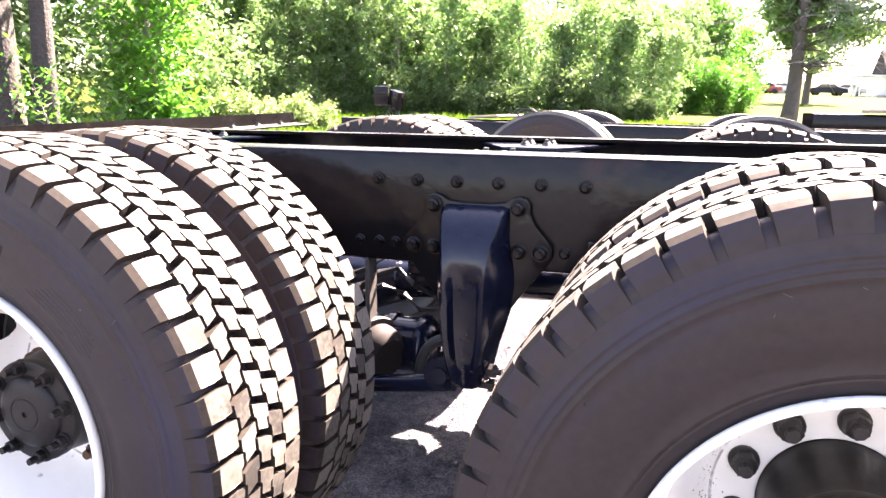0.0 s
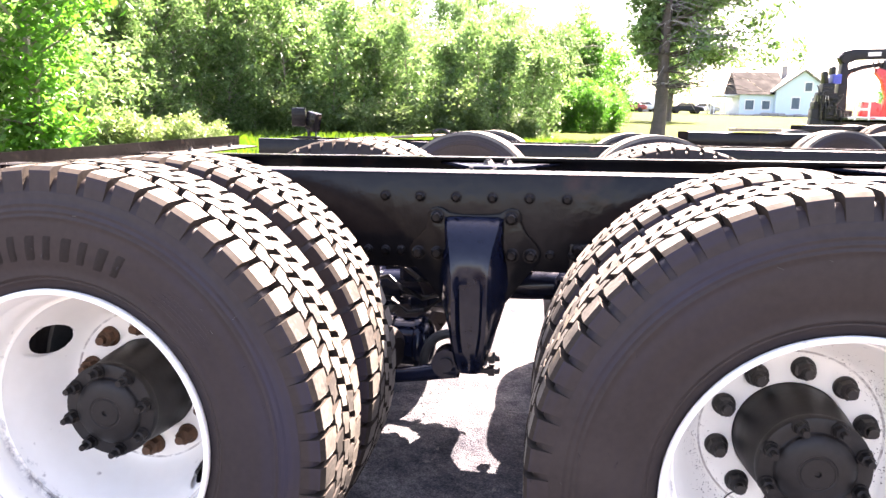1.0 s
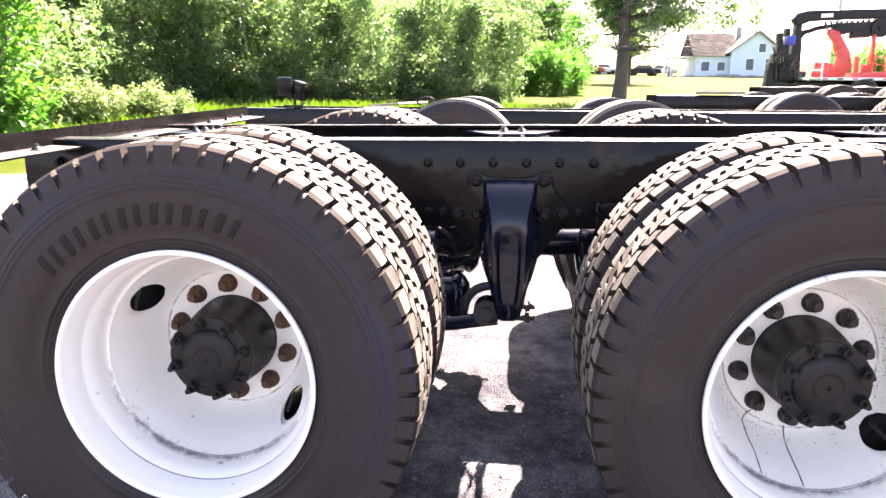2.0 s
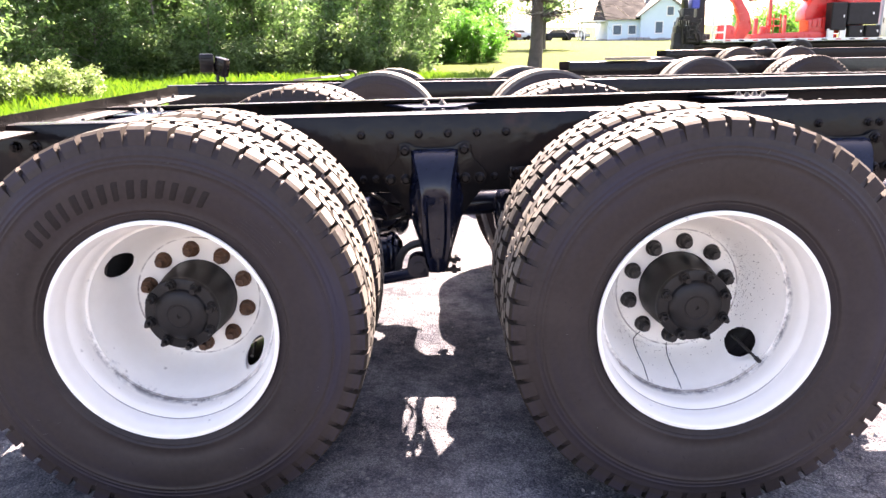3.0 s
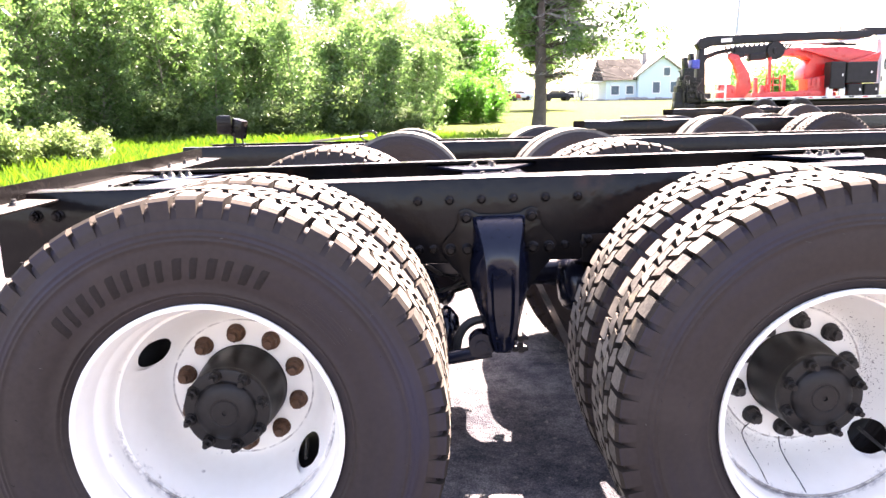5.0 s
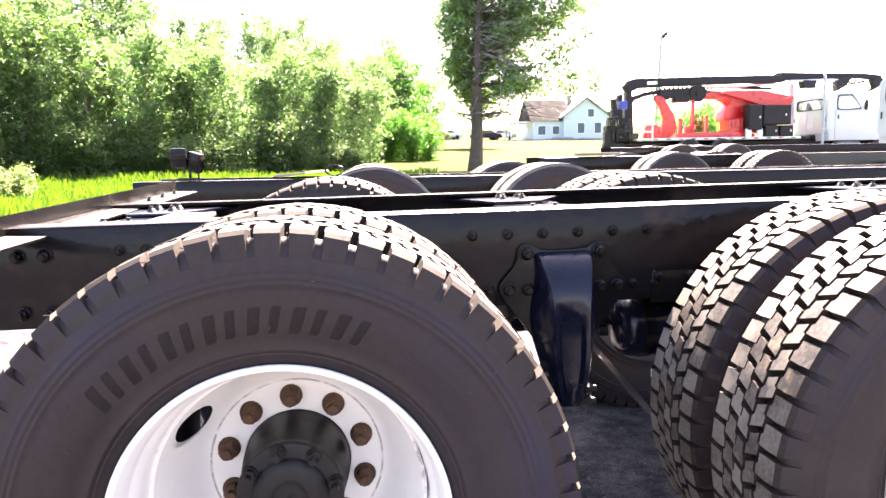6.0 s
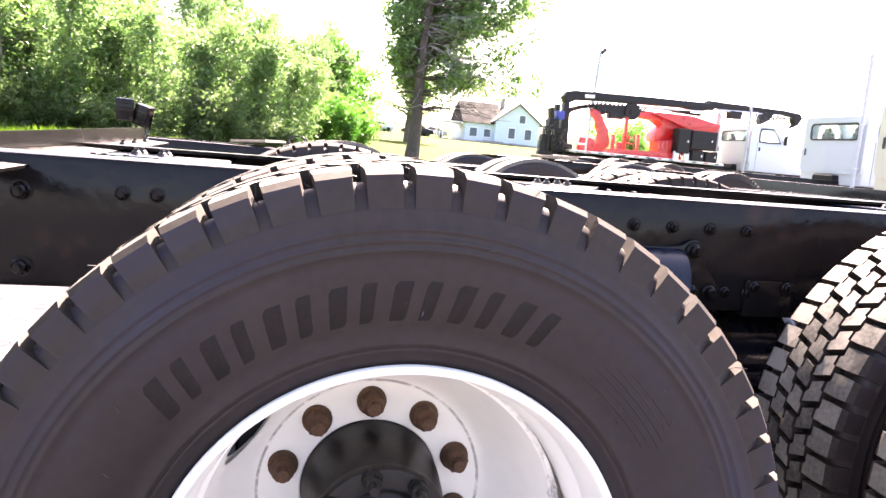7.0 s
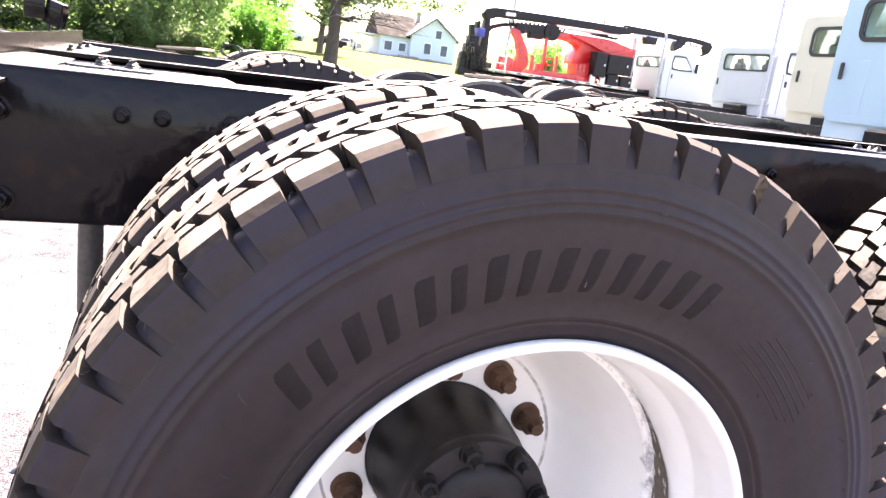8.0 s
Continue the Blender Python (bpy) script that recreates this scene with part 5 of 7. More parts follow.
def cab(parent, xb, paint, stack=0.0, z0=1.02, rear_window=(1.86, 0.42)):
    """A conventional truck cab with real openings: back wall, doors, roof, hood, glass, seats, mirrors, stack, tanks."""
    yc = (RAIL_Y + RAIL_FAR) / 2
    y0, y1 = yc - 1.25, yc + 1.25
    h, lean = 1.62, 0.09
    body = part("cab", framed(bmesh.new(), [(yc + p, z0 + h / 2 + q) for p, q in rounded(2.48, h, 0.16)],
                              [(yc + p, z0 + 1.19 + q) for p, q in rounded(*rear_window, 0.10)], "x", xb, xb + 0.06), paint, parent,
                {"white_cab_paint": "white painted truck cab", "cream_cab_paint": "cream painted truck cab"}.get(paint.name, "ice blue painted truck cab"))
    outline = [(xb + 0.05, z0 - 0.30), (xb + 0.05, z0 + 0.92), (xb + 1.80, z0 + 0.92), (xb + 2.9, z0 + 0.78), (xb + 3.15, z0 + 0.55), (xb + 3.2, z0 - 0.3)]
    bm = bmesh.new()
    loft_y(bm, outline, y0, y1, lambda z: 0.0, 0.05)
    part("lower_body", bm, paint, body)
    bm = bmesh.new()
    loft_y(bm, [(xb + 0.02, z0 + h - 0.10), (xb + 0.10, z0 + h), (xb + 0.30, z0 + h + 0.03), (xb + 1.10, z0 + h + 0.04), (xb + 1.34, z0 + h - 0.05), (xb + 1.30, z0 + h - 0.12)], y0 + 0.04, y1 - 0.04, lambda z: lean, 0.03)
    part("roof", bm, paint, body)
    for k in range(4):
        bm = bmesh.new()
        box(bm, (xb - 0.001, yc - 0.78 + 0.52 * k, z0 + 0.42), (0.008, 0.16, 0.62), 0.003)
        part("back_panel", bm, paint, body)
    seal = bmesh.new()
    framed(seal, [(yc + p, z0 + 1.19 + q) for p, q in rounded(rear_window[0] + 0.08, rear_window[1] + 0.08, 0.13)],
           [(yc + p, z0 + 1.19 + q) for p, q in rounded(rear_window[0] - 0.03, rear_window[1] - 0.03, 0.09)], "x", xb - 0.012, xb + 0.004)
    part("window_seal", seal, CABLE, body)
    bm = bmesh.new()
    prism(bm, [(yc + p, z0 + 1.19 + q) for p, q in rounded(rear_window[0], rear_window[1], 0.10)], "x", xb + 0.026, xb + 0.034)
    part("rear_window", bm, WHITE is paint and GLASS or TINT, body, "clear rear window glass")
    bm = bmesh.new()
    prism(bm, [(y0 + 0.12, z0 + 0.92), (y1 - 0.12, z0 + 0.92), (y1 - 0.16, z0 + h - 0.1), (y0 + 0.16, z0 + h - 0.1)], "x", 0.0, 0.008)
    for v in bm.verts:
        v.co.x += xb + 1.80 - (v.co.z - z0 - 0.92) * 0.68
    part("windscreen", bm, GLASS, body, "clear windscreen")
    for y in (yc - 0.60, yc + 0.60):
        bm = bmesh.new()
        box(bm, (xb + 0.32, y, z0 + 1.02), (0.16, 0.46, 0.36), 0.05)
        box(bm, (xb + 0.30, y, z0 + 1.26), (0.12, 0.26, 0.16), 0.04)
        part("seat_back", bm, CABLE, body)
    for s, y in ((-1, y0), (1, y1)):
        bm = bmesh.new()
        outer = [(xb + 0.06, z0 + 0.90), (xb + 0.06, z0 + 1.30), (xb + 0.06, z0 + h - 0.06), (xb + 0.60, z0 + h - 0.05), (xb + 1.25, z0 + h - 0.06), (xb + 1.55, z0 + 1.28), (xb + 1.80, z0 + 0.90), (xb + 0.90, z0 + 0.90)]
        inner = [(xb + 0.44, z0 + 0.98), (xb + 0.44, z0 + 1.25), (xb + 0.50, z0 + 1.50), (xb + 0.66, z0 + 1.52), (xb + 1.06, z0 + 1.52), (xb + 1.26, z0 + 1.26), (xb + 1.42, z0 + 1.00), (xb + 0.90, z0 + 0.96)]
        framed(bm, outer, inner, "y", y - 0.02 * s - 0.03 * s, y - 0.02 * s + 0.015 * s)
        for v in bm.verts:
            v.co.y -= s * lean * max(0.0, v.co.z - z0 - 0.9) / 0.8
        part("door_top", bm, paint, body)
        bm = bmesh.new()
        prism(bm, inner, "y", y - 0.026 * s, y - 0.020 * s)
        for v in bm.verts:
            v.co.y -= s * lean * max(0.0, v.co.z - z0 - 0.9) / 0.8
        part("side_window", bm, GLASS, body, "clear door glass")
        bm = bmesh.new()
        mx, mz = xb + 0.92, z0 + 1.26
        framed(bm, [(mx + (p - mx) * 1.10, mz + (q - mz) * 1.14) for p, q in inner], [(mx + (p - mx) * 0.95, mz + (q - mz) * 0.92) for p, q in inner], "y", y - 0.02 * s + 0.016 * s, y - 0.02 * s + 0.024 * s)
        for v in bm.verts:
            v.co.y -= s * lean * max(0.0, v.co.z - z0 - 0.9) / 0.8
        part("window_seal", bm, CABLE, body)
        bm = bmesh.new()
        box(bm, (xb + 0.33, y, z0 + 0.35), (0.014, 0.008, 1.15), 0.0)
        part("door_gap", bm, CABLE, body)
        bm = bmesh.new()
        box(bm, (xb + 0.45, y + s * 0.015, z0 + 0.66), (0.07, 0.04, 0.17), 0.012)
        part("door_handle", bm, CABLE, body)
        bm = bmesh.new()
        box(bm, (xb - 0.015, yc + s * 1.08, z0 + 0.60), (0.035, 0.05, 0.20), 0.01)
        part("grab_handle", bm, CABLE, body)
        bm = bmesh.new()
        box(bm, (xb + 1.50, y + s * 0.22, z0 + 1.12), (0.08, 0.20, 0.42), 0.03)
        rod(bm, (xb + 1.50, y, z0 + 1.05), (xb + 1.50, y + s * 0.16, z0 + 1.05), 0.012, 0.012, 8)
        part("mirror", bm, CABLE, body)
        bm = bmesh.new()
        rod(bm, (xb + 0.55, y - s * 0.28, 0.58), (xb + 1.55, y - s * 0.28, 0.58), 0.26, 0.26, 28)
        part("fuel_tank", bm, ALU, parent, "brushed aluminium fuel tank")
        for i in range(2):
            bm = bmesh.new()
            box(bm, (xb + 1.0, y - s * 0.04, 0.42 + 0.26 * i), (0.7, 0.20, 0.035), 0.008)
            part("step", bm, ALU, parent)
        w = bmesh.new()
        lathe(w, [(0.27, -0.13), (0.40, -0.15), (0.50, -0.13), (0.52, -0.08), (0.52, 0.08), (0.50, 0.13), (0.40, 0.15), (0.27, 0.13)], 48)
        bmesh.ops.recalc_face_normals(w, faces=w.faces)
        part("steer_tyre", w, RUBBER, parent, at=pose(xb + 2.45, y - s * 0.16, 0.52))
    if stack:
        top = z0 + h + stack
        bm = bmesh.new()
        tube(bm, [(xb - 0.12, y0 + 0.10, 0.75), (xb - 0.12, y0 + 0.10, 1.6), (xb - 0.12, y0 + 0.10, top - 0.2), (xb - 0.13, y0 + 0.10, top - 0.08), (xb - 0.16, y0 + 0.10, top)], 0.054, 14)
        pipe = part("exhaust_pipe", bm, PIPE, parent, "tall pale exhaust stack")
        for z in (1.35, z0 + 1.35):
            bm = bmesh.new()
            rod(bm, (xb - 0.12, y0 + 0.10, z), (xb - 0.12, y0 + 0.10, z + 0.03), 0.060, 0.060, 14)
            box(bm, (xb - 0.04, y0 + 0.10, z + 0.015), (0.12, 0.03, 0.025), 0.004)
            part("clamp", bm, ALU, pipe)
    bm = bmesh.new()
    box(bm, (xb + 0.45, yc, z0 - 0.16), (1.3, 0.8, 0.24), 0.03)
    part("cab_mount", bm, BLACK, parent)
    return body


def parked(dx, dy, x_rear, xb, treads, paint, label, stack=0.0, lift=0.0):
    t = chassis("truck", label, pose(dx, dy, rise(dx + 1, dy + 1)), x_rear, xb - dx + 2.9, treads, bolts=False, group="parked truck chassis")
    cab(t, xb - dx, paint, stack, 1.02 + lift)
    return t


truck_b = parked(0.22, 4.25, -1.95, 7.06, (RIB_ME, RIB_ME), ICE, "ice-blue-cabbed truck with long bare black frame and ribbed tyres", lift=0.10)
parked(4.1, 7.75, -1.6, 9.74, (RIB_ME, TREAD_ME), CREAM, "cream-cabbed truck with bare black frame on the yard", lift=0.17)
parked(8.1, 16.6, -1.6, 15.08, (TREAD_ME, RIB_ME), WHITE, "white-cabbed truck with bare frame and very tall exhaust stack", 1.62, 0.17)


def tail_lamps(parent):
    """A pair of dark work lamps on a short bracket at the frame's rear end."""
    bm = bmesh.new()
    box(bm, (-1.50, RAIL_Y + 0.04, 1.006), (0.18, 0.09, 0.012), 0.003)
    rod(bm, (-1.50, RAIL_Y + 0.04, 1.005), (-1.50, RAIL_Y + 0.04, 1.17), 0.012, 0.012, 10)
    tube(bm, bend((-1.43, RAIL_Y + 0.04, 1.005), (-1.43, RAIL_Y + 0.04, 1.09), (-1.51, RAIL_Y + 0.04, 1.10), 6), 0.008, 8)
    bracket = part("lamp_bracket", bm, STEEL, parent, "black lamp bracket")
    for dx, dz, ry, rz in ((-0.085, 0.0, 0, 12), (0.045, -0.035, 14, -32)):
        bm = bmesh.new()
        box(bm, (0, 0, 0), (0.125, 0.075, 0.160), 0.012, seg=2)
        for i in range(4):
            box(bm, (0, -0.038, -0.045 + 0.03 * i), (0.10, 0.012, 0.008), 0.002)
        lampo = part("work_lamp", bm, FRAME, bracket, "square dark work lamp", at=pose(-1.50 + dx, RAIL_Y + 0.04, 1.175 + dz, 0, ry, rz))
        bm = bmesh.new()
        box(bm, (0, 0.037, 0), (0.098, 0.006, 0.115), 0.004)
        part("lens", bm, DARKGLASS, lampo)


tail_lamps(truck_b)
# its frame rides lower on the springs than the near truck's
for ob in truck_b.children:
    if ob.name.split(".")[0] in ("frame_rail", "crossmember", "lamp_bracket", "suspension_hanger"):
        ob.location.z -= 0.055


def board_on_frame():
    bm = bmesh.new()
    box(bm, (0, 0, 0), (0.27, 0.95, 0.020), 0.004)
    z = 0.945 + rise(1.2, 5.25) + 0.019
    single("board", bm, BOARD, "pale weathered board lying across a truck frame", "board", at=pose(-0.40, 5.28, z + 0.004, 0, -4.5, -9))
    bm = bmesh.new()
    pts = []
    for i in range(26):
        a = i * 0.55
        pts.append((0.07 * math.cos(a) * (1 + 0.2 * math.sin(a * 2.3)), 0.04 * math.sin(a * 0.6), 0.055 + 0.045 * math.sin(a)))
    tube(bm, pts, 0.006, 6)
    single("cable_coil", bm, CABLE, "loose coil of black cable resting on a frame rail", "cable", at=pose(-0.10, 4.80, z - 0.019 - 0.004))
    bm = bmesh.new()
    box(bm, (0, 0, 0), (0.55, 0.30, 0.04), 0.004)
    single("plank", bm, BOARD, "short weathered plank on the frame rail of a parked truck", "board", at=pose(3.3, 8.3, 1.0 + rise(5.1, 8.75) + 0.022, 0, 0, 5))


board_on_frame()


# ---- the loader truck ----
def loader_truck():
    g = rise(13, 33)
    t = thing("loader_truck", "red and black loader truck with folded boom and white cab", "truck", at=pose(0.08, 32.1, g - 0.15) @ Matrix.Scale(1.17, 4), group="parked truck chassis")
    yc = (RAIL_Y + RAIL_FAR) / 2
    for y, s in ((RAIL_Y, 1), (RAIL_FAR, -1)):
        part("frame_rail", rail_bmesh(10.0, 22.2, y, s), FRAME, t, "black steel channel rail")
    for x in (13.0, 14.4):
        for y, turn in ((0.0, 0), (RAIL_Y + RAIL_FAR, 180)):
            outer_wheel(t, pose(x, y, AXLE_Z, 0, 0, turn), RIB_ME, NUT_BLACK, 0, 0, detail=False)
        axle(t, x)
    cab(t, 18.8, WHITE, 0.75, 1.17, (1.86, 0.38))
    front, rnd = yc - 0.95, random.Random(8)

    def lp(name, mat, label=""):
        """Start a part of the superstructure; returns its empty mesh and the closing call."""
        bm = bmesh.new()
        return bm, lambda parent=t: part(name, bm, mat, parent, label)

    def plate(name, mat, poly, y0, y1, label="", bevel=0.015):
        bm, done = lp(name, mat, label)
        prism(bm, poly, "y", y0, y1, bevel=bevel)
        return done()

    def hose(a, b, c, r=0.026, parent=t):
        bm, done = lp("hose", CABLE)
        tube(bm, bend(a, b, c, 7), r, 6)
        return done(parent)

    # deck with a pale marked edge
    bm, done = lp("deck", ALU, "pale metal deck")
    box(bm, (14.5, yc, 1.02), (7.4, 2.3, 0.09), 0.01)
    deck = done()
    bm, done = lp("side_rail", TRIM, "white side rail")
    box(bm, (14.5, yc - 1.17, 1.03), (7.3, 0.04, 0.10), 0.01)
    edge = done(deck)
    for i in range(13):
        bm, done = lp("marker", RED if i % 2 else BLACK)
        box(bm, (11.1 + 0.56 * i, yc - 1.193, 1.03), (0.20, 0.012, 0.045), 0.0)
        done(edge)
    # rear column of the crane with its valve bank, seat box and hoses
    bm, done = lp("tower", BLACK, "black crane column")
    prism(bm, [(10.62, 0.95), (11.02, 0.95), (10.98, 2.2), (10.92, 3.05), (10.72, 3.05), (10.66, 2.2)], "y", yc - 0.30, yc + 0.10, bevel=0.03)
    box(bm, (10.82, yc - 0.1, 1.15), (0.75, 0.7, 0.35), 0.04)
    rod(bm, (10.82, yc - 0.36, 3.18), (10.82, yc + 0.14, 3.18), 0.17, 0.17, 20)
    tower = done()
    for x, z, sx, sz, m, nm in ((10.22, 1.95, 0.42, 0.62, BLACK, "seat_box"), (10.05, 1.45, 0.55, 0.34, BLACK, "valve_bank"), (10.42, 1.15, 0.60, 0.40, BLACK, "oil_tank"), (10.48, 2.42, 0.30, 0.34, BLUE, "blue_box")):
        bm, done = lp(nm, m)
        box(bm, (x, yc - 0.40, z), (sx, 0.5, sz), 0.04, seg=2)
        body = done(tower)
        for i in range(3):
            bm, done = lp("rib", m)
            box(bm, (x, yc - 0.665, z - sz * 0.3 + sz * 0.3 * i), (sx * 0.8, 0.03, sz * 0.09), 0.005)
            done(body)
    bm, done = lp("backrest", BLACK)
    box(bm, (10.12, yc - 0.40, 2.45), (0.16, 0.42, 0.50), 0.05, pose(0, 0, 0, 0, -8, 0), seg=2)
    done(tower)
    for k in range(18):
        x0, z0 = 9.85 + rnd.random() * 1.0, 0.75 + rnd.random() * 0.8
        hose((x0, yc - 0.68, z0), (x0 + rnd.uniform(-0.4, 0.4), yc - 0.82, z0 + 0.5), (x0 + rnd.uniform(-0.2, 0.3), yc - 0.66, z0 + rnd.uniform(0.2, 0.7)), 0.024, tower)
    for x, z, sx, sz in ((9.88, 1.02, 0.34, 0.70), (10.10, 0.80, 0.85, 0.30), (9.98, 1.72, 0.22, 0.46), (10.45, 1.62, 0.26, 0.60), (10.40, 2.72, 0.16, 0.30)):
        bm, done = lp("crane_casting", BLACK)
        box(bm, (x, yc - 0.55 + 0.1 * z, z), (sx, 0.42, sz), 0.05, pose(0, 0, 0, 0, 9 * math.sin(7 * x), 0), seg=2)
        done(tower)
    for k in range(5):
        bm, done = lp("lever", ALU)
        rod(bm, (9.88 + 0.09 * k, yc - 0.66, 1.60), (9.86 + 0.09 * k, yc - 0.70, 1.82), 0.010, 0.010, 6)
        done(tower)
    # main boom, inner lift link, jib and folded grapple
    bm, done = lp("boom", BLACK, "thick black knuckle boom")
    prism(bm, [(10.58, 3.20), (10.75, 3.42), (11.05, 3.50), (14.0, 3.46), (17.25, 3.36), (17.45, 3.26), (17.40, 3.08), (16.6, 3.02), (15.9, 3.10), (12.4, 3.14), (11.2, 3.12), (11.0, 3.02), (10.72, 2.95)], "y", yc - 0.30, yc + 0.04, bevel=0.03)
    boom = done()
    plate("name_plate", TRIM, [(11.55, 3.24), (11.98, 3.24), (11.98, 3.38), (11.55, 3.38)], yc - 0.312, yc - 0.303, bevel=0.0).parent = boom
    bm, done = lp("lift_link", BLACK, "black bent lift link")
    tube(bm, [(10.88, yc - 0.12, 2.50), (11.05, yc - 0.12, 2.72), (11.45, yc - 0.12, 2.86), (12.1, yc - 0.12, 2.98)], [0.10, 0.10, 0.09, 0.08], 10)
    done()
    plate("jib", BLACK, [(17.1, 3.40), (17.3, 3.50), (20.6, 3.30), (21.25, 3.20), (21.35, 3.02), (21.2, 2.98), (20.4, 3.12), (17.5, 3.18)], yc + 0.07, yc + 0.27, "black jib arm")
    bm, done = lp("jib_cylinder", ALU, "hydraulic cylinder")
    rod(bm, (17.7, yc + 0.0, 3.12), (19.4, yc + 0.0, 3.10), 0.05, 0.05, 12)
    rod(bm, (19.3, yc + 0.0, 3.10), (20.3, yc + 0.0, 3.08), 0.028, 0.028, 12)
    done()
    for poly in ([(19.6, 3.16), (20.1, 3.18), (19.85, 2.80), (19.55, 2.62), (19.5, 2.85)], [(20.9, 3.02), (21.3, 3.05), (21.15, 2.70), (20.85, 2.55), (20.7, 2.60), (21.0, 2.76)], [(18.2, 3.14), (18.75, 3.12), (18.70, 2.78), (18.25, 2.80)]):
        plate("grapple", BLACK, poly, yc - 0.05, yc + 0.30, "black folded grapple", 0.02)
    for k in range(4):
        hose((19.3 + 0.3 * k, yc - 0.02, 3.05), (19.6 + 0.25 * k, yc - 0.05, 2.55 + 0.1 * k), (20.0 + 0.28 * k, yc, 3.0), 0.03)
    # valve block, reel and looping hoses below the boom
    bm, done = lp("valve_block", BLACK, "black valve block")
    box(bm, (12.75, yc - 0.30, 2.84), (1.5, 0.34, 0.36), 0.04)
    box(bm, (12.95, yc - 0.36, 2.60), (0.7, 0.3, 0.30), 0.05)
    box(bm, (12.2, yc - 0.36, 2.70), (0.5, 0.3, 0.22), 0.04)
    done(boom)
    bm, done = lp("hose_reel", BLACK, "black hose reel")
    rod(bm, (13.62, yc - 0.55, 2.78), (13.62, yc - 0.20, 2.78), 0.34, 0.34, 28)
    rod(bm, (13.62, yc - 0.60, 2.78), (13.62, yc - 0.54, 2.78), 0.12, 0.12, 16)
    done(boom)
    for k in range(12):
        a = 11.7 + 0.19 * k
        hose((a, yc - 0.34, 3.10), (a + 0.2, yc - 0.42, 2.25 + 0.16 * (k % 3)), (a + 0.55, yc - 0.36, 3.05), 0.036, boom)
    bm, done = lp("boom_cylinder", ALU, "hydraulic cylinder")
    rod(bm, (14.0, yc - 0.36, 3.02), (15.8, yc - 0.36, 2.98), 0.06, 0.06, 12)
    rod(bm, (15.7, yc - 0.36, 2.98), (17.0, yc - 0.36, 3.00), 0.032, 0.032, 12)
    done(boom)
    for xa, xb_, za in ((14.9, 16.4, 2.96), (15.6, 16.9, 2.88)):
        bm, done = lp("boom_plate", BLACK)
        box(bm, ((xa + xb_) / 2, yc - 0.20, za), (xb_ - xa, 0.26, 0.09), 0.02, pose(0, 0, 0, 0, 4, 0))
        done(boom)
    # red working parts on the deck
    red = "bright red painted steel"
    arm = plate("lifting_arm", RED, [(11.95, 1.08), (12.35, 1.08), (12.62, 1.45), (12.50, 2.0), (12.05, 2.70), (11.72, 2.80), (11.68, 2.62), (11.90, 2.35), (12.10, 1.80)], front + 0.10, front + 0.35, red)
    for k in range(4):
        plate("arm_rib", RED, [(11.86 + 0.07 * k, 2.50 - 0.25 * k), (12.05 + 0.09 * k, 2.60 - 0.27 * k), (12.10 + 0.09 * k, 2.52 - 0.27 * k), (11.92 + 0.07 * k, 2.42 - 0.25 * k)], front + 0.05, front + 0.10, "", 0.0).parent = arm
    plate("red_bracket", RED, [(11.30, 1.08), (11.95, 1.08), (11.95, 1.52), (11.75, 1.62), (11.35, 1.60)], front + 0.05, front + 0.4, red)
    for x, top, w in ((12.72, 1.85, 0.14), (12.95, 1.55, 0.30), (13.25, 2.60, 0.11), (13.85, 1.95, 0.10)):
        plate("red_post", RED, [(x, 1.08), (x + w, 1.08), (x + w * 0.9, top), (x + w * 0.1, top)], front + 0.12, front + 0.30, red)
    bm, done = lp("guard_rail", RED, "red guard rail")
    for x in (13.30, 13.58, 13.86):
        rod(bm, (x, front + 0.05, 1.20), (x, front + 0.05, 1.98), 0.022, 0.022, 8)
    for z in (1.55, 1.80):
        rod(bm, (13.30, front + 0.05, z), (13.86, front + 0.05, z), 0.022, 0.022, 8)
    done()
    plate("winch_bed", RED, [(12.7, 1.08), (16.2, 1.08), (16.2, 1.22), (15.1, 1.32), (12.7, 1.26)], front, front + 0.8, red)
    side = plate("body_side", RED, [(15.10, 1.24), (17.3, 1.24), (17.3, 1.75), (16.7, 2.05), (15.35, 1.80), (15.05, 1.75)], front + 0.15, front + 0.9, red)
    for k in range(7):
        plate("stake", RED, [(15.2 + 0.2 * k, 1.50), (15.30 + 0.2 * k, 1.50), (15.30 + 0.2 * k, 1.76), (15.2 + 0.2 * k, 1.76)], front + 0.09, front + 0.15, "", 0.0).parent = side
    plate("body_wedge", RED, [(15.02, 1.75), (15.6, 1.80), (16.9, 2.20), (17.8, 2.40), (17.9, 2.72), (16.6, 2.98), (14.1, 2.98), (14.0, 2.72), (15.0, 2.66), (15.25, 2.52), (15.0, 2.1)], yc - 0.35, yc + 0.45, red)
    plate("stop_arm", RED, [(14.7, 2.88), (14.85, 2.96), (16.6, 2.46), (16.5, 2.32)], front + 0.25, front + 0.40, red)
    plate("stop_arm", RED, [(15.6, 2.05), (15.7, 2.16), (17.7, 2.72), (17.7, 2.56)], front + 0.42, front + 0.52, red)
    bm, done = lp("pulley", BLACK)
    rod(bm, (16.35, front + 0.05, 2.22), (16.35, front + 0.25, 2.22), 0.16, 0.16, 20)
    done(side)
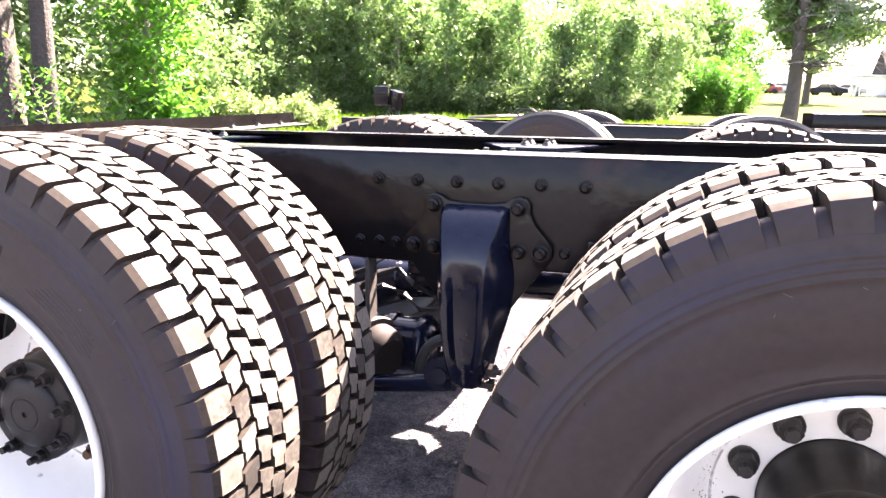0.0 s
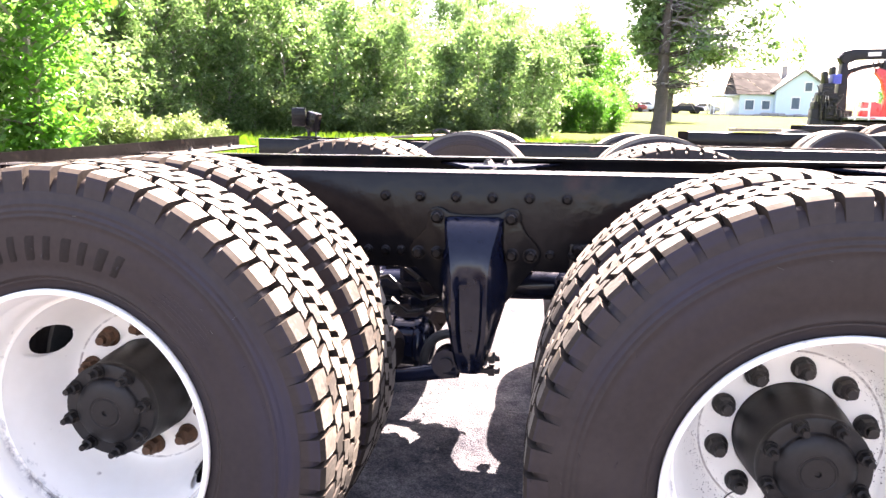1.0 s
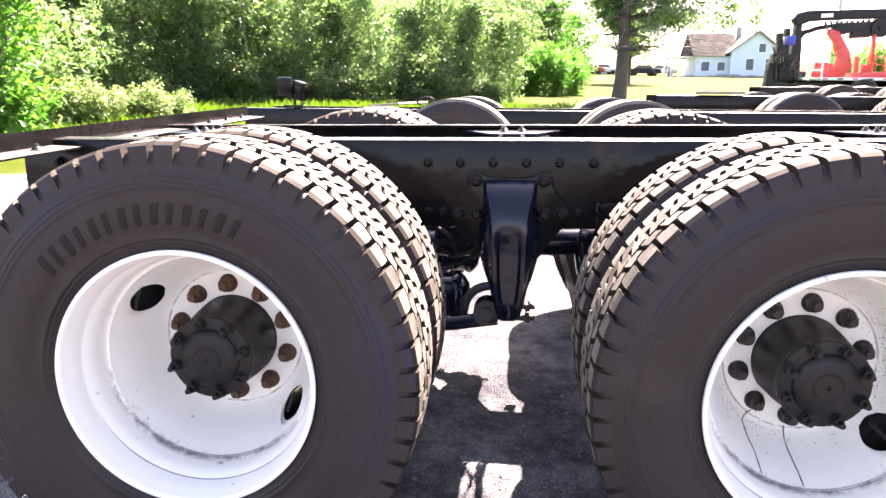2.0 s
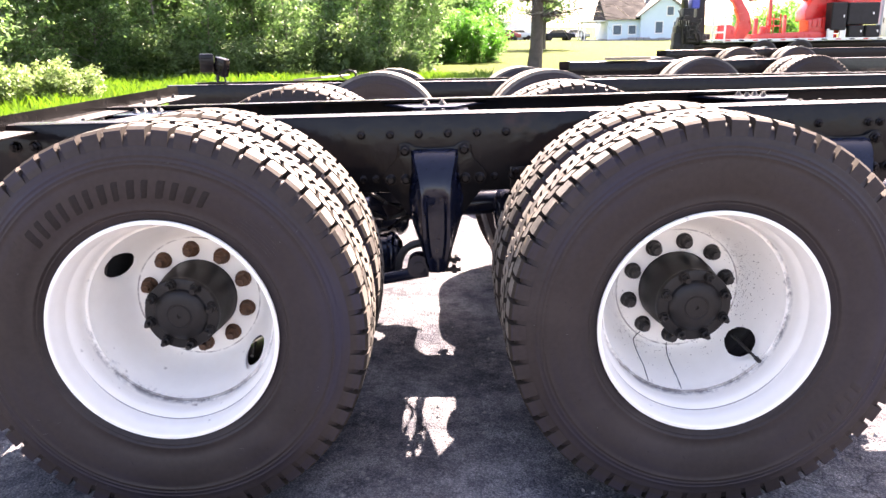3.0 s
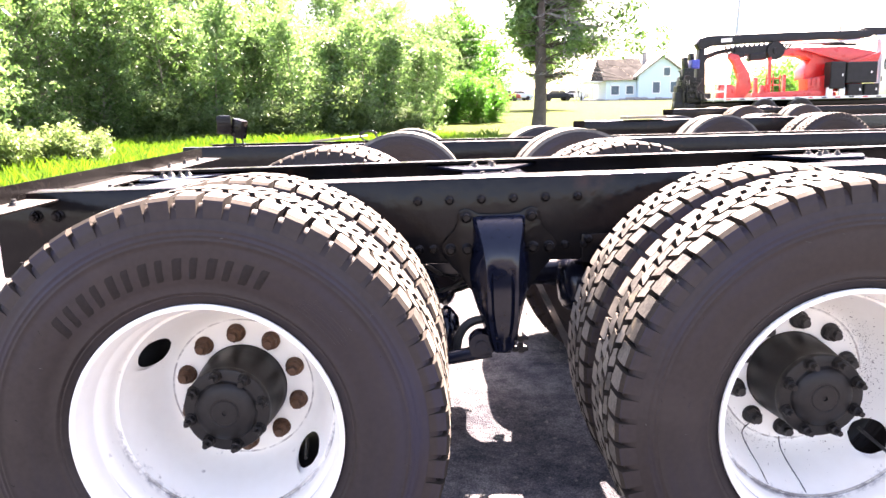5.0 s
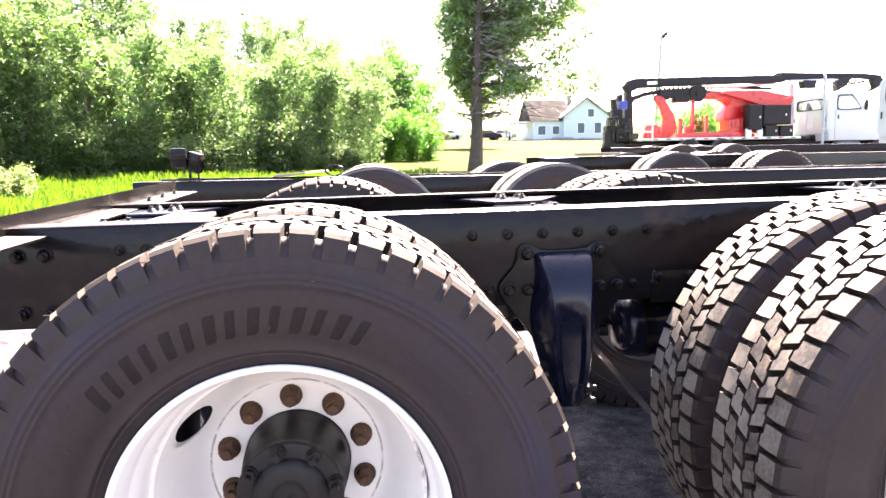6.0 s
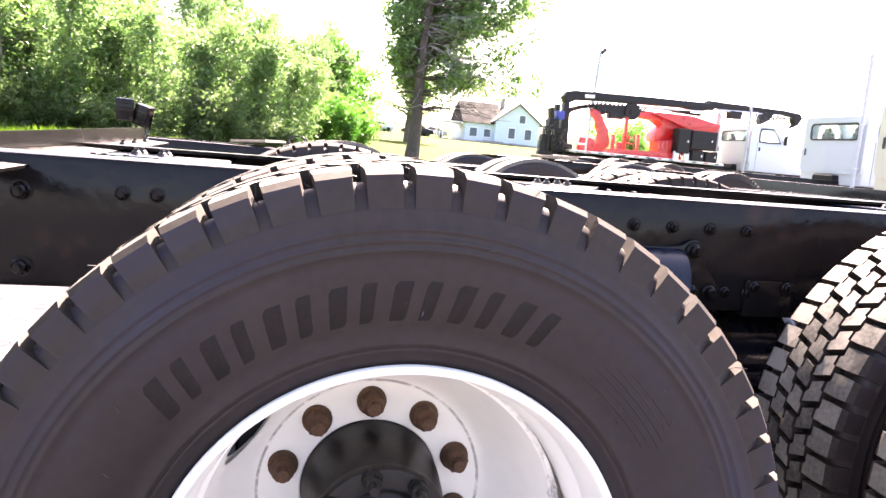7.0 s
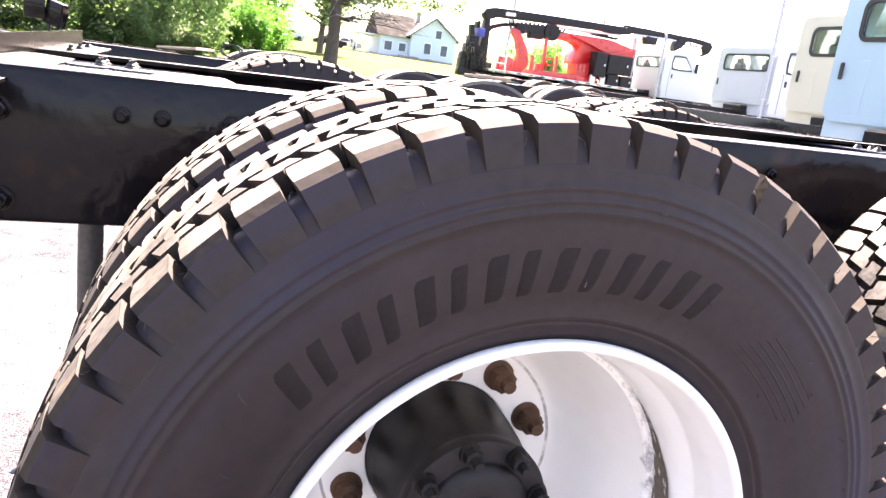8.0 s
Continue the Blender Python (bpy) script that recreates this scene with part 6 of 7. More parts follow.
    # tall black tool boxes with pale panels below
    for x, w, z0, z1 in ((16.30, 0.62, 1.35, 2.36), (17.28, 1.26, 1.55, 2.34), (17.05, 0.60, 1.08, 1.52), (17.72, 0.60, 1.08, 1.52)):
        bm, done = lp("tool_box", BLACK, "black steel tool box")
        box(bm, (x, front - 0.02, (z0 + z1) / 2), (w, 0.5, z1 - z0), 0.02)
        tb = done()
        bm, done = lp("door", BLACK)
        box(bm, (x, front - 0.275, (z0 + z1) / 2), (w - 0.08, 0.016, z1 - z0 - 0.08), 0.004)
        door = done(tb)
        bm, done = lp("latch", ALU)
        box(bm, (x + w * 0.3, front - 0.29, (z0 + z1) / 2), (0.06, 0.02, 0.09), 0.004)
        done(door)
    for x in (16.05, 16.55):
        bm, done = lp("panel", TRIM, "pale panel")
        box(bm, (x, front - 0.16, 1.24), (0.26, 0.10, 0.34), 0.02)
        done()
    # ladder at the back of the deck
    bm, done = lp("ladder", TRIM, "white deck ladder")
    for x in (10.99, 11.44):
        box(bm, (x, yc - 1.24, 1.62), (0.06, 0.06, 1.35), 0.008)
    lad = done()
    for i in range(5):
        bm, done = lp("rung", TRIM)
        box(bm, (11.215, yc - 1.24, 1.05 + 0.28 * i), (0.40, 0.055, 0.06), 0.008)
        done(lad)
    # pale air-intake post on the far corner behind the cab
    bm, done = lp("intake_post", PIPE, "pale upright pipe behind the cab")
    rod(bm, (18.42, yc + 0.75, 0.95), (18.42, yc + 0.75, 3.15), 0.11, 0.11, 16)
    rod(bm, (18.42, yc + 0.75, 3.15), (18.38, yc + 0.75, 3.35), 0.11, 0.06, 16)
    done()
    # the boom climbs slightly towards the cab and its jib reaches further
    for ob in [boom] + list(boom.children) + [o for o in t.children if o.name.split(".")[0] in ("jib", "jib_cylinder", "grapple", "hose")]:
        for v in ob.data.vertices:
            v.co.z += 0.042 * max(0.0, v.co.x - 11.5)
            if v.co.x > 17.0:
                v.co.x = 17.0 + (v.co.x - 17.0) * 1.17
    # the bed's load sits a little further back than drawn above
    for ob in t.children:
        if ob.name.split(".")[0] in ("body_side", "body_wedge", "stop_arm", "tool_box", "panel", "winch_bed", "guard_rail", "deck"):
            ob.location.x, ob.scale.x = (0.42 if ob.name[:4] in ("tool", "pane") else 0.642), 0.94
        if ob.name.split(".")[0] in ("body_wedge", "stop_arm"):
            ob.location.x, ob.scale.x = -0.76, 1.04
    return t


loader_truck()

# ---- trees, shrubs and grass ----
def leaf_cloud(rnd, clumps, per, size, verts, faces, flat=0.6):
    """Single leaves as small folded quads, thick round clump centres. clumps: (centre, radius)."""
    for c, r in clumps:
        for _ in range(per):
            d = Vector((rnd.gauss(0, 1), rnd.gauss(0, 1), rnd.gauss(0, 1))).normalized() * (r * rnd.random() ** 0.45)
            p = c + Vector((d.x, d.y, d.z * 0.8))
            s = size * rnd.uniform(0.6, 1.3)
            a = rnd.uniform(0, 6.283)
            tilt = rnd.gauss(0, flat)
            u = Vector((math.cos(a), math.sin(a), -0.55 + rnd.gauss(0, 0.40))).normalized()
            w = u.cross(Vector((rnd.gauss(0, 0.5), rnd.gauss(0, 0.5), 1))).normalized()
            o = len(verts)
            k = u.cross(w) * (s * 0.12 * tilt)
            verts += [p - u * s * 0.66, p + w * s * 0.27 + k, p + u * s * 0.72, p - w * s * 0.27 + k]
            faces.append((o, o + 1, o + 2, o + 3))


def limb(bm, rnd, a, way, length, r, n=6, droop=0.0, curl=0.25, sides=6):
    """A tapering, slightly crooked branch; returns its points."""
    pts, rad, p, d = [], [], Vector(a), Vector(way).normalized()
    for i in range(n + 1):
        pts.append(p.copy())
        rad.append(max(r * (1 - 0.85 * i / n), 0.004))
        d = (d + Vector((rnd.gauss(0, curl), rnd.gauss(0, curl), rnd.gauss(0, curl) - droop)) * 0.35).normalized()
        p = p + d * (length / n)
    tube(bm, pts, rad, sides)
    return pts


def tree(name, label, at, seed, height, spread, leaf_mat, size=0.13, limbs=26, per=70, low=0.12, trunk_r=0.07, bark=None, group="", shape=0.75, crown_r=0.42, category="tree"):
    """A young tree: stem, side limbs and a leafy crown with gaps."""
    rnd = random.Random(seed)
    t = thing(name, label, category, at=at, group=group)
    bm = bmesh.new()
    stem = limb(bm, rnd, (0, 0, -0.1), (0, 0, 1), height * 0.95, trunk_r, 10, curl=0.10, sides=8)
    clumps = []
    for i in range(limbs):
        f = low + (0.98 - low) * (i + rnd.random()) / limbs
        k = min(int(f * 10), 9)
        base = stem[k].lerp(stem[k + 1], f * 10 - k)
        reach = spread * (math.sin(math.pi * min(1.0, (1 - f) * shape + 0.14)) ** 0.8) * rnd.uniform(0.45, 1.15)
        a = i * 2.4 + rnd.uniform(-0.6, 0.6)
        pts = limb(bm, rnd, base, (math.cos(a), math.sin(a), 0.35 + 0.6 * f), max(reach, 0.2), trunk_r * (0.42 - 0.28 * f), 4, curl=0.35, sides=4)
        for q in pts[1:]:
            for _ in range(2):
                clumps.append((q + Vector((rnd.gauss(0, 0.18), rnd.gauss(0, 0.18), rnd.gauss(0, 0.18))), crown_r * rnd.uniform(0.4, 1.1)))
    for i in range(7):
        clumps.append((stem[-1] + Vector((rnd.gauss(0, 0.10), rnd.gauss(0, 0.10), -0.12 * i + 0.15)), 0.16 + 0.03 * i))
    part("trunk", bm, bark or TWIG, t, "thin grey-brown stem and limbs")
    verts, faces = [], []
    leaf_cloud(rnd, clumps, per, size, verts, faces)
    part("crown", raw_mesh("crown", verts, faces, leaf_mat, 180), leaf_mat, t, "green leaves")
    return t


def put(proto, x, y, s=1.0, turn=0.0, stretch=1.0):
    c = copy_thing(proto, pose(x, y, rise(x, y), 0, 0, turn))
    c.scale = (s, s, s * stretch)
    return c


WOOD = "trees along the edge of the meadow"
rnd_place = random.Random(21)
protos = [
    tree("poplar_tree", "slender young poplar with small bright green leaves", pose(-6.5, 34.0, rise(-6.5, 34)), 1, 6.8, 1.5, LEAF, 0.105, 66, 17, 0.03, 0.06, group=WOOD, crown_r=0.30),
    tree("poplar_tree", "slender young poplar with dense dark green foliage", pose(-9.3, 28.5, rise(-9.3, 28.5)), 2, 6.6, 1.6, LEAF_DARK, 0.105, 66, 17, 0.03, 0.06, group=WOOD, crown_r=0.30),
    tree("maple_tree", "broad young maple with sunlit green crown", pose(-2.6, 39.0, rise(-2.6, 39)), 3, 5.6, 2.1, LEAF, 0.12, 62, 18, 0.03, 0.07, group=WOOD, shape=0.85, crown_r=0.37),
    tree("maple_tree", "broad dark green maple at the edge of the wood", pose(0.9, 41.0, rise(0.9, 41)), 4, 5.4, 2.2, LEAF_DARK, 0.12, 62, 18, 0.02, 0.07, group=WOOD, shape=0.85, crown_r=0.37),
]
LINE = ((-11.8, 15.5), (-11.6, 18.2), (-11.2, 20.6), (-10.9, 22.9), (-10.3, 25.2), (-8.8, 30.4), (-7.6, 32.2), (-5.2, 35.6), (-4.0, 37.6), (-1.2, 40.0), (-0.2, 41.2), (2.0, 42.2), (2.9, 43.4))
for i, (x, y) in enumerate(LINE):
    put(protos[(i * 3 + 1) % 4], x + rnd_place.uniform(-0.3, 0.3), y + rnd_place.uniform(-0.3, 0.3), rnd_place.uniform(0.92, 1.08) * (1.05 if y < 33 else 0.9), rnd_place.uniform(0, 360), rnd_place.uniform(0.95, 1.1))
for i in range(15):
    f = i / 14
    x, y = -15.0 + 15.5 * f * f + 2.0 * f + rnd_place.uniform(-0.6, 0.6), 18.0 + 28 * f + rnd_place.uniform(-0.6, 0.6)
    put(protos[(i * 5 + 2) % 4], x, y, rnd_place.uniform(1.05, 1.2) * (1.1 if f < 0.55 else 0.92), rnd_place.uniform(0, 360), rnd_place.uniform(1.0, 1.12))
for i in range(11):
    f = i / 10
    x, y = -18.5 + 17.5 * f + rnd_place.uniform(-0.8, 0.8), 22 + 27 * f + rnd_place.uniform(-0.8, 0.8)
    put(protos[(i * 7 + 1) % 2], x, y, rnd_place.uniform(1.15, 1.3) * (1.15 if f < 0.5 else 0.95), rnd_place.uniform(0, 360), rnd_place.uniform(1.0, 1.1))
# undergrowth that closes the foot of the wood
under = tree("undergrowth_bush", "dense dark green undergrowth below the trees", pose(-8.6, 25.0, rise(-8.6, 25.0)), 7, 2.0, 1.5, LEAF, 0.10, 36, 17, 0.02, 0.03, group="undergrowth bushes", shape=0.95, crown_r=0.42, category="bush")
for i in range(16):
    f = (i + 0.5) / 16
    x, y = -11.8 + 13.6 * f ** 1.35 + rnd_place.uniform(-0.9, 0.6), 16.0 + 23.0 * f + rnd_place.uniform(-0.8, 1.0)
    put(under, x, y, rnd_place.uniform(0.5, 0.95), rnd_place.uniform(0, 360), rnd_place.uniform(0.8, 1.5))
for i in range(24):
    f = (i + 0.5) / 24
    x, y = -12.2 + 14.0 * f ** 1.35 + rnd_place.uniform(-0.7, 0.5), 16.6 + 23.5 * f + rnd_place.uniform(-0.8, 1.2)
    put(protos[(i * 3) % 4], x, y, rnd_place.uniform(0.5, 0.82), rnd_place.uniform(0, 360), rnd_place.uniform(0.9, 1.2))
# the front row, leafy to the ground
front = [
    tree("alder_tree", "young alder with coarse sunlit green leaves to the ground", pose(-8.4, 24.4, rise(-8.4, 24.4)), 61, 5.2, 1.45, LEAF, 0.15, 54, 8, 0.03, 0.05, group=WOOD, shape=0.85, crown_r=0.40),
    tree("alder_tree", "young alder with coarse deep green leaves to the ground", pose(-6.9, 24.9, rise(-6.9, 24.9)), 62, 5.0, 1.35, LEAF_DARK, 0.15, 54, 8, 0.03, 0.05, group=WOOD, shape=0.8, crown_r=0.38),
]
for i in range(11):
    f = i / 10
    put(front[i % 2], -6.0 + 6.6 * f + rnd_place.uniform(-0.3, 0.3), 25.0 + 2.6 * f + rnd_place.uniform(-0.7, 1.4), (0.95 - 0.25 * f) * rnd_place.uniform(0.82, 1.12), rnd_place.uniform(0, 360), rnd_place.uniform(0.9, 1.1))
put(front[0], -10.0, 23.8, 1.0, 80)
bramble = tree("bramble_bush", "low green bramble at the foot of the trees", pose(-5.4, 23.6, rise(-5.4, 23.6)), 9, 0.9, 0.8, BRAMBLE, 0.085, 30, 22, 0.02, 0.02, group="undergrowth bushes", shape=0.95, crown_r=0.28, category="bush")
for i in range(13):
    f = i / 12
    put(bramble, -8.4 + 8.8 * f + rnd_place.uniform(-0.4, 0.4), 23.0 + 3.0 * f + rnd_place.uniform(-0.4, 0.8), rnd_place.uniform(0.6, 1.5), rnd_place.uniform(0, 360), rnd_place.uniform(0.7, 1.3))
# light green bush at the end of the row, and a paler tree behind it
bush = tree("lime_bush", "rounded yellow-green bush glowing in the sun", pose(3.1, 36.6, rise(3.1, 36.6)), 11, 1.9, 1.5, LEAF_SUN, 0.12, 34, 20, 0.03, 0.03, group="lime bushes", shape=0.95, crown_r=0.4, category="bush")
put(bush, 2.0, 36.9, 0.95, 80)
put(bush, 4.1, 37.6, 0.75, 160)
for x, y, k in ((17.4, 37.6, 1.0), (19.3, 38.1, 1.25), (21.0, 38.6, 0.9)):
    put(bush, x, y, k, 60 * x)
pale = tree("ash_tree", "light yellow-green young tree behind the row", pose(5.2, 50, rise(5.2, 50)), 12, 5.0, 2.2, LEAF_SUN, 0.17, 50, 16, 0.08, 0.08, group=WOOD, shape=0.85, crown_r=0.6)
put(pale, 2.6, 46.0, 1.15, 70)
put(pale, 2.6, 43.0, 1.08, 200)
put(protos[3], 1.2, 38.4, 0.92, 310)
put(protos[2], -0.6, 37.6, 0.95, 130)
# cream-tipped shrubs and the near broadleaf tree by the yard
shrub = tree("flowering_shrub", "pale cream-green flowering shrub in rough grass", pose(-7.75, 14.75, rise(-7.75, 14.75)), 14, 0.58, 0.66, FLOWER, 0.07, 34, 26, 0.04, 0.02, group="cream shrubs", shape=0.95, crown_r=0.26, category="shrub")
for x, y, s in ((-8.6, 14.3, 1.05), (-9.4, 14.0, 1.15), (-7.1, 15.1, 0.8), (-10.3, 13.6, 1.1)):
    put(shrub, x, y, s, rnd_place.uniform(0, 360))
broad = tree("broadleaf_tree", "leafy broadleaf tree with large bright green leaves", pose(-7.3, 9.3, rise(-7.3, 9.3)), 17, 6.2, 2.1, LEAF_SUN, 0.14, 60, 18, 0.03, 0.09, group=WOOD, shape=0.9, crown_r=0.5)
put(protos[3], -9.4, 11.8, 1.2, 40, 1.2)
put(protos[2], -8.6, 7.2, 1.2, 120, 1.2)
put(protos[1], -10.5, 9.6, 1.3, 120, 1.1)
put(under, -9.2, 13.2, 1.2, 50)
put(under, -7.9, 7.6, 1.1, 150)
put(under, -9.9, 6.0, 1.2, 210)


def old_trunks():
    """Two thick bare trunks of tall trees whose crowns are above."""
    rnd = random.Random(31)
    for x, y, r, lean in ((-6.50, 5.60, 0.24, -0.04), (-6.07, 5.80, 0.135, 0.0)):
        t = thing("old_tree", "thick grey-barked trunk of an old tree at the yard's edge", "tree", at=pose(x, y, rise(x, y)), group="old trees")
        bm = bmesh.new()
        n, prev = 18, None
        for i in range(13):
            z = -0.1 + 0.68 * i
            rr = r * (1.25 - 0.25 * min(1, i / 2)) * (1 - 0.045 * i)
            ring = []
            for k in range(n):
                a = 2 * math.pi * k / n
                w = 1 + 0.07 * math.sin(5 * a + i) + rnd.uniform(-0.03, 0.03)
                ring.append(bm.verts.new((rr * w * math.cos(a) + lean * z, rr * w * math.sin(a), z)))
            if prev:
                for k in range(n):
                    bm.faces.new((prev[k], prev[(k + 1) % n], ring[(k + 1) % n], ring[k]))
            prev = ring
        bm.faces.new(prev)
        clumps = []
        for i in range(16):
            a = rnd.uniform(0, 6.28)
            pts = limb(bm, rnd, (lean * 5, 0, 3.3 + 0.25 * i), (math.cos(a), math.sin(a), 0.5), rnd.uniform(1.5, 2.6), 0.06, 5)
            clumps += [(q, rnd.uniform(0.4, 0.75)) for q in pts[2:]]
        part("trunk", bm, SHADED_BARK, t, "thick ridged bark, darkened as in shade")
        verts, faces = [], []
        leaf_cloud(rnd, clumps, 110, 0.16, verts, faces)
        part("crown", raw_mesh("crown", verts, faces, LEAF, 180), LEAF, t, "green leaves high above")


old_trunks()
tree("sapling", "thin bright green sapling beside the old trunks", pose(-5.85, 5.75, rise(-5.85, 5.75)), 33, 1.55, 0.14, LEAF_SUN, 0.065, 16, 3, 0.35, 0.012, crown_r=0.14)


def yard_tree():
    """The tall tree on the meadow: ridged leaning trunk, leafy crown with bare grey twigs on one side."""
    rnd = random.Random(41)
    x0, y0 = 4.42, 27.0
    t = thing("tall_tree", "tall meadow tree with leafy crown and bare grey lower twigs", "tree", at=pose(x0, y0, rise(x0, y0)))
    bm = bmesh.new()
    n, prev, axis = 16, None, []
    for i in range(19):
        z = -0.1 + 0.55 * i
        c = Vector((0.034 * z + 0.05 * math.sin(z * 1.1), 0.02 * z, z))
        axis.append(c)
        rr = (0.245 + 0.07 * max(0, 1 - i / 2)) * (1 - 0.035 * i)
        ring = []
        for k in range(n):
            a = 2 * math.pi * k / n
            w = 1 + 0.06 * math.sin(4 * a + 0.5 * i) + rnd.uniform(-0.04, 0.04)
            ring.append(bm.verts.new(c + Vector((rr * w * math.cos(a), rr * w * math.sin(a), 0))))
        if prev:
            for k in range(n):
                bm.faces.new((prev[k], prev[(k + 1) % n], ring[(k + 1) % n], ring[k]))
        prev = ring
    bm.faces.new(prev)
    clumps = []
    for i in range(250):
        k = 4 + int(14 * i / 250)
        a = rnd.uniform(0, 6.28) if i % 3 else rnd.gauss(0.3, 0.7)
        up = rnd.uniform(-0.2, 0.5) + 0.35 * (k - 4) / 14
        reach = (3.6 + 2.2 * math.cos(a)) * (1 - 0.3 * math.sin(a) ** 2) * rnd.uniform(0.12, 1.0) ** 0.5 * (0.62 + 0.38 * math.sin(min(1.0, (k - 3) / 7) * 1.57))
        sparse = math.sin(a) < -0.25 and abs(math.cos(a)) < 0.9
        if sparse:
            reach *= 0.5
        pts = limb(bm, rnd, axis[k], (math.cos(a), math.sin(a), up), reach, 0.032, 6, droop=0.02, sides=4)
        bare = (math.cos(a) > 0.2 and k < 11 and rnd.random() < 0.15) or (sparse and rnd.random() < 0.75)
        for q in pts[2:]:
            if not bare and q.z > 2.9 and not (q.y < 0.25 and abs(q.x - axis[k].x) < 0.7):
                for _ in range(2):
                    clumps.append((q + Vector((rnd.gauss(0, 0.15), rnd.gauss(0, 0.15), rnd.gauss(0, 0.15))), rnd.uniform(0.32, 0.55)))
    part("trunk", bm, BARK, t, "ridged grey-brown trunk and limbs")
    bm = bmesh.new()
    for i in range(320):
        k = rnd.randint(4, 15)
        a = rnd.uniform(-1.7, 0.7)
        base = axis[k] + Vector((math.cos(a), math.sin(a), 0.1)) * rnd.uniform(0.2, 3.0)
        limb(bm, rnd, base, (math.cos(a + rnd.gauss(0, 0.5)), math.sin(a), rnd.uniform(-0.5, 0.3)), rnd.uniform(0.6, 1.9), 0.017, 5, droop=0.22, curl=0.5, sides=3)
    for i in range(16):
        a = 3.14 + rnd.gauss(0, 0.4)
        limb(bm, rnd, axis[rnd.randint(6, 13)], (math.cos(a), math.sin(a), 0.1), rnd.uniform(2.0, 3.2), 0.02, 7, curl=0.4, sides=4)
    part("twig", bm, TWIG, t, "bare grey drooping twigs", kind="stuff")
    verts, faces = [], []
    leaf_cloud(rnd, clumps, 36, 0.17, verts, faces)
    part("crown", raw_mesh("crown", verts, faces, LEAF, 180), LEAF, t, "green leaves with gaps")


yard_tree()
back = tree("spreading_tree", "dark-trunked spreading tree near the parked cars", pose(9.6, 62, rise(9.6, 62)), 51, 9.0, 4.0, LEAF, 0.26, 50, 16, 0.25, 0.3, BARK, WOOD, 0.85, 0.9)
put(back, 33.0, 66.0, 0.40, 200)
put(back, 36.5, 68.0, 0.36, 20)


def rough_grass():
    """Tall weeds in front of the wood, one mass of thin blades."""
    rnd = random.Random(61)
    verts, faces = [], []
    for i in range(52000):
        x, y = rnd.uniform(-15, 2.5), rnd.uniform(9.0, 24.0)
        if y - 0.8 * x < 12.0 + rnd.uniform(-0.6, 0.8) or x > 1.5 + 0.1 * (y - 10):
            continue
        z = rise(x, y)
        h = rnd.uniform(0.14, 0.42) * (0.75 + 0.5 * noise.noise(Vector((x * 0.6, y * 0.6, 0))))
        a = rnd.uniform(0, 6.28)
        w = rnd.uniform(0.008, 0.020)
        dx, dy = math.cos(a), math.sin(a)
        bx, by = rnd.gauss(0, 0.3) * h, rnd.gauss(0, 0.3) * h
        o = len(verts)
        verts += [(x - dx * w, y - dy * w, z - 0.01), (x + dx * w, y + dy * w, z - 0.01), (x + dx * w * 0.7 + bx * 0.4, y + dy * w * 0.7 + by * 0.4, z + h * 0.6), (x + bx, y + by, z + h)]
        faces += [(o, o + 1, o + 2), (o, o + 2, o + 3)]
    ob = new("rough_grass", raw_mesh("rough_grass", verts, faces, BLADE, 180))
    tagged(ob, "tall bright green weeds and grass in front of the trees", "grass", kind="stuff")


rough_grass()


# the belt of trees stands a little further round than set out above
belt = Matrix.Translation((0.4, -1.6, 0)) @ pose(0, 0, 0, 0, 0, 0.85) @ Matrix.Translation((-0.4, 1.6, 0))
for ob in bpy.data.objects:
    if not ob.parent and ob.name.split(".")[0] in ("poplar_tree", "maple_tree", "alder_tree", "ash_tree", "lime_bush", "bramble_bush", "undergrowth_bush", "flowering_shrub"):
        x, y = ob.location.x, ob.location.y
        spot = belt @ Vector((x, y, 0))
        ob.location = (spot.x, spot.y, ob.location.z + rise(spot.x, spot.y) - rise(x, y))


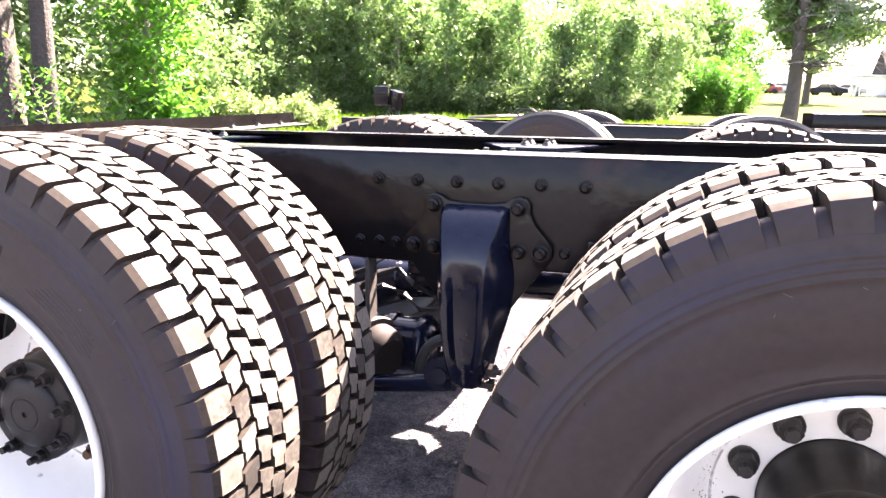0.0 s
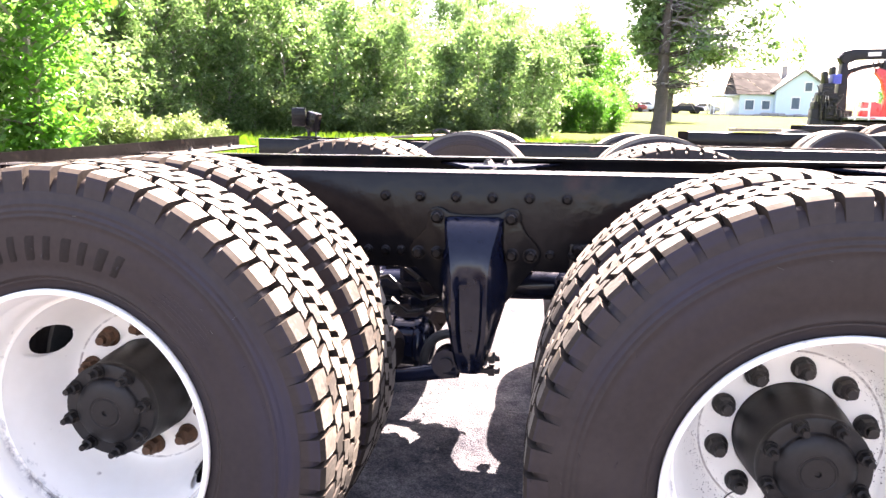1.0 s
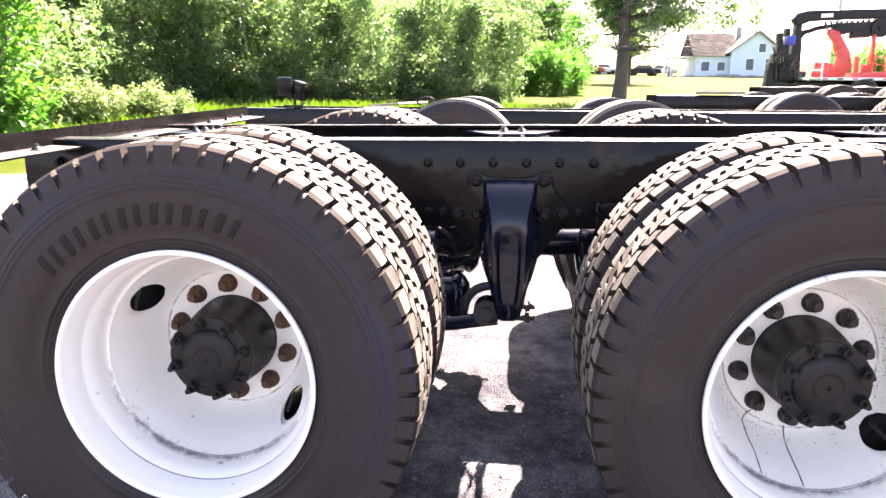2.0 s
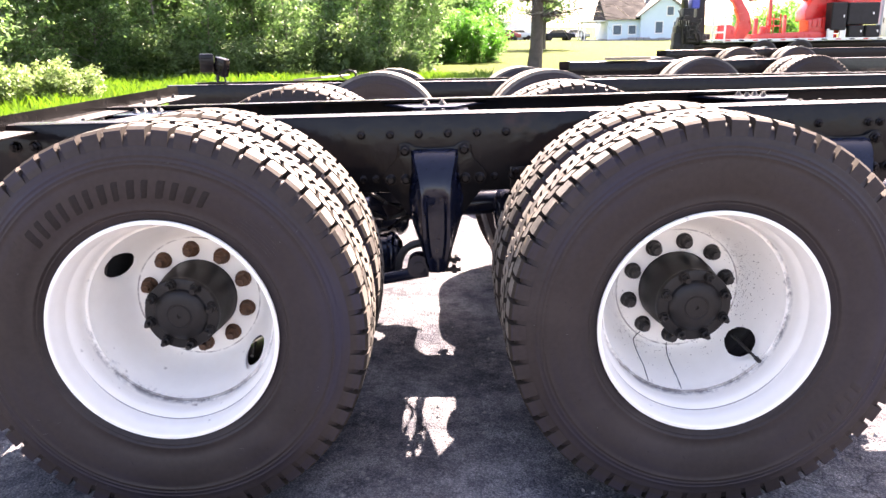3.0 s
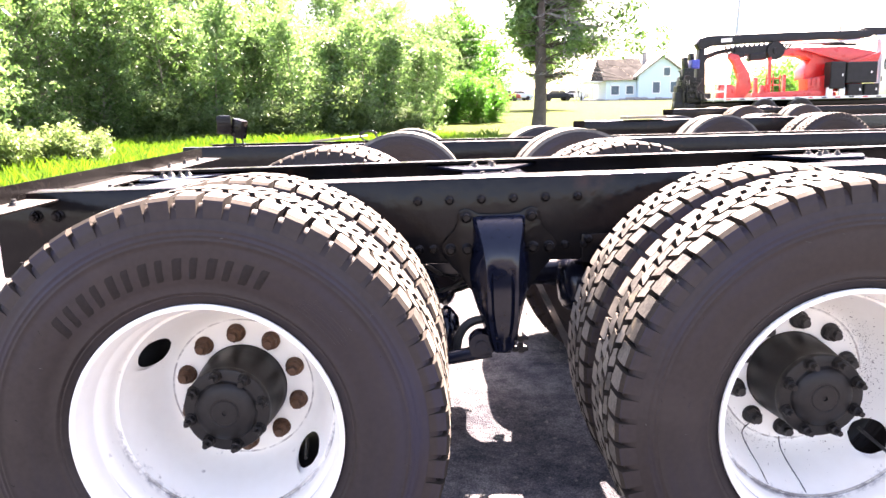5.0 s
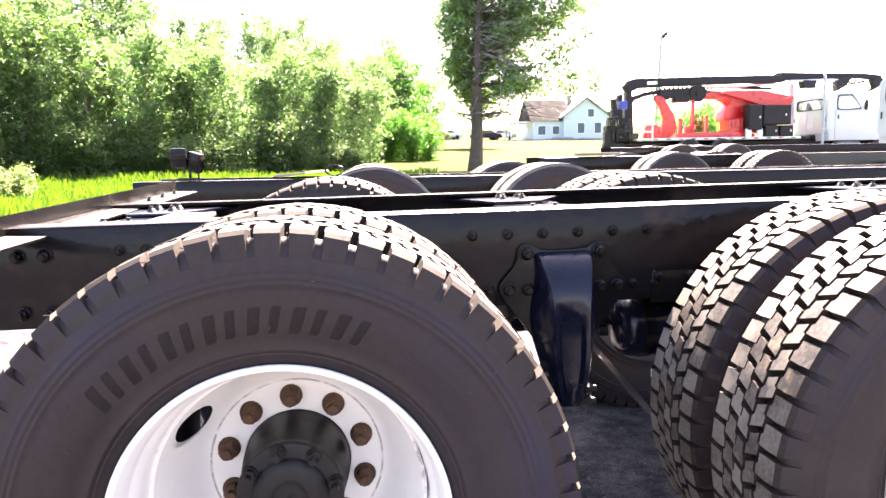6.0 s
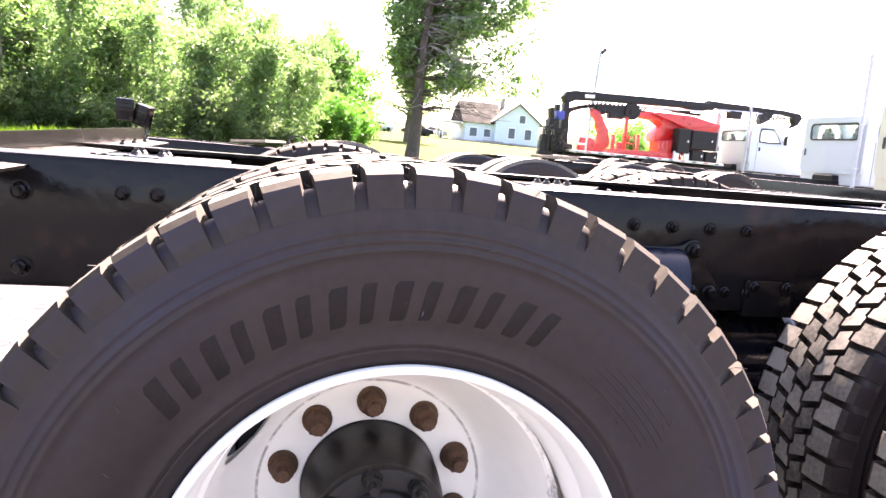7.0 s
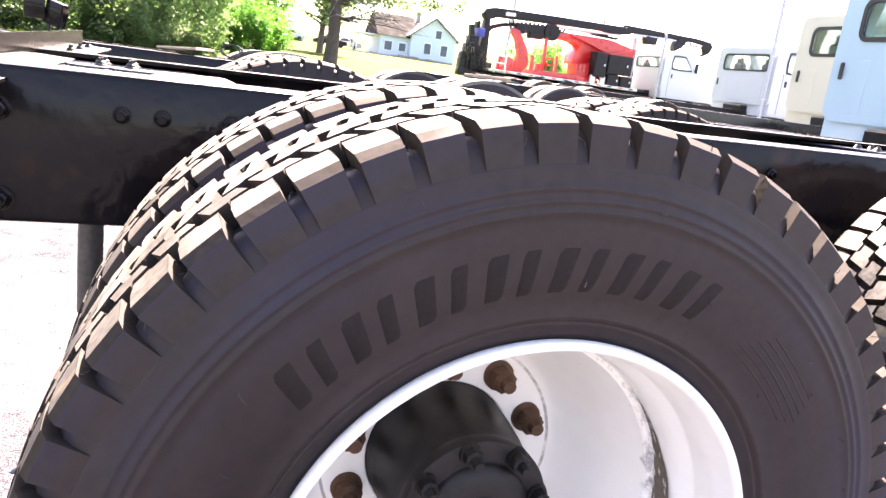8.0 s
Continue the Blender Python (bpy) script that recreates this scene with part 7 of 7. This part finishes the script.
# ---- far side of the meadow ----
def house():
    x0, y0 = 18.9, 100.0
    g = rise(x0, y0) - 0.6
    t = thing("house", "pale blue sided house with dark shingled roofs", "house", at=pose(x0, y0, g) @ Matrix.Diagonal((1, 1, 1.14, 1)))
    bm = bmesh.new()
    box(bm, (7.35, 4.0, 1.45), (5.3, 8.0, 2.9), 0.02)
    part("wall", bm, SIDING, t, "pale blue siding")
    bm = bmesh.new()
    prism(bm, [(-0.5, 2.85), (8.5, 2.85), (4.0, 5.6)], "x", 4.2, 10.2)
    part("roof", bm, SLATE, t, "dark grey shingle roof")
    bm = bmesh.new()
    prism(bm, [(8.8, 0.0), (15.2, 0.0), (15.2, 3.3), (12.0, 5.4), (8.8, 3.3)], "y", -1.0, 9.0)
    part("wall", bm, SIDING, t, "pale blue gabled wall")
    bm = bmesh.new()
    for s in (-1, 1):
        prism(bm, [(12.0, 5.65), (12.0 + s * 3.7, 3.2), (12.0 + s * 3.7, 3.0), (12.0, 5.4)], "y", -1.4, 9.4)
    part("roof", bm, SHINGLE, t, "grey shingle gable roof")
    bm = bmesh.new()
    box(bm, (11.2, 5.0, 5.6), (0.6, 0.6, 1.6), 0.02)
    part("chimney", bm, STONE, t)
    for wx, wy, wz, ww, hh in ((5.9, -0.02, 1.7, 1.0, 1.0), (7.9, -0.02, 1.7, 0.9, 0.9), (11.2, -1.02, 1.9, 0.9, 1.2), (12.6, -1.02, 3.7, 0.8, 0.9), (13.6, -1.02, 1.9, 0.9, 1.2)):
        bm = bmesh.new()
        box(bm, (wx, wy, wz), (ww + 0.24, 0.08, hh + 0.24), 0.01)
        w = part("window", bm, TRIM, t, "white window frame")
        bm = bmesh.new()
        box(bm, (wx, wy - 0.05, wz), (ww, 0.03, hh), 0.0)
        part("pane", bm, PANE, w)
    bm = bmesh.new()
    box(bm, (3.1, 3.0, 2.75), (3.2, 5.0, 0.16), 0.02)
    for y in (0.7, 2.9, 5.1):
        box(bm, (1.7, y, 1.35), (0.14, 0.14, 2.7), 0.0)
    box(bm, (3.1, 3.0, 0.25), (3.2, 5.0, 0.5), 0.02)
    part("porch", bm, TRIM, t, "white open porch")
    bm = bmesh.new()
    rnd = random.Random(4)
    for i in range(14):
        box(bm, (1.6 + i * 0.98, -1.6, 0.35 + rnd.uniform(-0.1, 0.15)), (0.95, 0.7, 0.7), 0.1)
    part("hedge", bm, STONE, t, "low dark hedge at the wall", kind="stuff")


house()


def car(x, y, turn, paint, label, s=1.0):
    t = thing("car", label, "car", at=pose(x, y, rise(x, y), 0, 0, turn), group="cars far across the meadow")
    bm = bmesh.new()
    outline = [(-2.2, 0.35), (-2.25, 0.8), (-2.0, 0.95), (-1.5, 1.0), (-0.95, 1.42), (0.55, 1.45), (1.15, 1.02), (2.05, 0.88), (2.2, 0.7), (2.2, 0.35)]
    loft_y(bm, outline, -0.88, 0.88, lambda z: 0.22 * max(0.0, z - 0.95), 0.05)
    body = part("body", bm, paint, t, "glossy car body")
    for s2 in (-1, 1):
        bm = bmesh.new()
        prism(bm, [(-1.3, 1.0), (-0.9, 1.36), (0.5, 1.38), (0.95, 1.02)], "y", s2 * 0.84, s2 * 0.87)
        part("side_window", bm, DARKGLASS, t)
        for wx in (-1.35, 1.35):
            bm = bmesh.new()
            lathe(bm, [(0.001, -0.1), (0.2, -0.1), (0.31, -0.09), (0.33, 0.0), (0.31, 0.09), (0.2, 0.1), (0.001, 0.1)], 20)
            bmesh.ops.recalc_face_normals(bm, faces=bm.faces)
            part("wheel", bm, RUBBER, t, at=pose(wx, s2 * 0.80, 0.33))
    return t


car(12.6, 110, 12, WHITE, "white car parked beside the far road")
car(17.6, 104, 5, BLACK, "dark car parked near the house")
car(20.3, 107, 175, CAR_GREY, "silver car parked close to the house")
car(10.4, 106, 170, CAR_RED, "dark red car far across the meadow")
car(8.3, 112, 20, CAR_GREY, "grey pickup far across the meadow")


def far_house():
    t = thing("bungalow", "low white far bungalow behind the cars", "house", at=pose(6.0, 112, rise(6, 112) - 0.2))
    bm = bmesh.new()
    box(bm, (4, 3, 1.4), (10, 6, 2.8), 0.02)
    part("wall", bm, TRIM, t)
    bm = bmesh.new()
    prism(bm, [(-0.5, 2.7), (6.5, 2.7), (3, 4.2)], "x", -1.5, 9.5)
    part("roof", bm, SHINGLE, t)


far_house()


def light_pole():
    x, y = 18.9, 45.0
    t = thing("light_pole", "tall grey lamp pole with a single arm lamp", "street lamp", at=pose(x, y, rise(x, y)))
    bm = bmesh.new()
    rod(bm, (0, 0, -0.2), (0.35, 0, 7.4), 0.13, 0.09, 14)
    part("pole", bm, PIPE, t, "grey steel pole")
    bm = bmesh.new()
    rod(bm, (0.33, 0, 7.2), (0.8, 0, 7.75), 0.04, 0.03, 10)
    box(bm, (0.55, 0, 7.55), (0.42, 0.3, 0.24), 0.05, pose(0, 0, 0, 0, -40, 0))
    part("lamp_head", bm, GALV, t, "grey lamp head")
    t2 = thing("flag_pole", "thin tall white pole behind the trucks", "pole", at=pose(20.9, 36.6, rise(20.9, 36.6)))
    bm = bmesh.new()
    rod(bm, (0, 0, -0.2), (0.15, 0, 4.6), 0.05, 0.04, 10)
    part("pole", bm, GALV, t2)


light_pole()


def yard_stones():
    """Loose gravel lying on the asphalt near the wheels."""
    rnd = random.Random(77)
    verts, faces = [], []
    for i in range(6500):
        x, y = rnd.uniform(-1.6, 3.2), -0.9 + 3.5 * rnd.random() ** 1.5
        s = 0.003 + 0.011 * rnd.random() ** 3
        o = len(verts)
        base = [(1, 0, 0), (0, 1, 0), (-1, 0, 0), (0, -1, 0)]
        turn, thin = rnd.uniform(0, 6.28), rnd.choice((1.0, 0.8, 0.35))
        cu, cv = math.cos(turn), math.sin(turn)
        for bx, by, _ in base:
            verts.append((x + (bx * cu - by * cv * thin) * s * rnd.uniform(0.6, 1.2), y + (bx * cv + by * cu * thin) * s * rnd.uniform(0.6, 1.2), rise(x, y) - 0.001))
        verts.append((x + rnd.gauss(0, 0.2) * s, y + rnd.gauss(0, 0.2) * s, rise(x, y) + s * thin * rnd.uniform(0.5, 0.95)))
        faces += [(o + k, o + (k + 1) % 4, o + 4) for k in range(4)]
    ob = new("loose_gravel", raw_mesh("loose_gravel", verts, faces, GRIT, 20))
    tagged(ob, "loose grey gravel and grit scattered over the asphalt", "gravel", kind="stuff")


yard_stones()
